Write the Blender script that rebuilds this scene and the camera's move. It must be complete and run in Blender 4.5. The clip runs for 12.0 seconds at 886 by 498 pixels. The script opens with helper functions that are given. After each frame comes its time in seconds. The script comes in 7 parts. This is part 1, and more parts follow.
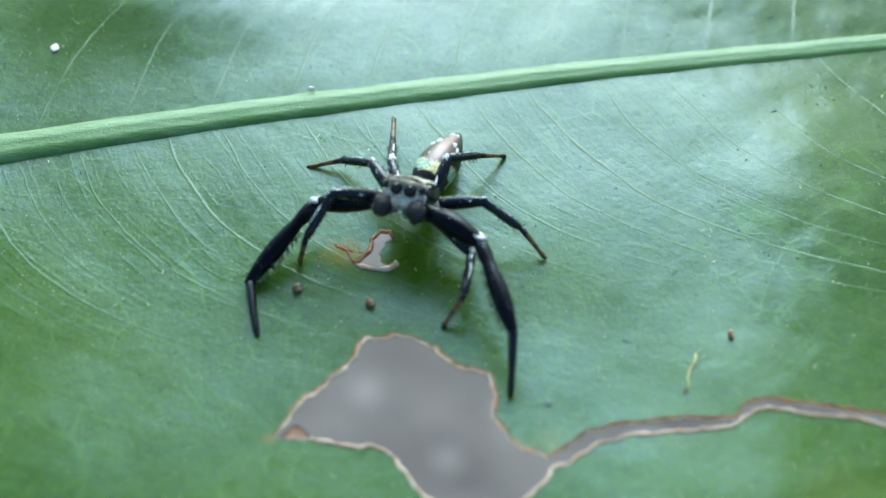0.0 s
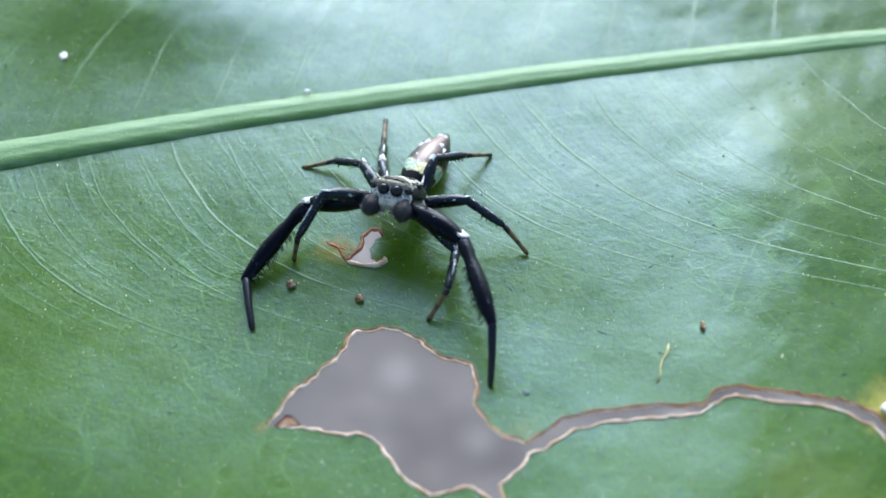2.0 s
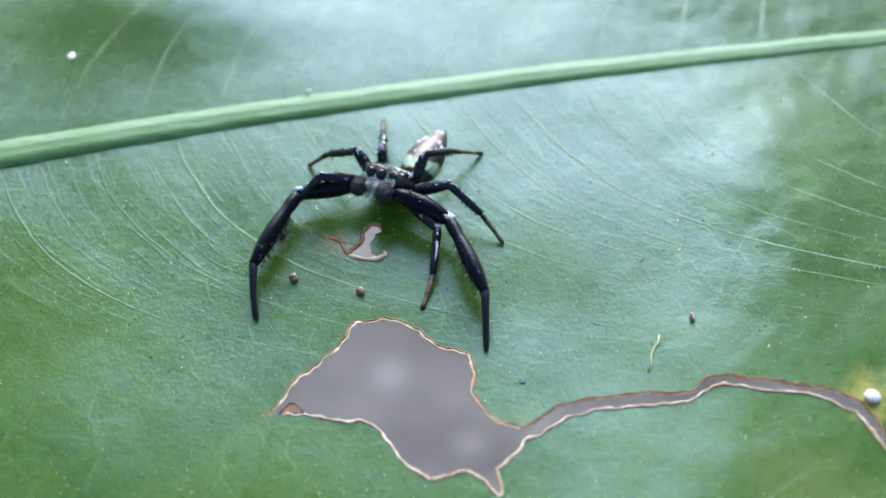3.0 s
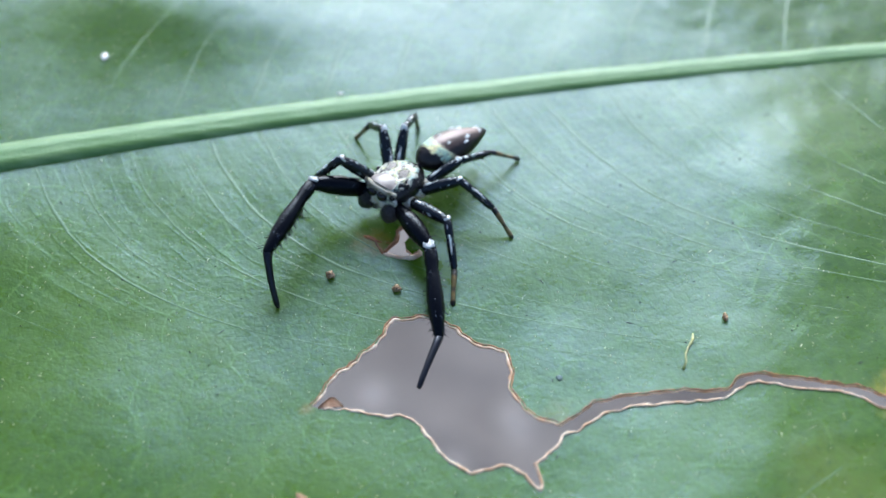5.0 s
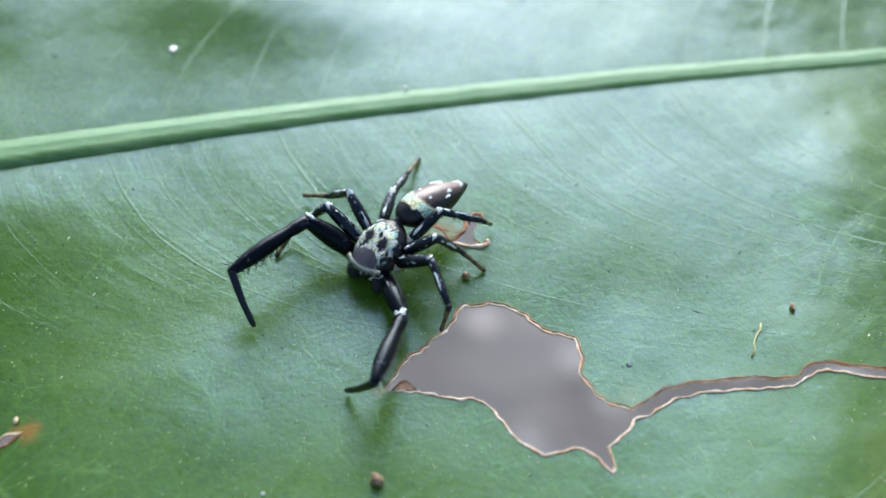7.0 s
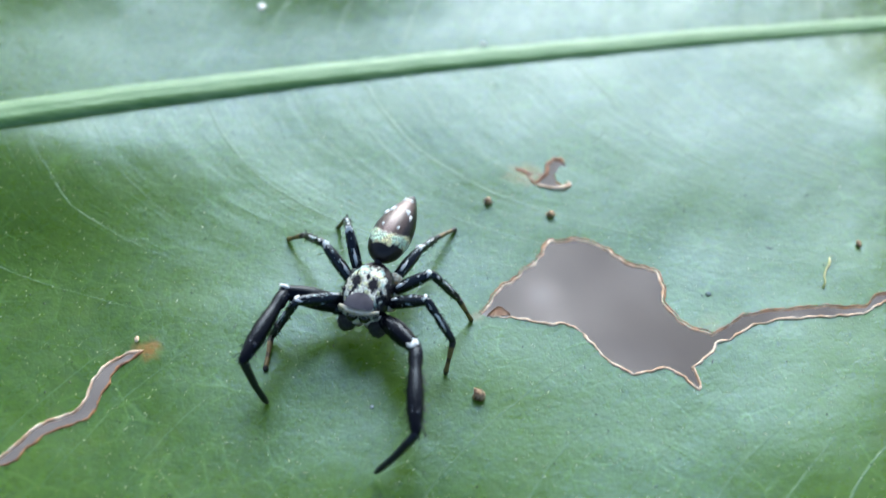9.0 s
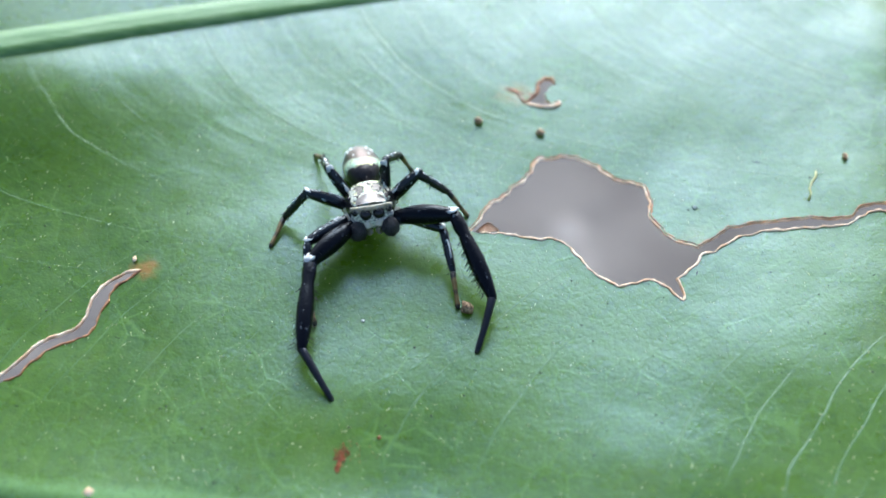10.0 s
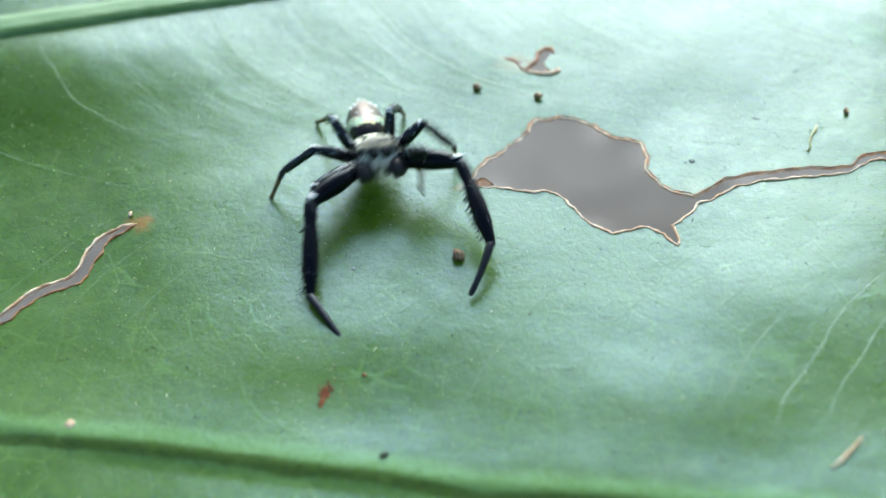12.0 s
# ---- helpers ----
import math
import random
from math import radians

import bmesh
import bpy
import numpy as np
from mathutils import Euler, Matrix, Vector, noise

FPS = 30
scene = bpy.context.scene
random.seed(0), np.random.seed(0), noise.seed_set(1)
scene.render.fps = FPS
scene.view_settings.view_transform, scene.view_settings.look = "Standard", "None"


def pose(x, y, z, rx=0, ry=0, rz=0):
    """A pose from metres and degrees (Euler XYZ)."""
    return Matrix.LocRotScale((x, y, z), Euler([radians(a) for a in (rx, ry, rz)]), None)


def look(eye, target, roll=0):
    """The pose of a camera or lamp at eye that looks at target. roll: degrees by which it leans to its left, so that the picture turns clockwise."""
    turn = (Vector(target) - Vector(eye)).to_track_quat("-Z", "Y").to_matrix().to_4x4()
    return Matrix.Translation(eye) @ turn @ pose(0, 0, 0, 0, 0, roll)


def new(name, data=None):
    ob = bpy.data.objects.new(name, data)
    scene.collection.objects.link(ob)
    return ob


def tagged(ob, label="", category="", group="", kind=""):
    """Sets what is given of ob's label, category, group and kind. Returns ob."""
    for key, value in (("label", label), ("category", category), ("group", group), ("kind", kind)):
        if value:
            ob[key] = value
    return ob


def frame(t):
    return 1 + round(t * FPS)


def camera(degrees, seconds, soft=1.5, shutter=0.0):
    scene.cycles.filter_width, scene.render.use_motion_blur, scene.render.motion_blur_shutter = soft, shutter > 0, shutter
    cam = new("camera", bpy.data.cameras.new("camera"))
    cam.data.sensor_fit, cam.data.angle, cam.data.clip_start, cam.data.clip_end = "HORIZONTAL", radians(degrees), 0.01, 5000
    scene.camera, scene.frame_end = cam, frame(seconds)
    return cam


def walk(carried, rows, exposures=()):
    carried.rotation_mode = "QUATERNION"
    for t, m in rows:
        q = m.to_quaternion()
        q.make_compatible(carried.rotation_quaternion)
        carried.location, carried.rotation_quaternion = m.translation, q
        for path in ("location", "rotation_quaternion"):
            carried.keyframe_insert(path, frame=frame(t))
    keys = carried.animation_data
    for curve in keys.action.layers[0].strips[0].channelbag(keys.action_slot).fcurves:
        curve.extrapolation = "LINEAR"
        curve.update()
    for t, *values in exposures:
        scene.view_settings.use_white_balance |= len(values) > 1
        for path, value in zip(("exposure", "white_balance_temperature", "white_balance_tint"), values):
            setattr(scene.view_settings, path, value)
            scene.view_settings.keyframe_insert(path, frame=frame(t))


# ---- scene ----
from mathutils.geometry import delaunay_2d_cdt

MM = 0.001


def mm(x, y, z, rx=0, ry=0, rz=0):
    """A pose from millimetres and degrees."""
    return pose(x * MM, y * MM, z * MM, rx, ry, rz)


# ---- camera ----
cam = camera(38, 12.0, soft=1.6, shutter=0.4)
cam.data.dof.use_dof = True
cam.data.dof.focus_distance = 0.0600
cam.data.dof.aperture_fstop = 34
walk(cam, [
    (0, mm(5.056, -30.767, 41.892, 44.439, -0.719, -1.789)),
    (0.5, mm(5.782, -29.557, 43.740, 42.598, 0.034, -1.659)),
    (1, mm(6.106, -29.917, 43.167, 43.231, 0.240, -1.396)),
    (1.5, mm(6.723, -31.122, 43.796, 43.401, 0.505, -1.213)),
    (2, mm(7.255, -32.247, 44.414, 43.567, 0.792, -1.062)),
    (2.5, mm(7.525, -33.185, 45.122, 43.613, 0.907, -0.951)),
    (3, mm(6.934, -33.956, 45.463, 43.800, 0.488, -1.275)),
    (5, mm(4.196, -35.208, 45.207, 44.812, -0.574, -1.567)),
    (5.5, mm(3.578, -35.413, 44.728, 45.284, -0.610, -1.399)),
    (6, mm(2.968, -35.658, 44.344, 45.676, -0.583, -1.145)),
    (6.5, mm(2.148, -35.858, 44.131, 45.863, -0.645, -1.016)),
    (8.3, mm(-3.430, -41.161, 45.745, 46.903, -2.063, -0.728)),
    (8.5, mm(-4.335, -41.529, 44.303, 47.768, -2.167, -1.290)),
    (9, mm(-3.939, -42.272, 44.196, 46.634, -1.585, -1.017)),
    (9.5, mm(-3.610, -42.916, 44.546, 44.807, -1.225, -1.321)),
    (10, mm(-1.953, -43.970, 44.284, 43.994, -0.005, -0.609)),
    (10.5, mm(-0.429, -44.649, 43.881, 43.651, 1.079, 0.167)),
    (11, mm(0.288, -46.216, 41.960, 45.348, 1.531, 0.640)),
    (11.5, mm(0.987, -47.642, 40.476, 46.963, 2.015, 1.075)),
    (12, mm(1.464, -48.855, 38.569, 48.912, 2.374, 1.253)),
], exposures=[(0, 0.42, 5480, -5), (0.5, 0.54, 5450, -3), (1.5, 0.56, 5540, 6), (3.0, 0.54, 5540, 10), (5.0, 0.50, 5600, 9), (6.0, 0.33, 5680, 7), (6.5, 0.46, 5680, 7), (8.5, 0.46, 5750, 5), (9.0, 0.55, 5690, 6), (9.5, 0.72, 5690, 6), (10.3, 0.65, 5670, 6), (11.6, 0.40, 6170, -7), (12, 0.54, 5840, -2)])

# ---- light: bright thin overcast, the sun's glow ahead of the camera ----
SUN_ELEV, SUN_AZ = 36.5, 4.0
world = bpy.data.worlds.new("world")
scene.world = world
world.use_nodes = True
wt = world.node_tree
sky = wt.nodes.new("ShaderNodeTexSky")
sky.sky_type, sky.sun_disc = "NISHITA", False
sky.sun_elevation, sky.sun_rotation = radians(SUN_ELEV), radians(SUN_AZ)
sky.air_density, sky.dust_density, sky.ozone_density = 0.85, 6.0, 1.0
wt.nodes["Background"].inputs["Strength"].default_value = 0.15
wt.links.new(sky.outputs[0], wt.nodes["Background"].inputs["Color"])
sun = new("sun", bpy.data.lights.new("sun", "SUN"))
sun.data.energy, sun.data.angle, sun.data.color = 1.75, radians(43), (0.89, 0.96, 1.0)
sa, se = radians(SUN_AZ), radians(SUN_ELEV)
sun.matrix_world = look((0, 0, 0), (-math.sin(sa) * math.cos(se), -math.cos(sa) * math.cos(se), -math.sin(se)))


# ---- materials ----
class Nodes:
    """Small wrapper to write node trees as expressions; lengths in mm of the object's space."""

    def __init__(self, name):
        self.mat = bpy.data.materials.new(name)
        self.mat.use_nodes = True
        self.t = self.mat.node_tree
        self.bsdf = self.t.nodes["Principled BSDF"]

    def put(self, sock, v):
        if isinstance(v, bpy.types.NodeSocket):
            self.t.links.new(v, sock)
        else:
            sock.default_value = (*v, 1.0) if isinstance(v, tuple) and len(v) == 3 and sock.type == "RGBA" else v

    def add(self, kind, out=0, props=None, **ins):
        nd = self.t.nodes.new(kind)
        props = props or {}
        if "operation" in props:
            nd.operation = props["operation"]
        if "interpolation_type" in props:
            nd.interpolation_type = props["interpolation_type"]
        if "feature" in props:
            nd.feature = props["feature"]
        for k, v in ins.items():
            self.put(nd.inputs[int(k[1:])] if k[0] == "i" and k[1:].isdigit() else nd.inputs[k], v)
        return nd.outputs[out]

    def m(self, op, a, b=0.0, c=0.0):
        return self.add("ShaderNodeMath", 0, {"operation": op}, i0=a, i1=b, i2=c)

    def mix(self, f, a, b, blend="MIX"):
        nd = self.t.nodes.new("ShaderNodeMix")
        nd.data_type, nd.blend_type = "RGBA", blend
        self.put(nd.inputs[0], f)
        self.put(nd.inputs[6], a)
        self.put(nd.inputs[7], b)
        return nd.outputs[2]

    def step(self, v, lo, hi):
        return self.add("ShaderNodeMapRange", 0, {"interpolation_type": "SMOOTHSTEP"}, i0=v, i1=lo, i2=hi, i3=0.0, i4=1.0)

    def coords(self, scale=1000.0):
        tc = self.t.nodes.new("ShaderNodeTexCoord")
        return self.add("ShaderNodeVectorMath", 0, {"operation": "SCALE"}, i0=tc.outputs["Object"], Scale=scale)

    def noise(self, vec, scale, detail=3.0, rough=0.55, out=0):
        return self.add("ShaderNodeTexNoise", out, None, Vector=vec, Scale=scale, Detail=detail, Roughness=rough)

    def voro(self, vec, scale, feature="F1", out=0):
        return self.add("ShaderNodeTexVoronoi", out, {"feature": feature}, Vector=vec, Scale=scale)

    def bump(self, height, strength, dist):
        return self.add("ShaderNodeBump", 0, None, Height=height, Strength=strength, Distance=dist)

    def done(self, color, rough=0.5, normal=None, **more):
        self.put(self.bsdf.inputs["Base Color"], color)
        self.put(self.bsdf.inputs["Roughness"], rough)
        if normal is not None:
            self.put(self.bsdf.inputs["Normal"], normal)
        for k, v in more.items():
            self.put(self.bsdf.inputs[k.replace("_", " ")], v)
        return self.mat


# broad shallow bulges between the veins, in mm: x, y, widths, height
SWELLS = ((24.0, 12.5, 3.8, 6.0, 0.6), (-9.0, 27.5, 6.0, 5.0, 1.25), (25.0, 31.0, 9.0, 6.0, 0.8), (-25.0, 26.0, 6.0, 5.0, 0.8), (19.0, 0.5, 8.0, 8.0, 0.22),
          (-21.0, 8.0, 5.0, 6.0, 0.4), (-8.0, -2.0, 6.0, 5.0, 0.5), (14.0, -8.0, 6.0, 6.0, 0.55), (-8.0, -9.5, 6.0, 4.5, 0.45), (7.0, -14.0, 5.5, 6.0, 0.55), (-19.0, -17.0, 10.0, 8.0, 1.0), (-15.0, -6.5, 7.0, 7.5, 0.38))


def leaf_material():
    n = Nodes("leaf_blade")
    p = n.coords()
    warp = n.noise(p, 0.16, 2, out=1)
    warp = n.add("ShaderNodeVectorMath", 0, {"operation": "SUBTRACT"}, i0=warp, i1=(0.5, 0.5, 0.5))
    warp = n.add("ShaderNodeVectorMath", 0, {"operation": "SCALE"}, i0=warp, Scale=1.3)
    q = n.add("ShaderNodeVectorMath", 0, {"operation": "ADD"}, i0=p, i1=warp)
    sep = n.t.nodes.new("ShaderNodeSeparateXYZ")
    n.t.links.new(q, sep.inputs[0])
    x, y = sep.outputs[0], sep.outputs[1]
    # distance from the midrib and from the side rib
    rib = n.m("ADD", n.m("MULTIPLY", n.m("MULTIPLY", x, x), -0.0025), n.m("MULTIPLY_ADD", x, 0.195, 18.35))
    v = n.m("ABSOLUTE", n.m("SUBTRACT", rib, y))
    w = n.m("ABSOLUTE", n.m("SUBTRACT", y, n.m("MULTIPLY_ADD", x, -0.165, -16.9)))

    def veins(d, a, b, gap, width, reach):
        g = n.m("ADD", n.m("MULTIPLY", d, a), n.m("MULTIPLY", n.m("POWER", d, 3.0), b))
        u = n.m("FRACT", n.m("DIVIDE", n.m("SUBTRACT", x, g), gap))
        off = n.m("MULTIPLY", n.m("ABSOLUTE", n.m("SUBTRACT", u, 0.5)), gap)
        # the family of lines crowds as it bends: keep the line's width
        slope = n.m("SQRT", n.m("ADD", 1.0, n.m("POWER", n.m("ADD", a, n.m("MULTIPLY", n.m("MULTIPLY", d, d), 3 * b)), 2.0)))
        off = n.m("DIVIDE", off, slope)
        line = n.m("SUBTRACT", 1.0, n.step(off, width * 0.35, width))
        return n.m("MULTIPLY", line, n.m("SUBTRACT", 1.0, n.step(d, reach * 0.72, reach)))

    # fine veins run beside the large ones and bend towards the leaf's tip with them
    thin = n.m("MAXIMUM", veins(v, 0.38, 0.0027, 0.95, 0.07, 13.0), veins(w, 0.40, 0.0012, 1.3, 0.07, 12.0))
    thin = n.m("MULTIPLY", thin, n.step(n.noise(p, 0.45, 2), 0.38, 0.62))
    fine = n.m("SUBTRACT", 1.0, n.step(n.voro(q, 0.55, "DISTANCE_TO_EDGE"), 0.0, 0.05))
    net = n.m("SUBTRACT", 1.0, n.step(n.voro(q, 1.9, "DISTANCE_TO_EDGE"), 0.0, 0.07))
    patchy = n.noise(p, 0.09, 3)
    faint = n.step(n.noise(p, 0.3, 2), 0.35, 0.7)
    c = n.mix(n.step(patchy, 0.3, 0.72), (0.050, 0.114, 0.001), (0.082, 0.158, 0.002))
    c = n.mix(n.m("MULTIPLY", n.step(n.noise(p, 0.5, 4), 0.5, 0.8), 0.40), c, (0.096, 0.152, 0.003))
    c = n.mix(n.m("MULTIPLY", fine, n.m("MULTIPLY", faint, 0.62)), c, (0.14, 0.27, 0.045))
    c = n.mix(n.m("MULTIPLY", thin, 0.22), c, (0.085, 0.20, 0.06))
    dust = n.step(n.noise(p, 5.0, 2), 0.66, 0.76)
    c = n.mix(n.m("MULTIPLY", dust, 0.45), c, (0.20, 0.28, 0.08))
    # pale tissue on the side rib
    crest = n.m("SUBTRACT", 1.0, n.step(n.m("ADD", w, n.m("MULTIPLY_ADD", n.noise(p, 2.0, 3), 0.5, -0.25)), 0.35, 1.15))
    c = n.mix(n.m("MULTIPLY", crest, 0.8), c, (0.20, 0.36, 0.12))
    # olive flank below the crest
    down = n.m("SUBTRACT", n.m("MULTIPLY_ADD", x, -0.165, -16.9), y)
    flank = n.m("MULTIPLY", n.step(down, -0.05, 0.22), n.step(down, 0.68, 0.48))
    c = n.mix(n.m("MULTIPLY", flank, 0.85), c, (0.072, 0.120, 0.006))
    # yellow and rusty stains round the injuries
    for at, size, tone, amount in (((-15.5, -2.1, 0), 0.9, (0.32, 0.16, 0.02), 0.8), ((2.5, 9.3, 0), 1.2, (0.30, 0.22, 0.03), 0.7),
                                   ((25.5, -1.0, 0), 1.6, (0.42, 0.36, 0.04), 0.8), ((-0.35, 0.0, 0), 0.5, (0.26, 0.20, 0.03), 0.55),
                                   ((10.9, -1.2, 0), 1.2, (0.20, 0.20, 0.03), 0.4), ((22.0, -6.5, 0), 5.0, (0.14, 0.19, 0.015), 0.6)):
        flat = n.add("ShaderNodeVectorMath", 0, {"operation": "MULTIPLY"}, i0=q, i1=(1, 1, 0))
        far = n.add("ShaderNodeVectorMath", 1, {"operation": "DISTANCE"}, i0=flat, i1=at)
        far = n.m("ADD", far, n.m("MULTIPLY_ADD", n.noise(p, 1.8 / size, 3), size * 1.2, -0.6 * size))
        c = n.mix(n.m("MULTIPLY", n.m("SUBTRACT", 1.0, n.step(far, size * 0.2, size)), amount), c, tone)
    mott = n.noise(p, 2.6, 4, 0.65)
    c = n.mix(n.m("MULTIPLY", n.step(mott, 0.45, 0.68), 0.42), c, (0.098, 0.205, 0.006))
    c = n.mix(n.m("MULTIPLY", n.step(mott, 0.45, 0.28), 0.50), c, (0.026, 0.074, 0.002))
    grain = n.noise(p, 3.2, 3)
    cells = n.voro(q, 8.0, "F1")
    # low pleats along the run of the veins
    run = n.m("SUBTRACT", x, n.m("ADD", n.m("MULTIPLY", v, 0.38), n.m("MULTIPLY", n.m("POWER", v, 3.0), 0.0027)))
    pleat = n.noise(n.add("ShaderNodeCombineXYZ", 0, None, X=n.m("MULTIPLY", run, 0.42), Y=n.m("MULTIPLY", v, 0.09), Z=0.0), 1.0, 3, 0.5)
    pleat = n.m("MULTIPLY", pleat, n.m("SUBTRACT", 1.0, n.step(v, 7.0, 15.0)))
    swell = n.m("ADD", n.m("MULTIPLY", n.noise(p, 0.075, 1), 0.5), n.m("MULTIPLY", n.noise(p, 0.28, 2, 0.5), 0.05))
    swell = n.m("ADD", swell, n.m("MULTIPLY", pleat, 0.08))
    for bx, by, wx, wy, tall in SWELLS:
        dx, dy = n.m("DIVIDE", n.m("SUBTRACT", x, bx), wx), n.m("DIVIDE", n.m("SUBTRACT", y, by), wy)
        far = n.m("ADD", n.m("MULTIPLY", dx, dx), n.m("MULTIPLY", dy, dy))
        swell = n.m("ADD", swell, n.m("MULTIPLY", n.m("EXPONENT", n.m("MULTIPLY", far, -1.0)), tall))
    # the blade bends down beyond a soft crease
    for side_x, start, steep, soft, lo, hi in ((1.0, 20.5, -0.105, 18.0, -22.0, -3.0), (-1.0, 14.5, -0.072, 22.0, 11.0, 1.0)):
        d = n.m("SUBTRACT", n.m("MULTIPLY_ADD", n.noise(p, 0.2, 2), 1.6, n.m("MULTIPLY", x, side_x)), start)
        bend = n.m("MULTIPLY", n.m("ADD", d, n.m("SQRT", n.m("MULTIPLY_ADD", d, d, soft))), steep)
        swell = n.m("ADD", swell, n.m("MULTIPLY", bend, n.step(y, lo, hi)))
    hgt = n.m("ADD", swell, n.m("ADD", n.m("MULTIPLY", thin, 0.004), n.m("ADD", n.m("MULTIPLY", net, -0.0022), n.m("MULTIPLY", n.m("MULTIPLY", fine, faint), 0.003))))
    hgt = n.m("ADD", hgt, n.m("ADD", n.m("MULTIPLY_ADD", grain, 0.013, n.m("MULTIPLY", n.noise(p, 0.9, 2, 0.5), 0.022)), n.m("MULTIPLY", cells, 0.005)))
    nor = n.bump(hgt, 1.0, 0.001)
    rough = n.add("ShaderNodeMapRange", 0, None, i0=n.noise(p, 1.1, 4), i1=0.3, i2=0.7, i3=0.24, i4=0.34)
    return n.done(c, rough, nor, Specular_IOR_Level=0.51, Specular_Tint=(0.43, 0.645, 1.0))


def rib_material():
    n = Nodes("leaf_rib")
    p = n.coords()
    st = n.add("ShaderNodeMapping", 0, None, Vector=p, Rotation=(0, 0, radians(-11)), Scale=(0.25, 3.0, 3.0))
    c = n.mix(n.step(n.noise(st, 1.0, 4), 0.35, 0.7), (0.12, 0.25, 0.055), (0.21, 0.35, 0.125))
    c = n.mix(n.m("MULTIPLY", n.step(n.noise(p, 2.5, 3), 0.55, 0.75), 0.5), c, (0.19, 0.32, 0.10))
    fuzz = n.noise(p, 9.0, 3)
    nor = n.bump(n.m("ADD", n.m("MULTIPLY", fuzz, 0.03), n.m("MULTIPLY", n.noise(st, 2.0, 2), 0.015)), 1.0, 0.001)
    return n.done(c, 0.42, nor, Specular_Tint=(0.60, 0.80, 1.0), Sheen_Weight=0.2, Sheen_Roughness=0.4)


def simple(name, a, b, scale, rough, bump=0.02, spec=0.5, **more):
    """Two tones mixed by noise at a scale per mm, with fine relief."""
    n = Nodes(name)
    p = n.coords()
    c = n.mix(n.step(n.noise(p, scale, 4), 0.35, 0.68), a, b)
    nor = n.bump(n.m("MULTIPLY", n.noise(p, scale * 2.2, 4), bump), 1.0, 0.001)
    return n.done(c, rough, nor, Specular_IOR_Level=spec, **more)


def scaly(name, dark, light, tint, scale, lo, hi, rough=0.35, along=(1.0, 1.0, 1.0), offset=0.0, sheen=(1.0, 1.0, 1.0), spec=0.55, metal=0.25):
    """Dark cuticle with patches of small pale iridescent scales."""
    n = Nodes(name)
    p = n.add("ShaderNodeMapping", 0, None, Vector=n.coords(), Scale=along, Location=(offset, offset, 0))
    area = n.step(n.noise(p, scale, 3, 0.6), lo, hi)
    grain = n.step(n.voro(p, 9.0, "F1"), 0.75, 0.35)
    pale = n.mix(n.step(n.noise(p, 2.3, 2), 0.4, 0.62), light, tint)
    f = n.m("MULTIPLY", area, n.m("MULTIPLY_ADD", grain, 0.7, 0.3))
    c = n.mix(f, dark, pale)
    nor = n.bump(n.m("ADD", n.m("MULTIPLY", f, 0.05), n.m("MULTIPLY", n.noise(p, 12.0, 2), 0.02)), 1.0, 0.001)
    return n.done(c, n.m("MULTIPLY_ADD", f, 0.12, rough), nor, Specular_IOR_Level=spec, Specular_Tint=sheen, Metallic=n.m("MULTIPLY", f, metal))


def ground_material():
    n = Nodes("earth")
    p = n.coords(1.0)
    c = n.mix(n.step(n.noise(p, 9.0, 4), 0.35, 0.65), (0.105, 0.094, 0.086), (0.20, 0.183, 0.170))
    c = n.mix(n.m("MULTIPLY", n.step(n.voro(p, 30.0), 0.35, 0.1), 0.7), c, (0.42, 0.39, 0.36))
    nor = n.bump(n.noise(p, 40.0, 4), 0.6, 0.01)
    return n.done(c, 0.9, nor)


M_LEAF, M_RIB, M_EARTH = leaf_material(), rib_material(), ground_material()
M_VEIN = simple("leaf_vein", (0.056, 0.138, 0.012), (0.092, 0.185, 0.045), 0.8, 0.40, 0.02, 0.62, Specular_Tint=(0.65, 0.81, 1.0))
M_UNDER = simple("leaf_underside", (0.07, 0.16, 0.05), (0.10, 0.20, 0.07), 0.3, 0.6)
M_CREAM = simple("dried_leaf_edge", (0.58, 0.37, 0.21), (0.88, 0.74, 0.55), 1.6, 0.6, 0.06)
M_BROWN = simple("browned_leaf_edge", (0.16, 0.060, 0.022), (0.46, 0.22, 0.085), 1.8, 0.6, 0.06)
M_FLAP = simple("dried_flap", (0.55, 0.30, 0.15), (0.80, 0.60, 0.42), 1.5, 0.6, 0.08)
M_RUST = simple("rust_brown_scab", (0.22, 0.05, 0.015), (0.42, 0.13, 0.04), 4.0, 0.7, 0.1)
M_CRUMB = simple("brown_crumb", (0.14, 0.07, 0.03), (0.80, 0.58, 0.34), 5.0, 0.75, 0.15)
M_WHITE = simple("white_speck", (0.75, 0.75, 0.72), (0.9, 0.9, 0.88), 4.0, 0.35)
M_DUST = simple("pale_dust", (0.55, 0.62, 0.28), (0.82, 0.86, 0.56), 1.0, 0.6)
M_SOOT = simple("dark_dust", (0.03, 0.035, 0.03), (0.06, 0.07, 0.06), 1.0, 0.7)
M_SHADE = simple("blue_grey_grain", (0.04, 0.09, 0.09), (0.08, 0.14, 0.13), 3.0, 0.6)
M_FIBRE = simple("yellow_fibre", (0.45, 0.48, 0.15), (0.62, 0.60, 0.30), 3.0, 0.6)
M_BLACK = simple("black_cuticle", (0.003, 0.003, 0.004), (0.006, 0.006, 0.010), 3.0, 0.30, 0.014, 0.5, Specular_Tint=(0.72, 0.82, 1.0))
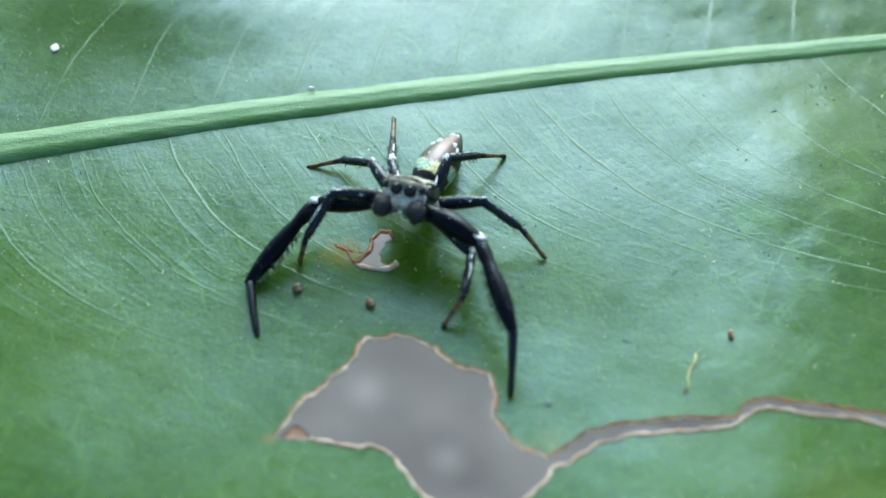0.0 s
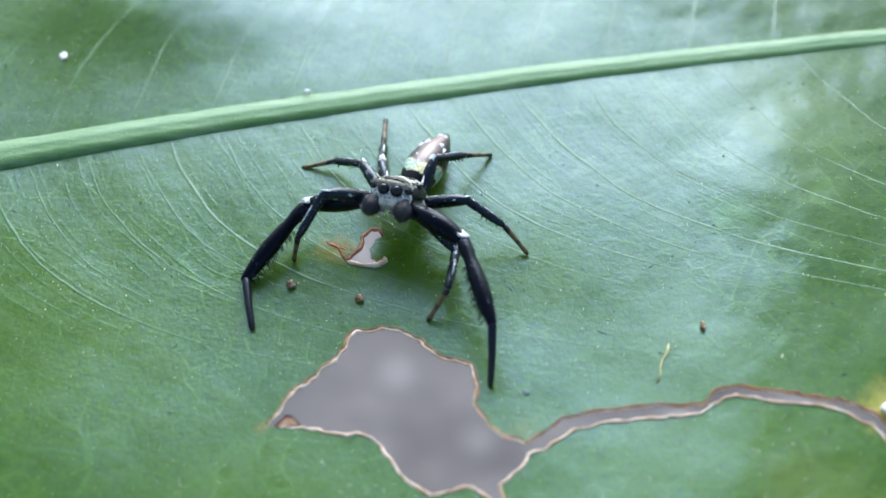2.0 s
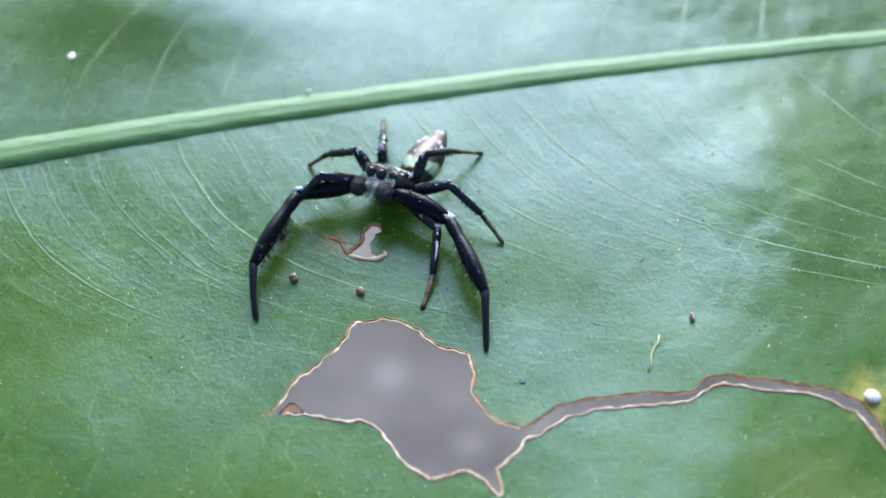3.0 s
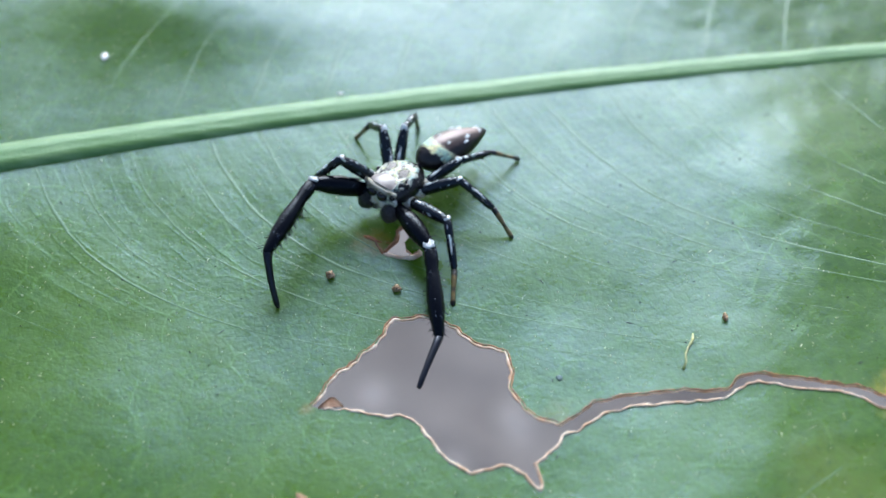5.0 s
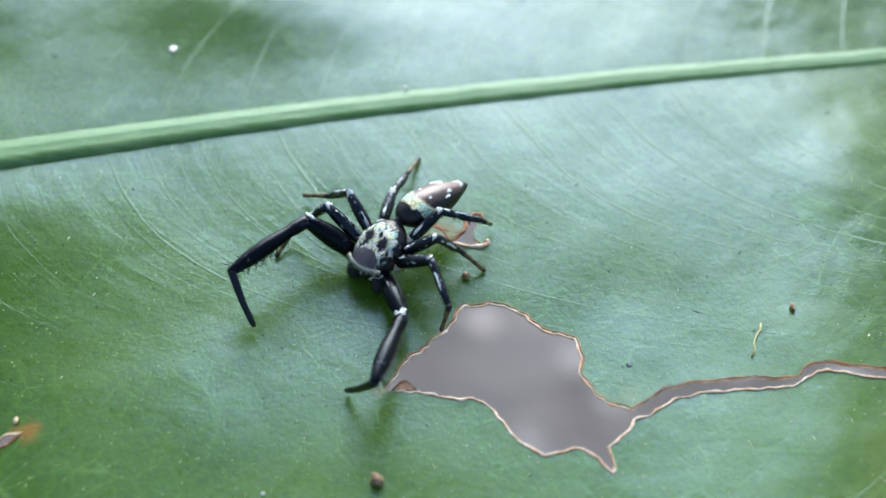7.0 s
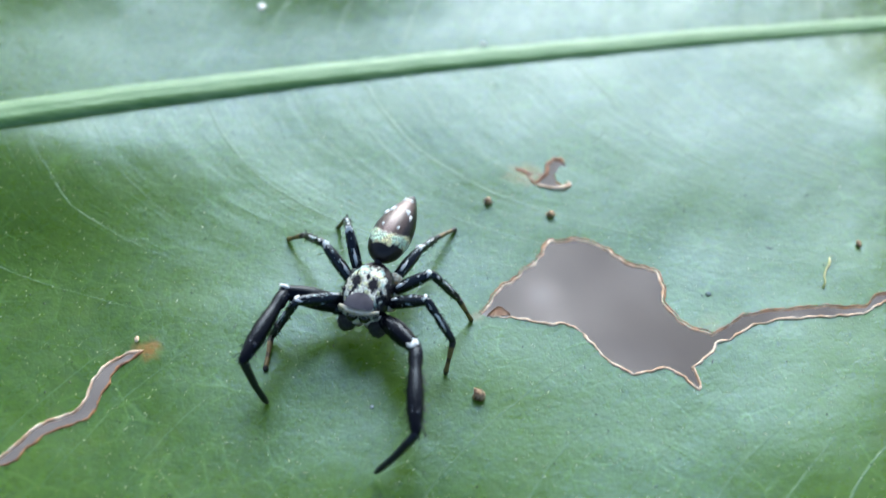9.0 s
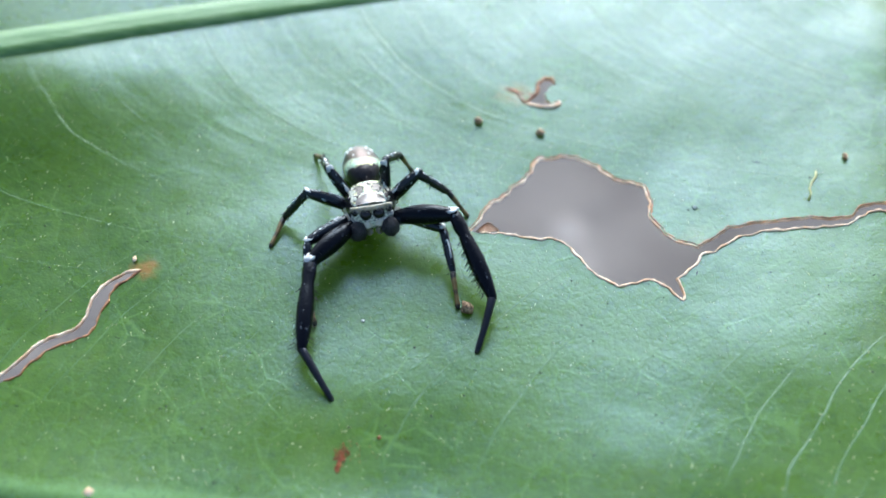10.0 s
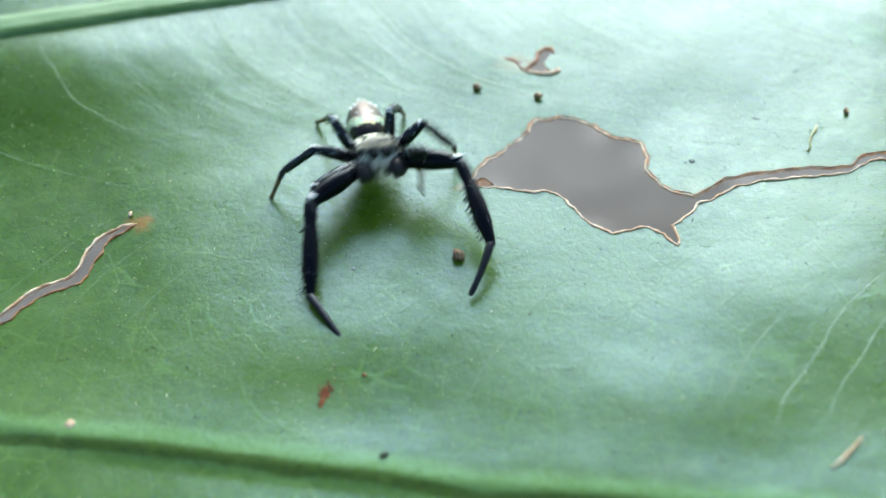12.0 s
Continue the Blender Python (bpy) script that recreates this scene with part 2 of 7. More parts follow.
M_FRONT = scaly("front_leg_cuticle", (0.002, 0.002, 0.004), (0.30, 0.36, 0.42), (0.02, 0.03, 0.06), 3.2, 0.60, 0.74, 0.20, (1.0, 0.6, 1.0), 2.0, (0.68, 0.84, 1.0), 0.20)
M_HAIR = simple("black_bristle", (0.006, 0.006, 0.008), (0.014, 0.013, 0.013), 3.0, 0.5)
M_FUZZ = simple("dark_grey_fuzz", (0.008, 0.008, 0.010), (0.05, 0.05, 0.055), 7.0, 0.38, 0.09, 0.6)
M_LEG = scaly("black_leg_scales", (0.003, 0.003, 0.005), (0.85, 0.88, 0.82), (0.42, 0.66, 0.68), 3.2, 0.62, 0.68, 0.24, (1.3, 0.5, 1.3), sheen=(0.68, 0.85, 1.0))


def foot_material():
    """Black above the ankle, mottled ochre below, dark at the tip."""
    n = Nodes("ochre_foot")
    p = n.coords()
    sep = n.t.nodes.new("ShaderNodeSeparateXYZ")
    n.t.links.new(p, sep.inputs[0])
    y = n.m("ADD", sep.outputs[1], n.m("MULTIPLY_ADD", n.noise(p, 3.0, 2), 0.5, -0.25))
    c = n.mix(n.noise(p, 4.0, 3), (0.07, 0.05, 0.016), (0.28, 0.20, 0.07))
    c = n.mix(n.step(y, 0.45, 0.25), c, (0.006, 0.006, 0.008))
    c = n.mix(n.step(y, 1.45, 1.65), c, (0.02, 0.014, 0.008))
    ring = n.m("MULTIPLY", n.step(y, 0.80, 0.88), n.step(y, 1.10, 1.00))
    c = n.mix(n.m("MULTIPLY", ring, 0.7), c, (0.015, 0.012, 0.008))
    return n.done(c, 0.45, n.bump(n.m("MULTIPLY", n.noise(p, 9.0, 3), 0.03), 1.0, 0.001))


M_FOOT = foot_material()
M_BAND = simple("white_scale_band", (0.78, 0.86, 0.84), (0.97, 0.97, 0.93), 7.0, 0.4, 0.10)
M_COXA = scaly("ochre_coxa", (0.46, 0.32, 0.13), (0.94, 0.92, 0.80), (0.84, 0.86, 0.72), 2.4, 0.38, 0.48, 0.4, metal=0.0)


def carapace_material():
    """Black shield: pale scales on its crown round two dark ovals, a black flank and a pale line along the rim."""
    n = Nodes("carapace_scales")
    p = n.coords()
    sep = n.t.nodes.new("ShaderNodeSeparateXYZ")
    n.t.links.new(p, sep.inputs[0])
    x, y, z = sep.outputs
    ax = n.m("ABSOLUTE", x)
    rag = n.m("MULTIPLY_ADD", n.noise(p, 3.2, 3, 0.6), 0.9, -0.45)

    def oval(cx, cy, wx, wy, torn=1.0):
        dx, dy = n.m("DIVIDE", n.m("SUBTRACT", ax, cx), wx), n.m("DIVIDE", n.m("SUBTRACT", y, cy), wy)
        return n.m("ADD", n.m("SQRT", n.m("ADD", n.m("MULTIPLY", dx, dx), n.m("MULTIPLY", dy, dy))), n.m("MULTIPLY", rag, torn))

    crown = n.step(oval(0.0, 0.10, 0.96, 1.18), 1.06, 0.92)
    crown = n.m("MULTIPLY", crown, n.step(oval(0.43, -0.08, 0.32, 0.36, 2.2), 0.60, 1.25))
    q = n.add("ShaderNodeMapping", 0, None, Vector=p, Scale=(2.2, 1.0, 1.0), Location=(2.0, 5.0, 0))
    crown = n.m("MULTIPLY", crown, n.step(n.noise(q, 1.9, 4, 0.65), 0.41, 0.48))
    rim = n.m("MULTIPLY", n.step(z, -0.40, -0.34), n.step(z, -0.20, -0.26))
    rim = n.m("MULTIPLY", rim, n.step(n.noise(p, 2.6, 2), 0.36, 0.46))
    area = n.m("MAXIMUM", crown, rim)
    grain = n.step(n.voro(p, 11.0), 0.9, 0.35)
    f = n.m("MULTIPLY", area, n.m("MULTIPLY_ADD", grain, 0.5, 0.5))
    c = n.mix(n.step(n.noise(p, 1.5, 2), 0.42, 0.60), (0.86, 0.90, 0.76), (0.44, 0.70, 0.66))
    c = n.mix(n.step(n.noise(p, 3.0, 2), 0.50, 0.60), c, (0.84, 0.88, 0.50))
    c = n.mix(f, (0.008, 0.007, 0.009), c)
    nor = n.bump(n.m("ADD", n.m("MULTIPLY", f, 0.05), n.m("MULTIPLY", n.noise(p, 12.0, 2), 0.02)), 1.0, 0.001)
    return n.done(c, n.m("MULTIPLY_ADD", f, 0.15, 0.25), nor, Metallic=n.m("MULTIPLY", f, 0.15))


M_CARA = carapace_material()
M_PLATE = simple("eye_plate", (0.055, 0.046, 0.050), (0.10, 0.084, 0.090), 2.0, 0.32, 0.02, 1.0, Coat_Weight=1.0, Coat_Roughness=0.28)
M_STRIPE = simple("cream_stripe", (0.86, 0.78, 0.52), (0.97, 0.94, 0.80), 6.0, 0.5, 0.12)
M_FACE = scaly("face_scales", (0.012, 0.012, 0.012), (0.96, 0.94, 0.84), (0.86, 0.92, 0.70), 2.0, 0.30, 0.37, 0.4, metal=0.0)
M_EYE = simple("black_eye", (0.003, 0.003, 0.004), (0.005, 0.005, 0.007), 2.0, 0.06, 0.0, 0.6)


def abdomen_material():
    """Brown gloss above, black below and in front, a pale green band of scales across."""
    n = Nodes("abdomen")
    p = n.coords()
    sep = n.t.nodes.new("ShaderNodeSeparateXYZ")
    n.t.links.new(p, sep.inputs[0])
    x, z = sep.outputs[0], sep.outputs[2]
    y = n.m("MULTIPLY", sep.outputs[1], -1.0)
    wob = n.m("MULTIPLY_ADD", n.noise(p, 3.4, 4, 0.65), 0.6, -0.3)
    xx = n.m("MULTIPLY", x, x)
    # the band bows back at the flanks and frays behind
    yy = n.m("ADD", n.m("SUBTRACT", y, n.m("MULTIPLY", xx, 0.52)), n.m("MULTIPLY", wob, 0.8))
    band = n.m("MULTIPLY", n.step(yy, 0.48, 0.54), n.m("SUBTRACT", 1.0, n.step(yy, 0.98, 1.24)))
    band = n.m("MULTIPLY", band, n.m("MULTIPLY", n.step(z, -0.40, -0.22), n.step(n.noise(p, 6.0, 3), 0.26, 0.38)))
    grain = n.step(n.voro(p, 13.0), 0.9, 0.3)
    back = n.m("MULTIPLY", n.step(n.m("ADD", n.m("SUBTRACT", z, n.m("MULTIPLY", xx, 1.6)), wob), -0.22, 0.30), n.step(y, 0.9, 1.2))
    back = n.m("MULTIPLY", back, n.m("SUBTRACT", 1.0, n.step(y, 3.7, 4.0)))
    brown = n.mix(n.noise(p, 1.6, 3), (0.040, 0.026, 0.022), (0.115, 0.078, 0.066))
    brown = n.mix(n.step(n.m("ADD", n.m("ABSOLUTE", x), n.m("MULTIPLY", wob, 0.3)), 0.34, 0.12), brown, (0.26, 0.185, 0.165))
    c = n.mix(back, (0.010, 0.008, 0.009), brown)
    pale = n.mix(n.step(n.noise(p, 1.4, 2), 0.4, 0.6), (0.94, 0.92, 0.50), (0.66, 0.92, 0.70))
    f = n.m("MULTIPLY", band, n.m("MULTIPLY_ADD", grain, 0.65, 0.35))
    c = n.mix(f, c, pale)
    nor = n.bump(n.m("ADD", n.m("MULTIPLY", f, 0.04), n.m("MULTIPLY", n.noise(p, 10.0, 2), 0.02)), 1.0, 0.001)
    return n.done(c, n.m("MULTIPLY_ADD", f, 0.15, 0.28), nor, Metallic=n.m("MULTIPLY", f, 0.2))


M_ABD = abdomen_material()


# ---- mesh helpers (all in mm) ----
def part(name, bm, material, parent=None, label="", smooth=True):
    """Links a bmesh, given in mm, as one mesh object."""
    me = bpy.data.meshes.new(name)
    bmesh.ops.recalc_face_normals(bm, faces=bm.faces[:])
    bmesh.ops.scale(bm, vec=(MM, MM, MM), verts=bm.verts[:])
    bm.to_mesh(me)
    bm.free()
    for f in me.polygons:
        f.use_smooth = smooth
    for mt in material if isinstance(material, (list, tuple)) else (material,):
        me.materials.append(mt)
    ob = new(name, me)
    if parent:
        ob.parent = parent
    if label:
        tagged(ob, label)
    return ob


def tube(path, radii, sides=10, bm=None, flat=1.0, up=(0, 0, 1), caps=True):
    """A round-ended tube along a path of points; flat: its height against its width."""
    bm = bm or bmesh.new()
    pts = [Vector(p) for p in path]
    rings = []
    for i, p in enumerate(pts):
        d = (pts[min(i + 1, len(pts) - 1)] - pts[max(i - 1, 0)]).normalized()
        x = d.cross(Vector(up))
        x = x.normalized() if x.length > 1e-4 else Vector((1, 0, 0))
        z = x.cross(d)
        r = radii[i] if isinstance(radii, (list, tuple)) else radii
        rings.append([bm.verts.new(p + x * r * math.cos(a) + z * r * flat * math.sin(a))
                      for a in (2 * math.pi * k / sides for k in range(sides))])
    for a, b in zip(rings, rings[1:]):
        for k in range(sides):
            bm.faces.new((a[k], a[(k + 1) % sides], b[(k + 1) % sides], b[k]))
    if caps:
        bm.faces.new(rings[0][::-1])
        bm.faces.new(rings[-1])
    return bm


def limb(length, profile, sides=14, flat=1.0, bow=0.0):
    """A leg segment along +y: profile of (share of length, radius), rounded at both ends."""
    pts, rad = [], []
    for s, r in profile:
        pts.append((0, s * length, bow * math.sin(math.pi * min(max(s, 0), 1))))
        rad.append(r)
    return tube(pts, rad, sides, flat=flat)


def blob(rx, ry, rz, at=(0, 0, 0), seg=24, rings=16, bm=None, shape=None):
    """An ellipsoid, which shape(unit vector) may deform by a factor for each axis."""
    bm = bm or bmesh.new()
    made = bmesh.ops.create_uvsphere(bm, u_segments=seg, v_segments=rings, radius=1.0)["verts"]
    for v in made:
        k = shape(v.co) if shape else (1, 1, 1)
        v.co = Vector((v.co.x * rx * k[0] + at[0], v.co.y * ry * k[1] + at[1], v.co.z * rz * k[2] + at[2]))
    return bm


def crumb(r, seed, at=(0, 0, 0), rough=0.35, bm=None, subdiv=2):
    """An uneven lump."""
    bm = bm or bmesh.new()
    for v in bmesh.ops.create_icosphere(bm, subdivisions=subdiv, radius=1.0)["verts"]:
        k = 1 + rough * noise.noise(v.co * 1.6 + Vector((seed, 0, 0))) + rough * 0.5 * noise.noise(v.co * 4 + Vector((0, seed, 0)))
        v.co = Vector((v.co.x * r[0] * k + at[0], v.co.y * r[1] * k + at[1], v.co.z * r[2] * k + at[2]))
    return bm


# ---- the leaf ----
def midrib_y(x):
    return 18.35 + 0.195 * x - 0.0025 * x * x


def siderib_y(x):
    return -16.9 - 0.165 * x


SURF = (0.02314, 0.01399, 0.10078, 0.00155, -0.00211, -0.00010)

def height(x, y):
    """The leaf's surface in mm: a slight saddle, pleated at its two ribs, with shallow swells."""
    cx, cy = max(-40, min(45, x)), max(-35, min(40, y))
    z = SURF[0] + SURF[1] * cx + SURF[2] * cy + SURF[3] * cx * cx + SURF[4] * cx * cy + SURF[5] * cy * cy
    z += SURF[1] * (x - cx) + (SURF[2] - 0.25) * (y - cy)
    d = abs(y - midrib_y(x))
    z -= 0.06 * math.exp(-(d / 1.5) ** 2)
    s = y - siderib_y(x)
    z += 0.32 * math.exp(-(s / 2.2) ** 2) if s > 0 else 0.32 * math.exp(-(s / 0.42) ** 2) + 0.10 * min(5, max(0, -s - 0.8))
    q = Vector((x, y, 0))
    return z + 0.08 * noise.noise(q * 0.10) + 0.05 * noise.noise(q * 0.27 + Vector((7, 3, 0)))


def on_leaf(x, y, up=0.0):
    return (x, y, height(x, y) + up)


HOLE_TOP = [(-0.22, -0.04), (0.09, 0.36), (0.4, 0.88), (0.69, 1.38), (0.93, 1.71), (1.43, 2.06), (1.76, 2.3), (2.01, 2.76), (2.44, 3.06),
            (2.83, 3.36), (3.04, 3.77), (3.17, 4.25), (3.4, 4.6), (4.01, 4.61), (4.66, 4.69), (5.18, 4.58), (5.75, 4.33), (6.21, 3.99),
            (6.7, 3.4), (7.2, 3.0), (7.71, 2.92), (8.09, 2.84), (8.45, 2.54), (8.68, 2.0), (8.71, 1.38), (8.58, 0.6), (8.8, 0.08),
            (9.13, -0.44), (9.59, -0.92), (10.18, -1.16), (10.7, -1.38)]
CRACK_TOP = [(11.43, -0.93), (12.23, -0.3), (13.5, -0.01), (15.25, 0.06), (16.25, 0.15), (17.46, -0.02), (18.21, 0.05), (18.81, 0.62),
             (19.46, 0.82), (20.28, 0.57), (21.46, 0.3), (22.62, 0.0), (23.7, -0.28), (24.3, -0.52), (24.81, -0.95), (25.19, -1.33),
             (25.47, -2.11), (25.85, -3.37), (26.18, -4.71)]
CRACK_LOW = [(25.83, -4.37), (25.43, -3.06), (25.11, -2.21), (24.75, -1.57), (24.3, -1.35), (23.8, -0.9), (22.99, -0.5), (21.35, -0.2),
             (20.43, 0.07), (19.48, 0.26), (18.97, 0.18), (18.41, -0.17), (17.88, -0.44), (16.64, -0.5), (15.16, -0.56), (13.92, -0.63),
             (12.66, -0.85), (11.87, -1.39), (11.35, -1.76)]
HOLE_LOW = [(10.7, -1.96), (10.46, -2.45), (10.12, -2.77), (9.66, -3.11), (9.4, -3.29), (9.54, -3.65), (9.64, -4.19), (9.59, -4.54),
            (9.33, -4.26), (9.01, -3.81), (8.56, -3.46), (8.05, -3.22), (7.49, -3.41), (6.76, -3.6), (6.18, -3.22), (5.72, -2.84),
            (5.37, -2.44), (5.02, -1.78), (4.67, -1.29), (4.19, -0.75), (3.57, -0.59), (2.83, -0.56), (2.09, -0.4), (1.35, -0.2), (0.28, -0.14)]
SLIT_TOP = [(-15.74, -2.29), (-16.48, -2.47), (-16.95, -2.79), (-17.4, -3.2), (-17.79, -3.93), (-17.91, -4.77), (-18.17, -5.41),
            (-18.73, -5.8), (-19.41, -6.11), (-20.05, -6.6), (-20.53, -7.26), (-21.12, -7.9), (-22.33, -8.93)]
SLIT_LOW = [(-21.03, -8.39), (-20.39, -7.99), (-20.03, -7.38), (-19.52, -6.87), (-18.97, -6.52), (-18.28, -6.28), (-17.72, -5.92),
            (-17.45, -5.34), (-17.21, -4.45), (-17.05, -3.79), (-16.76, -3.24), (-16.19, -2.73)]
NIBBLE = [(4.59, 9.9), (4.46, 10.3), (4.05, 10.37), (3.7, 9.92), (3.58, 9.27), (3.21, 8.83), (2.91, 8.49), (3.46, 8.32), (3.96, 8.21),
          (4.45, 8.2), (4.78, 8.44), (4.7, 8.7), (4.33, 8.45), (4.03, 8.71), (4.0, 9.26), (4.26, 9.74)]



def frayed(line, step=0.15, rough=0.09, closed=False):
    """A torn edge: the line in short steps, slightly uneven."""
    out = []
    pts = line + line[:1] if closed else line
    for (ax, ay), (bx, by) in zip(pts, pts[1:]):
        k = max(1, round(math.hypot(bx - ax, by - ay) / step))
        for i in range(k):
            x, y = ax + (bx - ax) * i / k, ay + (by - ay) * i / k
            out.append((x + rough * noise.noise((x * 2.3, y * 2.3, 1.0)), y + rough * noise.noise((x * 2.3, y * 2.3, 9.0))))
    return out if closed else out + [line[-1]]


def inside(x, y, ring):
    hit = False
    for (ax, ay), (bx, by) in zip(ring, ring[1:] + ring[:1]):
        if (ay > y) != (by > y) and x < (bx - ax) * (y - ay) / (by - ay) + ax:
            hit = not hit
    return hit


def leaf_outline():
    """A broad pointed leaf, 150 mm long."""
    out = []
    for k in range(120):
        a = 2 * math.pi * k / 120
        c, s = math.cos(a), math.sin(a)
        w = 46 * (1 - 0.30 * max(0, c) ** 3)
        out.append((6 + 78 * c * (1 - 0.06 * s * s), 2 + (w if s > 0 else w * 0.98) * s * abs(s) ** 0.12 + 0.13 * 70 * c))
    return out


def build_leaf():
    leaf = new("leaf")
    tagged(leaf, "broad glossy green leaf, torn open by a hole and two cracks", "leaf")
    rings = [frayed(r, closed=True) for r in (HOLE_TOP + CRACK_TOP + CRACK_LOW + HOLE_LOW, SLIT_TOP + SLIT_LOW, NIBBLE)]
    rim = leaf_outline()
    rnd = random.Random(4)
    pts, edges = [], []
    for ring in rings + [rim]:
        s = len(pts)
        pts += [Vector(p) for p in ring]
        edges += [(s + i, s + (i + 1) % len(ring)) for i in range(len(ring))]
    boxes = [(min(p[0] for p in r), max(p[0] for p in r), min(p[1] for p in r), max(p[1] for p in r)) for r in rings]
    y = -50.0
    while y < 60:
        x = -76.0
        near_y = -22 < y < 30
        step = 0.55 if near_y else 1.6
        while x < 88:
            dx = step if -30 < x < 36 else 1.6
            px, py = x + rnd.uniform(-0.18, 0.18) * dx, y + rnd.uniform(-0.18, 0.18) * dx
            if inside(px, py, rim):
                pts.append(Vector((px, py)))
            x += dx
        y += step
    for off in (-2.2, -1.7, -1.3, -1.0, -0.75, -0.5, -0.25, 0.0, 0.25, 0.5, 0.8, 1.1, 1.5, 1.9):
        x = -32.0
        while x < 24:
            pts.append(Vector((x + rnd.uniform(-0.1, 0.1), siderib_y(x) + off + rnd.uniform(-0.03, 0.03))))
            x += 0.5
    vs, _, fs, _, _, _ = delaunay_2d_cdt(pts, edges, [], 0, 1e-5)
    faces = []
    for f in fs:
        cx, cy = sum(vs[i].x for i in f) / 3, sum(vs[i].y for i in f) / 3
        hole = any(b[0] < cx < b[1] and b[2] < cy < b[3] and inside(cx, cy, r) for b, r in zip(boxes, rings))
        if not hole and inside(cx, cy, rim):
            faces.append(tuple(f))
    used = sorted({i for f in faces for i in f})
    at = {i: k for k, i in enumerate(used)}
    faces = [tuple(at[i] for i in f) for f in faces]
    top = [(vs[i].x * MM, vs[i].y * MM, height(vs[i].x, vs[i].y) * MM) for i in used]
    k = len(top)
    low = [(x, y, z - 0.15 * MM) for x, y, z in top]
    count = {}
    for f in faces:
        for a, b in zip(f, f[1:] + f[:1]):
            count[(a, b)] = 1
    border = [(a, b) for a, b in count if (b, a) not in count]
    lip = sorted({i for e in border for i in e})
    own = {i: 2 * k + j for j, i in enumerate(lip)}
    foot = {i: 2 * k + len(lip) + j for j, i in enumerate(lip)}
    walls = [(own[b], own[a], foot[a], foot[b]) for a, b in border]
    rings_of_lip = [top[i] for i in lip] + [low[i] for i in lip]
    me = bpy.data.meshes.new("blade")
    me.from_pydata(top + low + rings_of_lip, [], faces + [tuple(i + k for i in reversed(f)) for f in faces] + walls)
    for m in (M_LEAF, M_UNDER, M_CREAM):
        me.materials.append(m)
    for i, f in enumerate(me.polygons):
        f.material_index = 0 if i < len(faces) else 1 if i < 2 * len(faces) else 2
        f.use_smooth = i < 2 * len(faces)
    blade = new("blade", me)
    blade.parent = leaf

    # ribs
    xs = [-70 + 1.2 * i for i in range(126)]
    path = [on_leaf(x, midrib_y(x) + 0.12 + 0.005 * max(0, x), -0.22 + 0.03 * noise.noise((x * 0.5, 0, 0))) for x in xs]
    rad = [max(0.3, 1.06 - 0.0065 * (x + 20)) * (1 + 0.04 * noise.noise((x * 0.7, 5, 0))) for x in xs]
    rib = tube(path, rad, 36, flat=0.58)
    rib.verts.ensure_lookup_table()
    for i in range(len(xs)):
        for k in range(36):
            v = rib.verts[i * 36 + k]
            a = 2 * math.pi * k / 36
            if math.sin(a) > 0:
                # a shallow groove on the side away from the light, and an uneven, downy skin
                v.co.z += -0.05 * rad[i] * math.exp(-((math.cos(a) - 0.35) / 0.16) ** 2) + 0.02 * noise.noise((v.co.x * 1.1, v.co.y * 3, 3))
    part("midrib", rib, M_RIB, leaf, "pale green raised midrib")
    # side veins: a foot on the rib, then a bend towards the tip, thinning out
    def side_veins(base, sign, a, b, feet, reach, start=0.3):
        for k, (x0, size) in enumerate(feet):
            runs, d = [[]], start
            far = reach * (0.86 + 0.14 * math.sin(k * 2.4))
            while d < far:
                x = x0 + a * d + b * d ** 3 + 0.22 * noise.noise((d * 0.35, x0, 1)) + 0.06 * noise.noise((d * 1.3, x0, 5))
                y = base(x) + sign * d
                if any(bx[0] - 0.3 < x < bx[1] + 0.3 and inside(x, y, r) for bx, r in zip(boxes, rings)) or not inside(x, y, rim):
                    runs.append([])
                else:
                    runs[-1].append((x, y, size * (1 - 0.75 * (d / far) ** 1.5) * min(1.0, 0.3 + (d - start) * 0.35) * (0.85 + 0.5 * noise.noise((x * 0.8, y * 0.8, x0)))))
                d += 0.3 / math.sqrt(1 + (a + 3 * b * d * d) ** 2)
            for run in runs:
                if len(run) < 6:
                    continue
                bm, last = bmesh.new(), None
                for i, (x, y, r) in enumerate(run):
                    (ax, ay, _), (ex, ey, _) = run[max(i - 1, 0)], run[min(i + 1, len(run) - 1)]
                    ln = math.hypot(ex - ax, ey - ay)
                    nx, ny = -(ey - ay) / ln, (ex - ax) / ln
                    now = [bm.verts.new(on_leaf(x + nx * r * o, y + ny * r * o, up * r / 0.15)) for o, up in ((-1.0, -0.02), (-0.6, 0.003), (0, 0.010), (0.6, 0.003), (1.0, -0.02))]
                    if last:
                        for p0, p1, q1, q0 in zip(last, last[1:], now[1:], now):
                            bm.faces.new((p0, p1, q1, q0))
                    last = now
                part("side_vein", bm, M_VEIN, leaf, "pale green side vein")

    side_veins(midrib_y, -1, 0.38, 0.0027, ((-36, 0.05), (-30, 0.05), (-24, 0.06), (-20.8, 0.05), (-15, 0.14), (-13.2, 0.09), (-10.5, 0.11), (-8.0, 0.09), (-6.5, 0.16),
                                            (-3.9, 0.10), (0.0, 0.11), (2.6, 0.08), (5.6, 0.16), (8.3, 0.13), (11.2, 0.16), (14.6, 0.11), (18.0, 0.09), (21.5, 0.07), (26, 0.07)), 20.5)
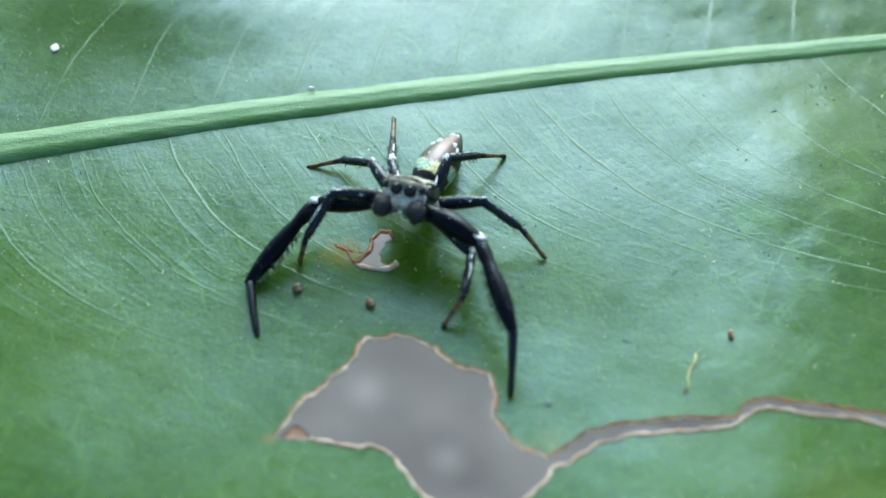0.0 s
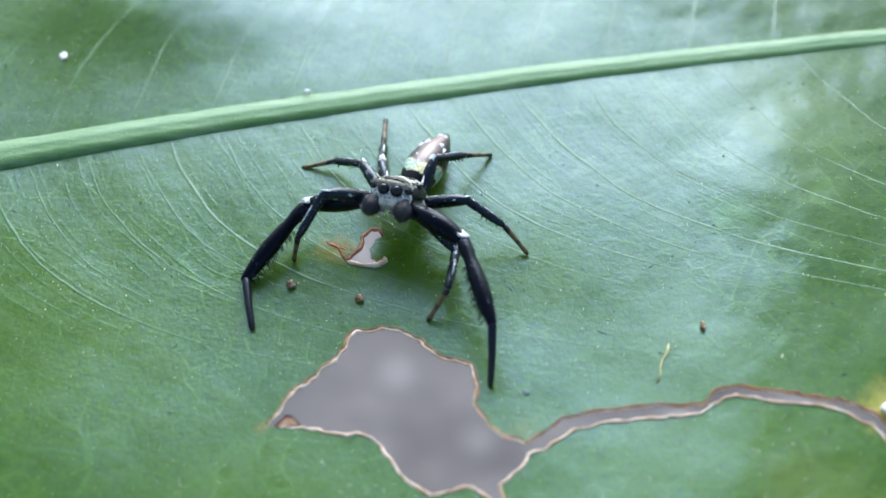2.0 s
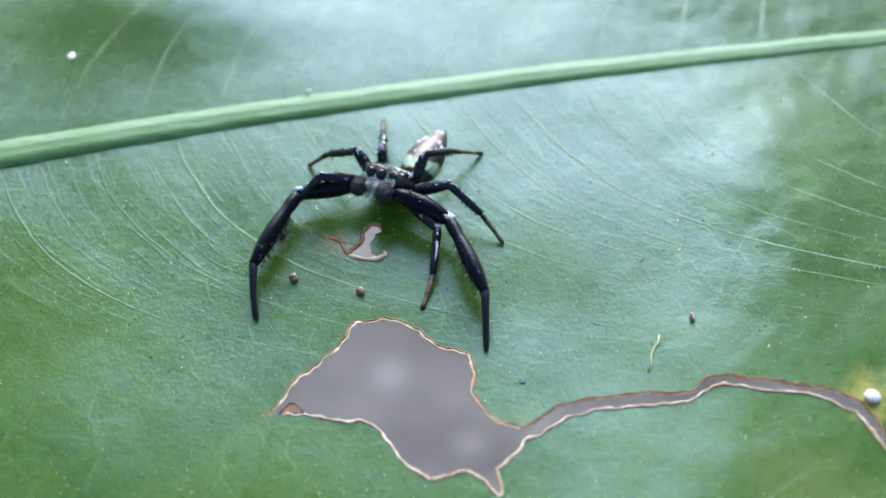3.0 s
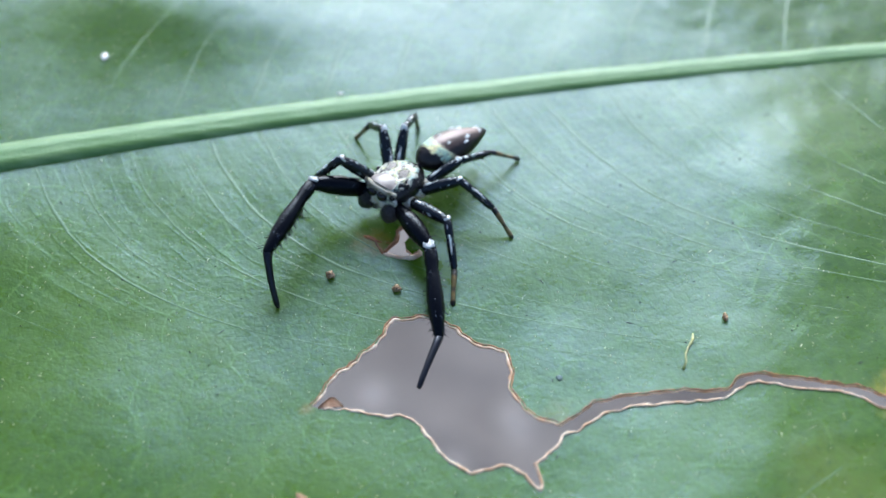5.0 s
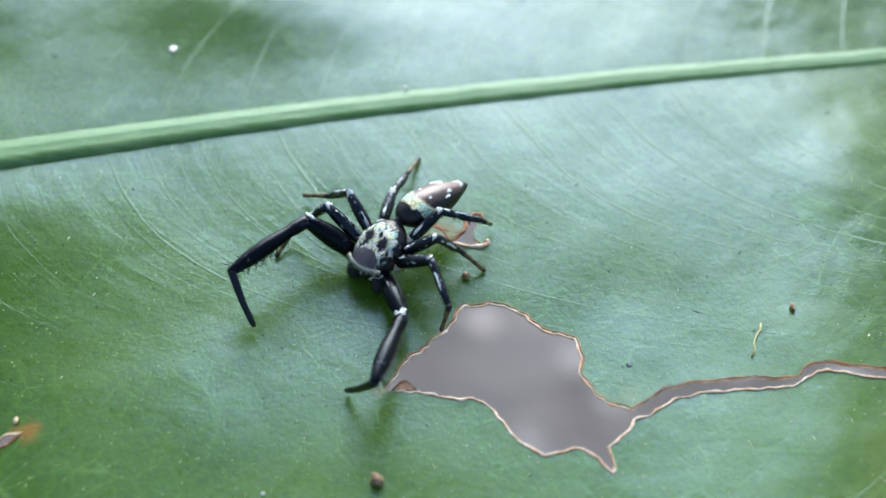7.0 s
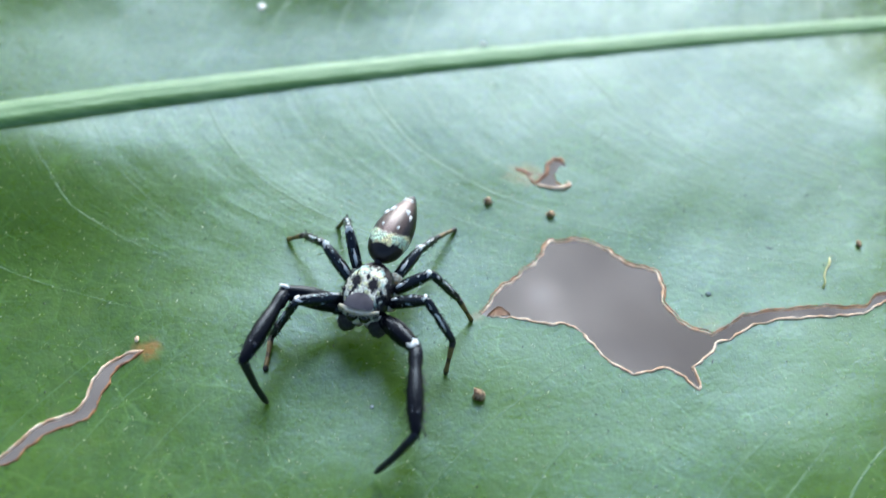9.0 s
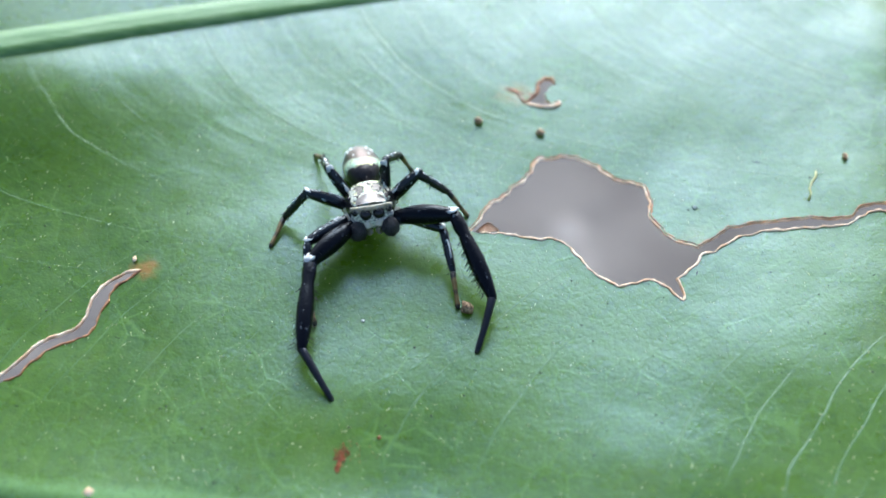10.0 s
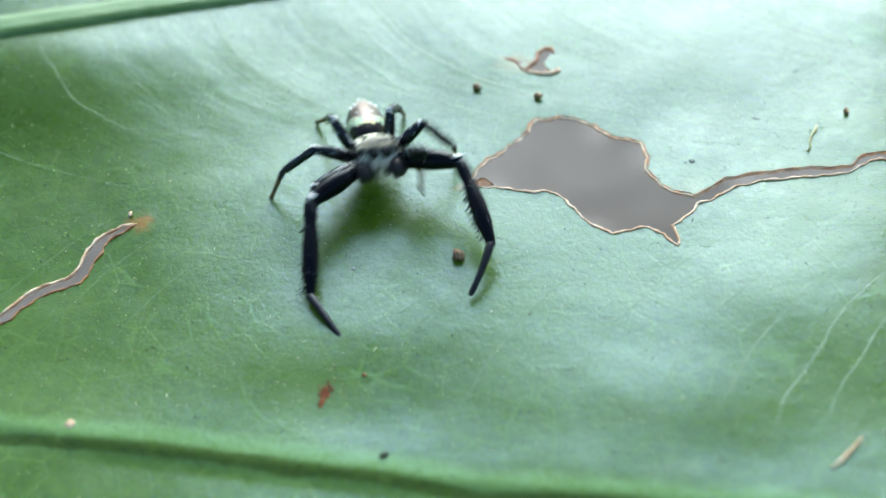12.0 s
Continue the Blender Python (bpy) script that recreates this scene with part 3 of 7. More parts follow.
    side_veins(siderib_y, 1, 0.40, 0.0012, ((-24, 0.07), (-21, 0.06), (-17.9, 0.08), (-14.8, 0.05), (-12, 0.08), (-9, 0.06), (-5.8, 0.10), (-1.9, 0.13), (2.0, 0.08),
                                            (5.6, 0.11), (8.2, 0.15), (10.6, 0.15), (12.4, 0.12), (15.2, 0.11), (18.2, 0.11)), 16.5, 4.0)
    side_veins(midrib_y, 1, 0.22, 0.0015, ((-27, 0.05), (-22, 0.06), (-17, 0.06), (-12.5, 0.07), (-8.6, 0.07), (-4.5, 0.11), (-0.5, 0.11), (3.2, 0.14), (7.4, 0.12),
                                           (11.8, 0.14), (16.0, 0.12), (20.5, 0.13), (25.0, 0.12)), 14.0)
    # dried edges of the tears: a cream roll on the cut, a browned line outside it
    def edge(name, line, r, material, up, out, label):
        line = frayed(line, 0.13, 0.11)
        pth, rr = [], []
        for i, (x, y) in enumerate(line):
            ax, ay = line[max(i - 1, 0)]
            bx, by = line[min(i + 1, len(line) - 1)]
            d = math.hypot(bx - ax, by - ay) or 1
            nx, ny = -(by - ay) / d, (bx - ax) / d
            x, y = x + nx * out, y + ny * out
            pth.append(on_leaf(x, y, up + 0.03 * noise.noise((x * 3, y * 3, 4))))
            rr.append(r * (0.85 + 0.6 * noise.noise((x * 1.7, y * 1.7, 2)) + 0.5 * noise.noise((x * 6, y * 6, 3))) * (0.4 if i in (0, len(line) - 1) else 1))
        part(name, tube(pth, rr, 8, flat=0.8), material, leaf, label)

    edge("cream_edge", HOLE_TOP, 0.075, M_CREAM, -0.03, -0.02, "dry cream torn edge")
    edge("brown_edge", HOLE_TOP, 0.045, M_BROWN, 0.0, 0.09, "browned torn edge")
    edge("cream_edge", HOLE_LOW, 0.085, M_CREAM, 0.0, 0.03, "dry cream torn edge")
    edge("brown_edge", [HOLE_TOP[-1]] + CRACK_TOP, 0.042, M_BROWN, 0.0, 0.05, "browned torn edge")
    edge("cream_edge", CRACK_LOW + HOLE_LOW[:2], 0.072, M_CREAM, 0.02, 0.04, "dry cream torn edge")
    edge("cream_edge", SLIT_TOP, 0.08, M_CREAM, 0.0, 0.0, "dry cream torn edge")
    edge("cream_edge", SLIT_LOW + SLIT_TOP[:1], 0.07, M_BROWN, 0.0, 0.0, "browned torn edge")
    edge("brown_edge", [(1.94, 9.72), (2.3, 9.45), (2.57, 9.29), (2.75, 8.9), (2.91, 8.49)], 0.09, M_BROWN, -0.02, 0.0, "browned gnawed edge")
    edge("cream_edge", NIBBLE[6:12], 0.13, M_CREAM, 0.02, 0.0, "dry cream gnawed edge")
    edge("brown_edge", NIBBLE[:7][::-1], 0.12, M_BROWN, 0.02, 0.0, "browned gnawed edge")
    # curled flap in the hole's narrow corner
    fl = bmesh.new()
    grid = []
    for i in range(7):
        row = []
        for j in range(7):
            u, w = i / 6, j / 6
            x, y = 0.12 + 1.10 * u, -0.14 + w * 0.50 * (1 - abs(2 * u - 1.05) ** 1.3) + 0.05 * noise.noise((u * 4, w * 4, 2))
            row.append(fl.verts.new(on_leaf(x, y, 0.03 + 0.10 * w * w + 0.04 * noise.noise((u * 5, w * 5, 7)))))
        grid.append(row)
    for i in range(6):
        for j in range(6):
            fl.faces.new((grid[i][j], grid[i + 1][j], grid[i + 1][j + 1], grid[i][j + 1]))
    bmesh.ops.solidify(fl, geom=fl.faces[:], thickness=0.05)
    part("curled_flap", fl, M_FLAP, leaf, "curled brown flap of dried leaf")
    edge("scab", [(1.95, 9.8), (2.35, 9.5), (2.8, 9.25), (3.3, 9.2)], 0.08, M_RUST, -0.03, 0.0, "rust-brown scab beside the gnawed spot")
    # stalk down to the earth
    stalk = [on_leaf(-69, midrib_y(-69), 0.0), (-80, -17, -12), (-92, -22, -60), (-98, -24, -200), (-100, -25, -402)]
    part("stalk", tube(stalk, [1.3, 1.5, 1.7, 2.0, 2.4], 14), M_RIB, leaf, "green leaf stalk")
    return leaf


leaf = build_leaf()


# ---- the earth far below ----
def build_ground():
    bm = bmesh.new()
    bmesh.ops.create_grid(bm, x_segments=60, y_segments=60, size=1.0)
    for v in bm.verts:
        v.co = Vector((v.co.x * 3000, v.co.y * 3000, -400 + 12 * noise.noise(v.co * 12)))
    far = [v for v in bm.verts if abs(v.co.x) > 2990 or abs(v.co.y) > 2990]
    for v in far:
        v.co = Vector((v.co.x * 400, v.co.y * 400, -400))
    return tagged(part("ground", bm, M_EARTH), "grey-brown bare earth with pale litter", "ground", kind="structure")


build_ground()


# ---- small things on the leaf ----
def lump(name, r, x, y, seed, material, label, category, sink=0.15, turn=0.0, rough=0.35, group=""):
    ob = part(name, crumb(r, seed, rough=rough), material)
    ob.matrix_world = mm(x, y, height(x, y) + r[2] * (1 - sink), 0, 0, turn)
    return tagged(ob, label, category, group)


lump("crumb", (0.20, 0.18, 0.18), 0.42, 7.15, 1, M_CRUMB, "dark brown crumb lying on the leaf", "crumb", rough=0.6, group="crumbs on the leaf")
lump("crumb", (0.20, 0.17, 0.17), 3.6, 6.25, 2, M_CRUMB, "tan brown crumb lying on the leaf", "crumb", rough=0.6, group="crumbs on the leaf")
lump("crumb", (0.34, 0.25, 0.23), -0.44, -4.7, 3, M_CRUMB, "dark knobbly dropping lying on the leaf", "crumb", rough=0.65, turn=-30, group="crumbs on the leaf")
lump("crumb", (0.12, 0.26, 0.12), 18.70, 3.9, 4, M_CRUMB, "small brown husk lying on the leaf", "crumb", group="crumbs on the leaf")
lump("crumb", (0.20, 0.10, 0.08), -3.28, -15.56, 5, M_SOOT, "tiny black grain on the leaf's side rib", "crumb", turn=25, group="crumbs on the leaf")
lump("crumb", (0.14, 0.17, 0.012), 10.83, 1.05, 6, M_SHADE, "tiny flat blue-black grain on the leaf", "crumb", group="crumbs on the leaf")
lump("white_drop", (0.36, 0.36, 0.16), 25.57, -1.0, 7, M_WHITE, "dried white drop on the leaf", "dropping", rough=0.15)
lump("white_drop", (0.22, 0.32, 0.05), -12.19, 21.9, 8, M_WHITE, "small dried white drop on the leaf", "dropping", rough=0.2)
lump("white_drop", (0.20, 0.12, 0.10), 0.64, 19.3, 9, M_WHITE, "tiny white speck on the leaf's midrib", "dropping", sink=-2.0)
lump("white_drop", (0.08, 0.08, 0.05), -5.22, -5.17, 10, M_WHITE, "tiny white speck on the leaf", "dropping")
lump("white_drop", (0.22, 0.22, 0.10), -16.27, -14.13, 11, M_CREAM, "pale round speck on the leaf's side rib", "dropping", sink=-4.0)
rust = bmesh.new()
rnd = random.Random(17)
for i in range(130):
    # grains in a crooked streak, thinner towards its foot, and a few strewn beside it
    u = rnd.random()
    x, y = -5.84 - 0.28 * u + rnd.gauss(0, 0.15 * (1.2 - u)), -11.85 - 1.0 * u + rnd.gauss(0, 0.10)
    if i > 112:
        x, y = -5.2 + rnd.gauss(0, 0.35), -12.1 + rnd.gauss(0, 0.4)
    r = rnd.uniform(0.025, 0.065) * (1 if i <= 112 else 0.55)
    crumb((r, r * rnd.uniform(0.7, 1.1), r * 0.8), i, on_leaf(x, y, r * 0.35), 0.6, rust, 1)
tagged(part("scab", rust, M_RUST, smooth=False), "rust-red crumbly scab of fine grains on the leaf", "scab")
lump("scab", (0.08, 0.09, 0.05), -4.36, -11.3, 13, M_RUST, "tiny rust-red scab on the leaf", "scab", rough=0.7)
lump("white_drop", (0.11, 0.2, 0.08), -16.13, -1.75, 14, M_CREAM, "pale frayed speck above the crack", "dropping")
arc = [on_leaf(13.95 + 1.50 * u, -17.10 + 1.45 * u ** 1.3, 0.03 + 0.10 * math.sin(math.pi * u)) for u in (0, 0.14, 0.28, 0.42, 0.57, 0.72, 0.86, 1.0)]
tagged(part("leaf_sliver", tube(arc, [0.04, 0.06, 0.07, 0.08, 0.07, 0.06, 0.045, 0.02], 8, flat=0.5), M_CREAM), "dry cream sliver curling off the leaf", "sliver")

fib = [on_leaf(17.1 - 0.74 * s + 0.08 * math.sin(9 * s), 3.1 - 1.9 * s, 0.05) for s in (0, 0.2, 0.4, 0.6, 0.8, 1.0)]
tagged(part("plant_fibre", tube(fib, [0.03, 0.07, 0.05, 0.05, 0.04, 0.06], 6), M_FIBRE), "short yellow plant fibre lying on the leaf", "fibre")


def dust(name, material, count, lo, hi, seed, label):
    """Specks strewn over the leaf, too many to count."""
    rnd, bm = random.Random(seed), bmesh.new()
    holes = [HOLE_TOP + CRACK_TOP + CRACK_LOW + HOLE_LOW, SLIT_TOP + SLIT_LOW, NIBBLE]
    verts, faces = [], []
    while len(faces) < count * 8:
        x, y = rnd.uniform(-28, 34), rnd.uniform(-21, 27)
        if noise.noise((x * 0.16, y * 0.16, seed)) < rnd.uniform(-0.9, 0.3) or any(inside(x, y, h) for h in holes):
            continue
        if abs(y - midrib_y(x)) < 1.2 or abs(y - siderib_y(x)) < 1.2:
            continue
        r, z, a = rnd.uniform(lo, hi), height(x, y), rnd.uniform(0, 6.3)
        e, s = r * rnd.uniform(0.5, 1.0), len(verts)
        if rnd.random() < 0.05:
            r, e = r * rnd.uniform(2.0, 4.5), r * 0.6
        for dx, dy, dz in ((r, 0, 0), (0, e, 0), (-r, 0, 0), (0, -e, 0), (0, 0, e * 0.8), (0, 0, -e)):
            verts.append((x + dx * math.cos(a) - dy * math.sin(a), y + dx * math.sin(a) + dy * math.cos(a), z + dz + 0.01))
        for i in range(4):
            faces += [(s + i, s + (i + 1) % 4, s + 4), (s + (i + 1) % 4, s + i, s + 5)]
    bm.free()
    me = bpy.data.meshes.new(name)
    me.from_pydata([tuple(c * MM for c in v) for v in verts], [], faces)
    me.materials.append(material)
    return tagged(new(name, me), label, "dust", kind="stuff")


dust("pale_dust", M_DUST, 5600, 0.018, 0.052, 3, "fine yellowish specks strewn over the leaf")
dust("dark_dust", M_SOOT, 900, 0.020, 0.065, 8, "fine dark specks strewn over the leaf")


# ---- the spider ----
LENGTHS = {'1': [3.2, 4.5, 2.7], '2': [2.85, 2.35, 1.7], '3': [2.53, 2.09, 1.63], '4': [2.35, 2.13, 2.04]}
ROOT_Y = {"1": 0.95, "2": 0.35, "3": -0.2, "4": -0.75}
limbs = {}


def hairs(bm, base, tip_len, r, lean):
    """One bristle as a thin three-sided spike."""
    b = Vector(base)
    d = Vector(lean).normalized()
    s = d.cross(Vector((0.3, 1, 0.2))).normalized() * r
    t = d.cross(s)
    vs = [bm.verts.new(b + s), bm.verts.new(b - 0.5 * s + 0.87 * t), bm.verts.new(b - 0.5 * s - 0.87 * t), bm.verts.new(b + d * tip_len)]
    for i in range(3):
        bm.faces.new((vs[i], vs[(i + 1) % 3], vs[3]))


def build_leg(spider, key):
    side, num = key
    lf, lt, ls = LENGTHS[num]
    rnd = random.Random(key)
    front = num == "1"
    if front:
        f = limb(lf, [(-0.06, 0.16), (-0.02, 0.25), (0.10, 0.30), (0.22, 0.37), (0.38, 0.46), (0.56, 0.49), (0.74, 0.44), (0.88, 0.36), (0.97, 0.31), (1.03, 0.24), (1.06, 0.12)], flat=1.05, bow=0.10)
        t = limb(lt, [(-0.05, 0.12), (-0.02, 0.27), (0.06, 0.33), (0.17, 0.34), (0.24, 0.29), (0.34, 0.33), (0.55, 0.40), (0.75, 0.38), (0.92, 0.28), (1.0, 0.215), (1.03, 0.15)], flat=1.0, bow=0.10)
        s = limb(ls, [(-0.04, 0.16), (0.0, 0.205), (0.15, 0.19), (0.5, 0.165), (0.62, 0.15), (0.85, 0.145), (0.96, 0.13), (1.01, 0.06)], bow=0.08)
        mats = (M_FRONT, M_FRONT, M_BLACK)
    else:
        k = {"2": 1.0, "3": 0.97, "4": 0.92}[num]
        f = limb(lf, [(-0.05, 0.10), (-0.01, 0.20 * k), (0.15, 0.26 * k), (0.45, 0.31 * k), (0.75, 0.29 * k), (0.93, 0.23 * k), (1.02, 0.17 * k), (1.06, 0.08)], flat=1.05, bow=0.08)
        t = limb(lt, [(-0.05, 0.08), (-0.02, 0.17 * k), (0.08, 0.22 * k), (0.25, 0.21 * k), (0.33, 0.18 * k), (0.5, 0.21 * k), (0.8, 0.19 * k), (0.95, 0.16 * k), (1.02, 0.08)])
        s = limb(ls, [(-0.04, 0.07), (0.0, 0.145 * k), (0.3, 0.13 * k), (0.55, 0.10 * k), (0.8, 0.105 * k), (0.95, 0.13 * k), (1.01, 0.06)])
        mats = (M_LEG, M_LEG, M_FOOT)
    femur = part("femur", f, mats[0], spider, "black femur with pale scales" if not front else "thick glossy blue-black femur")
    tibia = part("tibia", t, mats[1], spider)
    tarsus = part("tarsus", s, mats[2], spider, "ochre foot with dark tip" if not front else "")
    # white scales at the knee
    w = 0.25 if front else 0.17
    top = 0.30 if front else 0.19
    kb = crumb((w * 1.05, w * 1.40, w * 0.28), ord(side) * 3 + int(num), (0, lf * 0.97, top - 0.02), 0.6)
    part("knee_patch", kb, M_BAND, femur, "white scale patch on the knee")
    kb = crumb((w * 0.40, w * 0.9, w * 0.14), ord(side) + int(num), (0.03, lt * 0.12, top), 0.7)
    part("knee_patch", kb, M_BAND, tibia)
    if not front:
        kb = crumb((0.05, lt * 0.18, 0.03), ord(side) + 9, (0.03, lt * 0.52, 0.19), 0.8)
        part("scale_streak", kb, M_BAND, tibia, "streak of white scales")
    kb = crumb((0.08, lf * 0.15, 0.035), ord(side) + 19, (0.05, lf * 0.40, 0.56 if front else 0.36), 0.9)
    part("scale_streak", kb, M_BAND if not front else M_LEG, femur, "streak of white scales")
    # bristles
    bm = bmesh.new()
    for i in range(150 if front else 34):
        y = rnd.uniform(0.25, 0.97) * lt
        a = rnd.gauss(-math.pi / 2, 0.7) if front else rnd.uniform(0, 6.28)
        r = 0.33 if front else 0.17
        ln = rnd.uniform(0.22, 0.50) if front else rnd.uniform(0.10, 0.28)
        hairs(bm, (r * math.cos(a), y, r * math.sin(a)), ln, 0.022, (math.cos(a), 0.55, math.sin(a)))
    part("bristles", bm, M_HAIR, tibia, smooth=False)
    bm = bmesh.new()
    for i in range(24):
        y = rnd.uniform(0.3, 0.95) * lf
        a = rnd.uniform(-0.4, math.pi + 0.4)
        r = 0.40 if front else 0.24
        hairs(bm, (r * math.cos(a), y, r * math.sin(a)), rnd.uniform(0.14, 0.34), 0.013, (math.cos(a), 0.5, math.sin(a)))
    part("bristles", bm, M_HAIR, femur, smooth=False)
    part("claw_tuft", crumb((0.13, 0.11, 0.11) if front else (0.12, 0.12, 0.10), ord(side) + int(num), (0, ls * 0.985, 0), 0.3, subdiv=1), M_HAIR, tarsus)
    hip = limb(lf, [(0.02, 0.2), (0.07, 0.32 if front else 0.31), (0.13, 0.345 if front else 0.335), (0.19, 0.375 if front else 0.325), (0.25, 0.3 if front else 0.2)])
    part("hip_ring", hip, M_LEG if front else M_COXA, femur, "" if front else "ochre hip with white scales")
    # hip
    sx = 1 if side == "A" else -1
    y = ROOT_Y[num]
    bm = tube([(sx * 0.25, y * 0.72, -0.42), (sx * 0.55, y * 0.88, -0.42), (sx * 0.80, y, -0.45)], [0.26, 0.30, 0.26], 12)
    part("coxa", bm, M_BLACK if front else M_COXA, spider, "" if front else "ochre hip with white scales")
    limbs[key, "femur"], limbs[key, "tibia"], limbs[key, "tarsus"] = femur, tibia, tarsus


def build_spider():
    spider = new("jumping_spider")
    tagged(spider, "black jumping spider with pale iridescent scales, walking on the leaf", "spider")

    # the head and chest shield: square-fronted, flat above the eyes, sloping behind
    def shield(c):
        front = max(0.0, c.y)
        back = max(0.0, -c.y)
        wide = 1.0 + 0.22 * front * front - 0.06 * back * back
        tall = (1.05 - 0.45 * back ** 2) if c.z > 0 else 0.85
        return (wide, 0.92 + 0.10 * abs(c.x) * front, tall)

    cara = blob(1.22, 1.62, 0.86, (0, 0, 0), 40, 26, shape=shield)
    for v in cara.verts:
        if v.co.y > 1.12:
            v.co.y = 1.12 + (v.co.y - 1.12) * 0.45
        if v.co.z > 0.70:
            v.co.z = 0.70 + (v.co.z - 0.70) * 0.35
    carapace = part("carapace", cara, M_CARA, spider, "black shield with patches of silvery blue-green scales")

    # dark polished plate between the eyes
    plate = bmesh.new()
    for i in range(13):
        for j in range(9):
            u, w = -1 + i / 6, j / 8
            x, y = u * (0.60 + 0.16 * w) * (1 - 0.10 * (2 * w - 1) ** 4), 0.42 + 0.80 * w + 0.10 * u * u * (1 - 2 * w)
            plate.verts.new((x, y, 0.815 - 0.12 * u * u - 0.10 * max(0, w - 0.35) ** 2 - 0.02 * (1 - w)))
    plate.verts.ensure_lookup_table()
    for i in range(12):
        for j in range(8):
            a = i * 9 + j
            plate.faces.new([plate.verts[k] for k in (a, a + 9, a + 10, a + 1)])
    bmesh.ops.solidify(plate, geom=plate.faces[:], thickness=0.10)
    part("eye_plate", plate, M_PLATE, carapace, "smooth dark plate between the eyes")

    # pale stripe over the face
    xs = [-0.98 + 0.14 * k for k in range(15)]
    st = tube([(x, 1.30 - 0.26 * x * x, 0.55 - 0.10 * x * x) for x in xs], [0.120 - 0.06 * (abs(x) / 0.98) ** 3 for x in xs], 12, flat=1.1)
    rnd = random.Random(21)
    for i in range(260):
        x = rnd.uniform(-0.95, 0.95)
        hairs(st, (x, 1.36 - 0.26 * x * x, 0.55 - 0.10 * x * x + rnd.uniform(-0.12, 0.14)), rnd.uniform(0.10, 0.26), 0.022, (0.7 * x + rnd.gauss(0, 0.4), 1, rnd.gauss(-0.2, 0.6)))
    part("brow_stripe", st, M_STRIPE, carapace, "cream stripe of scales above the eyes")
    face = blob(1.02, 0.32, 0.66, (0, 1.12, -0.05), 28, 18)
    part("face", face, M_FACE, carapace, "face with white and black scales")
    for x, y, z, r, nm in ((0.31, 1.36, 0.24, 0.285, "front_eye"), (-0.31, 1.36, 0.24, 0.285, "front_eye"),
                           (0.80, 1.16, 0.30, 0.19, "side_eye"), (-0.80, 1.16, 0.30, 0.19, "side_eye"),
                           (0.98, 0.30, 0.52, 0.13, "rear_eye"), (-0.98, 0.30, 0.52, 0.13, "rear_eye")):
        part(nm, blob(r, r, r, (x, y, z), 18, 12), M_EYE, carapace, "round glossy black eye")

    for s in (1, -1):
        ch = tube([(s * 0.26, 1.18, -0.15), (s * 0.28, 1.30, -0.45), (s * 0.27, 1.30, -0.80), (s * 0.24, 1.24, -1.0)], [0.24, 0.27, 0.22, 0.10], 14)
        part("jaw", ch, M_STRIPE, spider, "jaw with pale scales")
        pp = tube([(s * 0.55, 0.95, -0.60), (s * 0.82, 1.15, -0.45), (s * 0.76, 1.45, -0.45)], [0.14, 0.17, 0.18], 12)
        palp = part("palp", pp, M_BLACK, spider, "black palp with a furry dark grey club")
        part("palp_club", crumb((0.43, 0.44, 0.50), 5 + s, (s * 0.78, 1.44, -0.60), 0.12, subdiv=3), M_FUZZ, palp, "furry dark grey club")
        bm, rnd = bmesh.new(), random.Random(30 + s)
        for i in range(200):
            d = Vector((rnd.gauss(0, 1), rnd.gauss(0.2, 1), rnd.gauss(0, 1))).normalized()
            hairs(bm, (s * 0.78 + d.x * 0.42, 1.44 + d.y * 0.43, -0.60 + d.z * 0.48), rnd.uniform(0.06, 0.16), 0.010, d)
        part("palp_hair", bm, M_HAIR, palp, smooth=False)
    part("chest_plate", blob(0.72, 1.15, 0.34, (0, 0.05, -0.42), 20, 12), M_BLACK, spider)
    part("waist", tube([(0, -1.15, -0.05), (0, -1.45, 0.0), (0, -1.75, 0.05)], [0.24, 0.18, 0.26], 12), M_BLACK, spider)
    # fringe of pale hairs round the shield
    bm, rnd = bmesh.new(), random.Random(11)
    for i in range(160):
        a = rnd.uniform(0, 6.28)
        x, y, z = 1.16 * math.sin(a), 1.42 * math.cos(a), rnd.uniform(-0.1, 0.5)
        hairs(bm, (x * 0.96, y * 0.96, z), rnd.uniform(0.10, 0.22), 0.008, (x, y, 0.5))
    part("bristles", bm, M_HAIR, carapace, smooth=False)

    # abdomen: drawn out to a point behind, origin at the waist, lying along -y
    prof = [(0.0, 0.20), (0.08, 0.42), (0.25, 0.66), (0.5, 0.86), (0.8, 0.98), (1.2, 1.07), (1.6, 1.09), (2.0, 1.05), (2.4, 0.95), (2.8, 0.81),
            (3.2, 0.62), (3.55, 0.43), (3.8, 0.28), (4.0, 0.15)]
    prof = [(y * 1.06, r * 0.89) for y, r in prof]
    ab = tube([(0, -y, 0.16 - 0.03 * y) for y, r in prof], [r for y, r in prof], 36, flat=0.86)
    abdomen = part("abdomen", ab, M_ABD, spider, "glossy brown abdomen with a green band and white spots")
    for s in (1, -1):
        for y, x, r in ((1.62, 0.36, 0.09), (2.52, 0.55, 0.14), (2.76, 0.32, 0.16), (3.72, 0.13, 0.14)):
            rr = next(r0 + (r1 - r0) * (y - y0) / (y1 - y0) for (y0, r0), (y1, r1) in zip(prof, prof[1:]) if y0 <= y <= y1)
            z = 0.14 - 0.03 * y + 0.86 * math.sqrt(max(0.01, rr * rr - x * x))
            sp = crumb((r * 1.1, r * 1.3, 0.032), y + s, (s * x, -y, z), 0.5, subdiv=2)
            part("white_spot", sp, M_BAND, abdomen, "white scale spot")
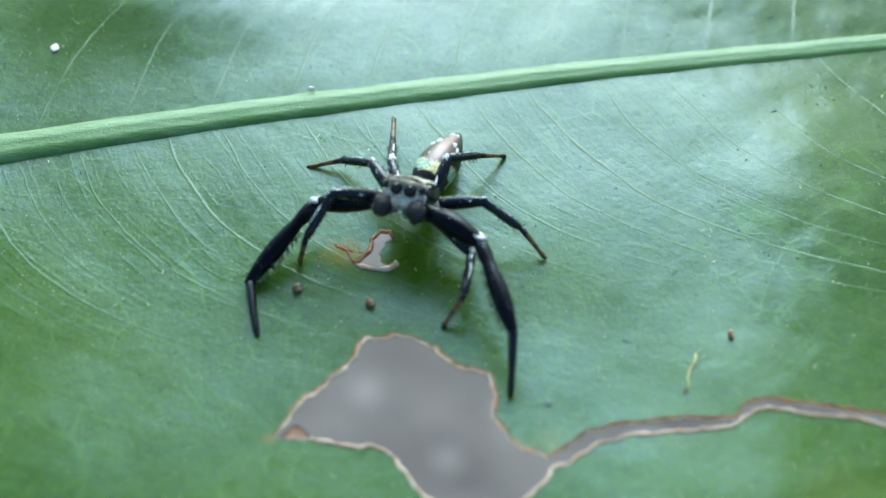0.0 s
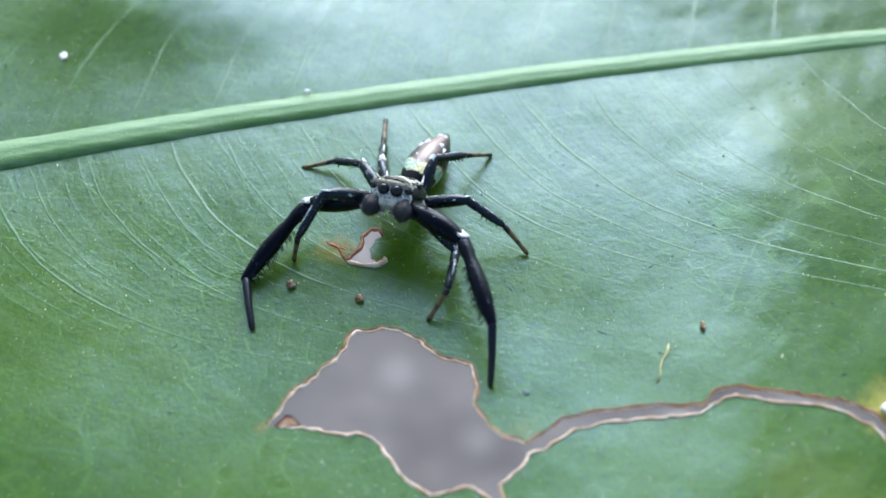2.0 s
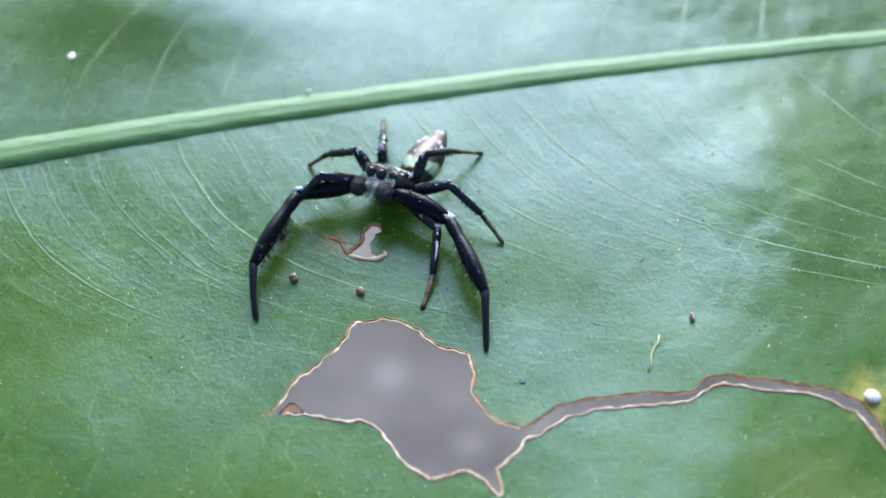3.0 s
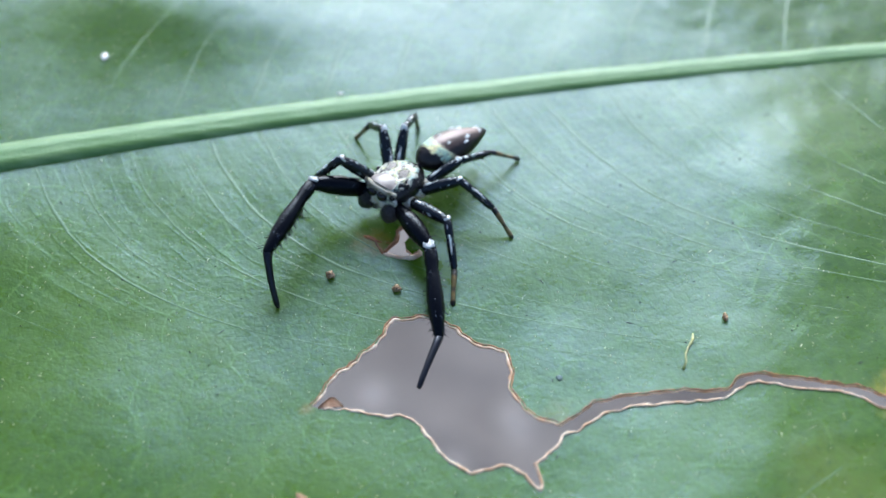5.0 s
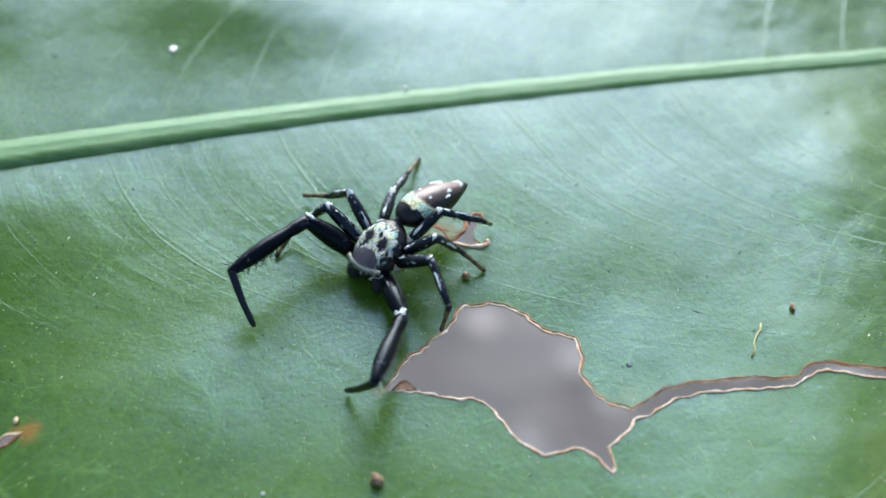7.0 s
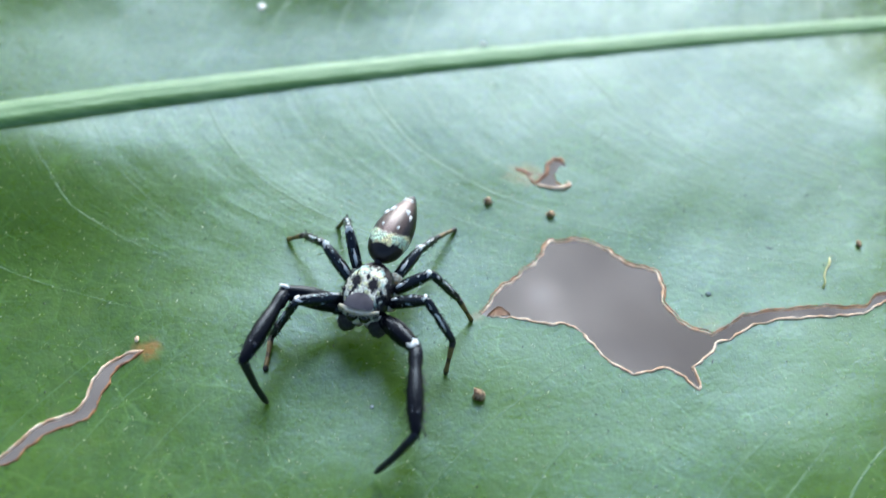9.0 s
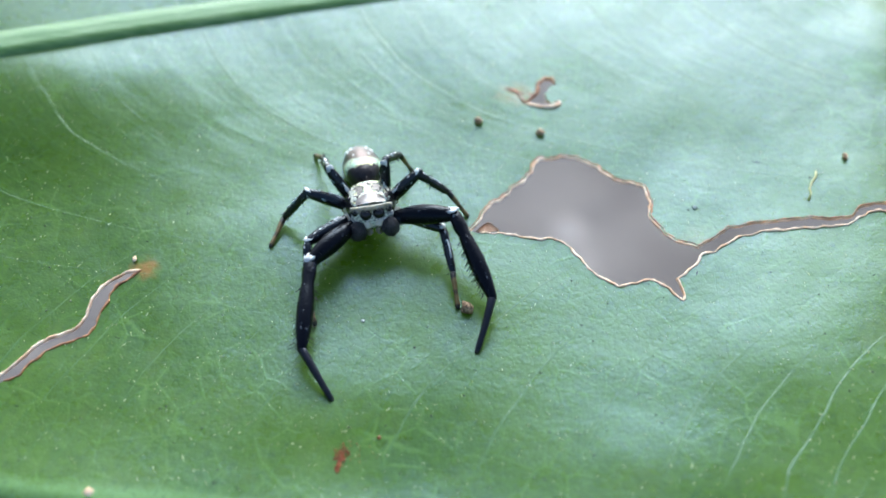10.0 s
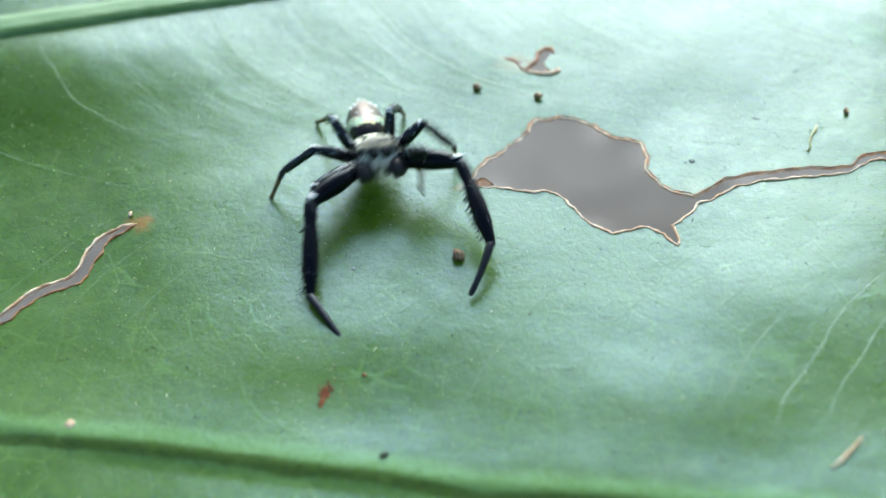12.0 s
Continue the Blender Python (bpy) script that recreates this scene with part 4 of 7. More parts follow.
    part("spinneret", tube([(0, -3.7, 0.12), (0, -3.95, 0.12), (0, -4.12, 0.10)], [0.16, 0.12, 0.05], 10), M_HAIR, abdomen)
    for key in ("A1", "A2", "A3", "A4", "B1", "B2", "B3", "B4"):
        build_leg(spider, key)
    return spider, abdomen


spider, abdomen = build_spider()


def motions():
    walk(spider, [
        (0, mm(5.477, 10.650, 3.131, 38.3, 3.0, 158.7)),
        (2.8, mm(5.477, 10.650, 3.131, 38.3, 3.0, 158.7)),
        (3, mm(5.075, 12.111, 2.232, 44.6, 12.8, 143.6)),
        (3.2, mm(5.075, 12.111, 2.232, 44.6, 12.8, 143.6)),
        (3.7, mm(4.625, 11.939, 2.352, 32.9, 13.6, 147.5)),
        (4.2, mm(4.176, 11.768, 2.472, 21.1, 13.5, 151.6)),
        (4.8, mm(3.713, 11.592, 2.596, 9.1, 12.6, 156.3)),
        (5, mm(3.688, 11.548, 2.809, -2.4, 1.6, 135.5)),
        (5.9, mm(3.688, 11.548, 2.809, -2.4, 1.6, 135.5)),
        (6, mm(3.037, 10.196, 2.714, -31.2, 4.1, 156.0)),
        (6.1, mm(3.037, 10.196, 2.714, -31.2, 4.1, 156.0)),
        (6.25, mm(2.377, 8.986, 2.442, -33.9, 3.1, 155.1)),
        (6.4, mm(2.011, 8.313, 2.289, -35.3, 2.6, 154.6)),
        (6.5, mm(1.572, 7.506, 2.106, -37.1, 1.9, 154.1)),
        (6.9, mm(-0.042, 6.955, 2.130, -32.0, 0.4, 142.3)),
        (7.3, mm(-1.656, 6.403, 2.159, -27.0, -1.4, 130.3)),
        (7.8, mm(-3.270, 5.851, 2.193, -21.9, -3.3, 117.9)),
        (8.3, mm(-4.884, 5.299, 2.230, -16.9, -5.3, 105.2)),
        (8.4, mm(-5.132, 3.750, 1.986, -14.3, -3.4, 133.7)),
        (8.5, mm(-5.380, 2.201, 1.740, -11.6, -1.5, 162.3)),
        (8.6, mm(-5.462, -0.317, 1.819, -23.5, 5.0, 159.5)),
        (9.05, mm(-5.462, -0.317, 1.819, -23.5, 5.0, 159.5)),
        (9.2, mm(-6.073, -1.163, 1.885, -16.4, -0.8, 144.6)),
        (9.3, mm(-6.073, -1.163, 1.885, -16.4, -0.8, 144.6)),
        (9.4, mm(-5.477, -1.473, 1.843, -16.8, -0.5, 179.1)),
        (9.55, mm(-5.477, -1.473, 1.843, -16.8, -0.5, 179.1)),
        (9.7, mm(-4.958, 0.627, 1.466, 10.7, 3.0, -170.7)),
        (9.95, mm(-4.958, 0.627, 1.466, 10.7, 3.0, -170.7)),
        (10.3, mm(-5.169, -0.242, 1.642, -2.6, 6.6, 179.4)),
        (11.9, mm(-5.169, -0.242, 1.642, -2.6, 6.6, 179.4)),
        (12, mm(-4.432, 0.644, 1.721, 22.0, -2.2, -164.3)),
    ])
    walk(abdomen, [
        (0, mm(0.000, -1.500, 0.050, -38.0, -4.7, -1.1)),
        (2.8, mm(0.000, -1.500, 0.050, -38.0, -4.7, -1.1)),
        (3, mm(0.000, -1.500, 0.050, -48.9, -1.5, 16.6)),
        (3.2, mm(0.000, -1.500, 0.050, -48.9, -1.5, 16.6)),
        (3.7, mm(0.000, -1.500, 0.050, -39.3, -12.2, 6.2)),
        (4.2, mm(0.000, -1.500, 0.050, -27.1, -17.3, -8.6)),
        (4.8, mm(0.000, -1.500, 0.050, -14.6, -15.3, -25.8)),
        (5, mm(0.000, -1.500, 0.050, 1.8, -1.2, -8.4)),
        (5.9, mm(0.000, -1.500, 0.050, 1.8, -1.2, -8.4)),
        (6, mm(0.000, -1.500, 0.050, 31.1, 11.6, -27.6)),
        (6.1, mm(0.000, -1.500, 0.050, 31.1, 11.6, -27.6)),
        (6.25, mm(0.000, -1.500, 0.050, 34.2, 9.3, -19.7)),
        (6.4, mm(0.000, -1.500, 0.050, 35.9, 7.8, -15.5)),
        (6.5, mm(0.000, -1.500, 0.050, 37.8, 5.6, -10.6)),
        (6.9, mm(0.000, -1.500, 0.050, 32.5, 4.9, -8.5)),
        (7.3, mm(0.000, -1.500, 0.050, 27.3, 4.6, -6.0)),
        (7.8, mm(0.000, -1.500, 0.050, 22.1, 4.9, -3.2)),
        (8.3, mm(0.000, -1.500, 0.050, 17.1, 5.6, -0.2)),
        (8.4, mm(0.000, -1.500, 0.050, 10.7, 4.8, -5.1)),
        (8.5, mm(0.000, -1.500, 0.050, 4.7, 3.5, -10.1)),
        (8.6, mm(0.000, -1.500, 0.050, 15.9, -3.6, -4.1)),
        (9.05, mm(0.000, -1.500, 0.050, 15.9, -3.6, -4.1)),
        (9.2, mm(0.000, -1.500, 0.050, 15.7, -1.2, 6.9)),
        (9.3, mm(0.000, -1.500, 0.050, 15.7, -1.2, 6.9)),
        (9.4, mm(0.000, -1.500, 0.050, 9.6, 3.1, -8.6)),
        (9.55, mm(0.000, -1.500, 0.050, 9.6, 3.1, -8.6)),
        (9.7, mm(0.000, -1.500, 0.050, 8.7, -3.3, 1.9)),
        (9.95, mm(0.000, -1.500, 0.050, 8.7, -3.3, 1.9)),
        (10.3, mm(0.000, -1.500, 0.050, -0.0, -7.0, 9.7)),
        (11.9, mm(0.000, -1.500, 0.050, -0.0, -7.0, 9.7)),
        (12, mm(0.000, -1.500, 0.050, -15.8, -0.2, -6.3)),
    ])
    walk(limbs["A1", "femur"], [
        (0, mm(0.800, 0.950, -0.450, -17.3, -34.8, -74.3)),
        (2.8, mm(0.800, 0.950, -0.450, -17.3, -34.8, -74.3)),
        (3, mm(0.800, 0.950, -0.450, -24.6, -14.8, -42.0)),
        (3.2, mm(0.800, 0.950, -0.450, -24.6, -14.8, -42.0)),
        (3.7, mm(0.800, 0.950, -0.450, -0.0, -0.0, -55.0)),
        (4.2, mm(0.800, 0.950, -0.450, 17.8, 13.1, -48.1)),
        (4.8, mm(0.800, 0.950, -0.450, 33.5, 16.3, -35.8)),
        (5, mm(0.800, 0.950, -0.450, 24.5, 7.7, -29.2)),
        (5.9, mm(0.800, 0.950, -0.450, 24.5, 7.7, -29.2)),
        (6, mm(0.800, 0.950, -0.450, 22.5, 41.3, -70.8)),
        (6.1, mm(0.800, 0.950, -0.450, 22.5, 41.3, -70.8)),
        (6.25, mm(0.800, 0.950, -0.450, 64.6, 50.3, -32.9)),
        (6.4, mm(0.800, 0.950, -0.450, 75.0, 40.3, -22.7)),
        (6.5, mm(0.800, 0.950, -0.450, 80.3, 27.5, -17.4)),
        (6.9, mm(0.800, 0.950, -0.450, 75.6, 39.6, -22.1)),
        (7.3, mm(0.800, 0.950, -0.450, 60.0, 48.2, -36.1)),
        (7.8, mm(0.800, 0.950, -0.450, 34.9, 47.2, -59.3)),
        (8.3, mm(0.800, 0.950, -0.450, 13.0, 26.7, -75.6)),
        (8.4, mm(0.800, 0.950, -0.450, 22.4, 25.0, -58.6)),
        (8.5, mm(0.800, 0.950, -0.450, 28.4, 16.3, -40.3)),
        (8.6, mm(0.800, 0.950, -0.450, 46.5, 44.2, -46.3)),
        (9.05, mm(0.800, 0.950, -0.450, 46.5, 44.2, -46.3)),
        (9.2, mm(0.800, 0.950, -0.450, 8.0, 11.8, -68.4)),
        (9.3, mm(0.800, 0.950, -0.450, 8.0, 11.8, -68.4)),
        (9.4, mm(0.800, 0.950, -0.450, 20.2, 16.8, -51.1)),
        (9.55, mm(0.800, 0.950, -0.450, 20.2, 16.8, -51.1)),
        (9.7, mm(0.800, 0.950, -0.450, -6.8, -5.0, -48.7)),
        (9.95, mm(0.800, 0.950, -0.450, -6.8, -5.0, -48.7)),
        (10.3, mm(0.800, 0.950, -0.450, 6.2, 4.0, -45.1)),
        (11.9, mm(0.800, 0.950, -0.450, 6.2, 4.0, -45.1)),
        (12, mm(0.800, 0.950, -0.450, -15.6, -16.0, -57.4)),
    ])
    walk(limbs["A1", "tibia"], [
        (0, mm(3.958, 1.263, -1.247, -56.1, -11.5, -20.5)),
        (2.8, mm(3.958, 1.263, -1.247, -56.1, -11.5, -20.5)),
        (3, mm(3.059, 2.942, -1.773, -56.5, 13.0, -4.3)),
        (3.2, mm(3.059, 2.942, -1.773, -56.5, 13.0, -4.3)),
        (3.7, mm(3.420, 2.786, -0.450, -39.1, 8.9, -2.0)),
        (4.2, mm(3.214, 2.822, 0.502, -26.6, 6.2, -0.7)),
        (4.8, mm(2.752, 2.816, 1.237, -14.1, 1.5, -7.0)),
        (5, mm(2.378, 3.414, 0.868, -5.4, 3.3, 18.4)),
        (5.9, mm(2.378, 3.414, 0.868, -5.4, 3.3, 18.4)),
        (6, mm(3.788, 1.156, 0.448, 19.1, -2.3, -6.2)),
        (6.1, mm(3.788, 1.156, 0.448, 19.1, -2.3, -6.2)),
        (6.25, mm(3.411, 0.894, 1.398, 26.9, -2.4, -8.1)),
        (6.4, mm(2.962, 0.945, 1.908, 29.1, -3.0, -7.4)),
        (6.5, mm(2.331, 1.031, 2.310, 32.9, -2.3, -9.3)),
        (6.9, mm(2.930, 0.941, 1.938, 28.8, -2.3, -8.6)),
        (7.3, mm(3.411, 1.024, 1.398, 18.3, -3.3, -2.9)),
        (7.8, mm(3.743, 1.135, 0.792, 9.9, -1.7, -3.4)),
        (8.3, mm(3.897, 1.410, 0.193, 2.9, -0.7, 1.7)),
        (8.4, mm(3.595, 2.050, 0.654, 8.3, -1.6, -2.1)),
        (8.5, mm(2.970, 2.838, 1.025, 8.0, -1.8, -0.3)),
        (8.6, mm(3.405, 1.289, 1.152, 23.4, -4.8, -1.9)),
        (9.05, mm(3.405, 1.289, 1.152, 23.4, -4.8, -1.9)),
        (9.2, mm(3.734, 2.016, -0.021, 23.4, -10.8, 10.5)),
        (9.3, mm(3.734, 2.016, -0.021, 23.4, -10.8, 10.5)),
        (9.4, mm(3.316, 2.575, 0.598, 11.0, -0.8, -8.6)),
        (9.55, mm(3.316, 2.575, 0.598, 11.0, -0.8, -8.6)),
        (9.7, mm(3.197, 3.014, -0.829, -22.3, -0.2, -13.3)),
        (9.95, mm(3.197, 3.014, -0.829, -22.3, -0.2, -13.3)),
        (10.3, mm(3.059, 3.165, -0.105, -18.1, 3.0, -3.9)),
        (11.9, mm(3.059, 3.165, -0.105, -18.1, 3.0, -3.9)),
        (12, mm(3.611, 2.455, -1.305, -48.8, -1.8, -14.5)),
    ])
    walk(limbs["A1", "tarsus"], [
        (0, mm(5.497, 3.308, -4.822, -54.7, 31.1, 7.2)),
        (2.8, mm(5.497, 3.308, -4.822, -54.7, 31.1, 7.2)),
        (3, mm(2.404, 5.482, -5.424, -90.0, 30.3, -12.8)),
        (3.2, mm(2.404, 5.482, -5.424, -90.0, 30.3, -12.8)),
        (3.7, mm(3.103, 6.291, -3.253, -85.2, 35.5, -10.0)),
        (4.2, mm(3.046, 6.846, -1.505, -87.8, 13.6, -12.3)),
        (4.8, mm(3.258, 7.140, 0.143, -79.8, 3.0, -12.3)),
        (5, mm(0.938, 7.661, 0.444, -75.9, 28.7, -6.0)),
        (5.9, mm(0.938, 7.661, 0.444, -75.9, 28.7, -6.0)),
        (5.93333, mm(2.562, 6.516, 1.180, -29.6, 17.7, 21.6)),
        (6, mm(4.186, 5.371, 1.917, 6.8, -7.2, 33.6)),
        (6.1, mm(4.186, 5.371, 1.917, 6.8, -7.2, 33.6)),
        (6.25, mm(3.887, 4.879, 3.434, -18.1, 17.4, 29.5)),
        (6.4, mm(3.357, 4.860, 4.091, -36.5, 21.5, 13.5)),
        (6.5, mm(2.836, 4.735, 4.721, -48.9, 18.3, 2.5)),
        (6.9, mm(3.435, 4.853, 4.103, -46.9, 34.5, 15.1)),
        (7.3, mm(3.547, 5.294, 2.809, -43.1, 41.8, 22.6)),
        (7.8, mm(3.986, 5.561, 1.566, -6.3, 36.3, 66.6)),
        (8.3, mm(3.764, 5.786, 0.413, -1.6, 14.2, 70.8)),
        (8.4, mm(3.738, 6.500, 1.303, -53.3, 49.5, 16.7)),
        (8.5, mm(2.973, 7.320, 1.651, -64.8, 20.7, -3.4)),
        (8.6, mm(3.394, 5.390, 2.923, -71.6, 18.0, -7.0)),
        (9.05, mm(3.394, 5.390, 2.923, -71.6, 18.0, -7.0)),
        (9.2, mm(2.651, 6.031, 1.744, -57.2, 16.6, -2.4)),
        (9.3, mm(2.651, 6.031, 1.744, -57.2, 16.6, -2.4)),
        (9.4, mm(3.964, 6.925, 1.448, -50.9, 24.7, 5.9)),
        (9.55, mm(3.964, 6.925, 1.448, -50.9, 24.7, 5.9)),
        (9.7, mm(4.155, 7.055, -2.528, -37.8, 19.4, 10.4)),
        (9.95, mm(4.155, 7.055, -2.528, -37.8, 19.4, 10.4)),
        (10.3, mm(3.275, 7.422, -1.493, -13.5, 15.9, 36.0)),
        (11.9, mm(3.275, 7.422, -1.493, -13.5, 15.9, 36.0)),
        (12, mm(4.478, 5.366, -4.773, -35.8, 18.7, 11.1)),
    ])
    walk(limbs["A2", "femur"], [
        (0, mm(0.800, 0.350, -0.450, 0.8, -0.0, -42.4)),
        (2.8, mm(0.800, 0.350, -0.450, 0.8, -0.0, -42.4)),
        (3, mm(0.800, 0.350, -0.450, -3.4, 1.3, -24.5)),
        (3.2, mm(0.800, 0.350, -0.450, -3.4, 1.3, -24.5)),
        (3.7, mm(0.800, 0.350, -0.450, 10.3, -3.9, -25.0)),
        (4.2, mm(0.800, 0.350, -0.450, 17.2, -2.4, -38.0)),
        (4.8, mm(0.800, 0.350, -0.450, 18.9, -2.5, -38.4)),
        (5, mm(0.800, 0.350, -0.450, 48.5, -4.9, -41.4)),
        (5.9, mm(0.800, 0.350, -0.450, 48.5, -4.9, -41.4)),
        (6, mm(0.800, 0.350, -0.450, 61.6, 30.8, -61.3)),
        (6.1, mm(0.800, 0.350, -0.450, 61.6, 30.8, -61.3)),
        (6.25, mm(0.800, 0.350, -0.450, 61.2, 29.7, -61.0)),
        (6.4, mm(0.800, 0.350, -0.450, 62.0, 29.3, -60.4)),
        (6.5, mm(0.800, 0.350, -0.450, 58.9, 28.1, -61.6)),
        (6.9, mm(0.800, 0.350, -0.450, 49.7, 32.4, -70.2)),
        (7.3, mm(0.800, 0.350, -0.450, 37.6, 33.9, -81.7)),
        (7.8, mm(0.800, 0.350, -0.450, 23.2, 29.2, -94.4)),
        (8.3, mm(0.800, 0.350, -0.450, 10.4, 17.0, -103.8)),
        (8.4, mm(0.800, 0.350, -0.450, 40.3, 30.1, -76.4)),
        (8.5, mm(0.800, 0.350, -0.450, 56.3, 21.0, -59.2)),
        (8.6, mm(0.800, 0.350, -0.450, 36.4, 5.0, -52.6)),
        (9.05, mm(0.800, 0.350, -0.450, 36.4, 5.0, -52.6)),
        (9.2, mm(0.800, 0.350, -0.450, 29.4, 4.2, -53.3)),
        (9.3, mm(0.800, 0.350, -0.450, 29.4, 4.2, -53.3)),
        (9.4, mm(0.800, 0.350, -0.450, 39.8, 15.6, -63.7)),
        (9.55, mm(0.800, 0.350, -0.450, 39.8, 15.6, -63.7)),
        (9.7, mm(0.800, 0.350, -0.450, -1.6, -0.4, -58.5)),
        (9.95, mm(0.800, 0.350, -0.450, -1.6, -0.4, -58.5)),
        (10.3, mm(0.800, 0.350, -0.450, 11.7, 1.3, -51.8)),
        (11.9, mm(0.800, 0.350, -0.450, 11.7, 1.3, -51.8)),
        (12, mm(0.800, 0.350, -0.450, -8.4, -2.3, -61.2)),
    ])
    walk(limbs["A2", "tibia"], [
        (0, mm(2.721, 2.455, -0.412, -70.3, -8.5, -48.8)),
        (2.8, mm(2.721, 2.455, -0.412, -70.3, -8.5, -48.8)),
        (3, mm(1.980, 2.954, -0.619, -61.1, -23.7, -58.3)),
        (3.2, mm(1.980, 2.954, -0.619, -61.1, -23.7, -58.3)),
        (3.7, mm(1.956, 2.905, 0.057, -45.6, -12.7, -57.9)),
        (4.2, mm(2.448, 2.518, 0.390, -18.2, 11.1, -15.4)),
        (4.8, mm(2.445, 2.491, 0.474, -16.0, 10.9, -12.4)),
        (5, mm(1.912, 1.888, 1.675, -45.9, -3.5, -49.2)),
        (5.9, mm(1.912, 1.888, 1.675, -45.9, -3.5, -49.2)),
        (6, mm(2.607, -0.125, 1.703, -32.5, -5.7, -54.6)),
        (6.1, mm(2.607, -0.125, 1.703, -32.5, -5.7, -54.6)),
        (6.25, mm(2.601, -0.069, 1.719, -26.5, -1.9, -49.6)),
        (6.4, mm(2.573, -0.061, 1.743, -25.1, -1.6, -49.2)),
        (6.5, mm(2.641, 0.040, 1.703, -18.2, 1.4, -41.5)),
        (6.9, mm(2.928, -0.124, 1.385, -23.7, 1.6, -42.2)),
        (7.3, mm(3.174, -0.281, 0.994, -29.3, -0.0, -45.8)),
        (7.8, mm(3.368, -0.400, 0.531, -29.1, -0.0, -45.8)),
        (8.3, mm(3.443, -0.449, 0.032, -29.3, -2.3, -49.9)),
        (8.4, mm(3.130, -0.035, 1.145, -40.1, -27.8, -74.8)),
        (8.5, mm(2.599, 0.429, 1.772, -43.4, -22.3, -67.7)),
        (8.6, mm(2.714, 1.626, 1.234, -35.8, 3.9, -40.4)),
        (9.05, mm(2.714, 1.626, 1.234, -35.8, 3.9, -40.4)),
        (9.2, mm(2.850, 1.751, 0.943, -54.6, 12.7, -36.9)),
        (9.3, mm(2.850, 1.751, 0.943, -54.6, 12.7, -36.9)),
        (9.4, mm(3.010, 0.887, 1.332, -34.9, -1.3, -47.7)),
        (9.55, mm(3.010, 0.887, 1.332, -34.9, -1.3, -47.7)),
        (9.7, mm(3.229, 1.839, -0.527, -36.2, 17.9, -22.9)),
        (9.95, mm(3.229, 1.839, -0.527, -36.2, 17.9, -22.9)),
        (10.3, mm(3.008, 2.070, 0.131, -25.4, 22.0, -7.5)),
        (11.9, mm(3.008, 2.070, 0.131, -25.4, 22.0, -7.5)),
        (12, mm(3.278, 1.695, -0.868, -58.0, 9.6, -39.9)),
    ])
    walk(limbs["A2", "tarsus"], [
        (0, mm(3.532, 2.728, -2.599, -112.8, -38.1, -31.2)),
        (2.8, mm(3.532, 2.728, -2.599, -112.8, -38.1, -31.2)),
        (3, mm(3.372, 2.849, -2.492, -86.2, 21.6, -44.4)),
        (3.2, mm(3.372, 2.849, -2.492, -86.2, 21.6, -44.4)),
        (3.7, mm(3.544, 3.466, -1.581, -89.6, 17.5, -45.7)),
        (4.2, mm(2.905, 4.707, -0.329, -87.2, -17.1, -46.6)),
        (4.8, mm(2.810, 4.726, -0.164, -67.8, -21.7, -54.3)),
        (5, mm(3.216, 2.878, -0.011, -59.7, 22.8, -33.0)),
        (5.9, mm(3.216, 2.878, -0.011, -59.7, 22.8, -33.0)),
        (6, mm(4.295, 0.920, 0.446, -13.9, 6.3, -21.7)),
        (6.1, mm(4.295, 0.920, 0.446, -13.9, 6.3, -21.7)),
        (6.25, mm(4.226, 1.267, 0.672, -7.3, 4.9, -11.9)),
        (6.4, mm(4.202, 1.309, 0.748, 7.1, -5.9, -6.4)),
        (6.5, mm(4.107, 1.724, 0.971, 2.3, -2.2, -2.3)),
        (6.9, mm(4.356, 1.486, 0.440, 2.1, -2.7, 5.8)),
        (7.3, mm(4.644, 1.148, -0.155, 25.0, -31.5, 2.5)),
        (7.8, mm(4.840, 1.031, -0.612, 5.6, -13.3, 21.0)),
        (8.3, mm(5.022, 0.820, -1.103, 8.2, -25.0, 25.4)),
        (8.4, mm(5.051, -0.243, -0.194, -20.2, 26.1, 4.3)),
        (8.43333, mm(4.728, 0.135, 0.045, -51.9, 11.1, -29.1)),
        (8.5, mm(4.406, 0.512, 0.283, -71.5, -16.1, -51.1)),
        (8.53333, mm(4.142, 1.825, 0.073, -32.3, -2.8, -20.5)),
        (8.6, mm(3.877, 3.138, -0.137, 7.8, -12.3, 11.3)),
        (9.05, mm(3.877, 3.138, -0.137, 7.8, -12.3, 11.3)),
        (9.2, mm(3.329, 3.094, -0.926, -1.6, 12.2, 36.5)),
        (9.3, mm(3.329, 3.094, -0.926, -1.6, 12.2, 36.5)),
        (9.36667, mm(3.871, 2.608, -0.449, -44.0, 17.7, -9.2)),
        (9.4, mm(4.414, 2.122, 0.027, -77.9, -6.2, -47.1)),
        (9.55, mm(4.414, 2.122, 0.027, -77.9, -6.2, -47.1)),
        (9.7, mm(3.574, 3.752, -1.847, -41.7, 27.1, -18.8)),
        (9.95, mm(3.574, 3.752, -1.847, -41.7, 27.1, -18.8)),
        (10.3, mm(2.913, 4.233, -0.807, -39.1, 33.0, -12.0)),
        (11.9, mm(2.913, 4.233, -0.807, -39.1, 33.0, -12.0)),
        (12, mm(3.824, 2.864, -2.833, -51.3, 4.6, -42.1)),
    ])
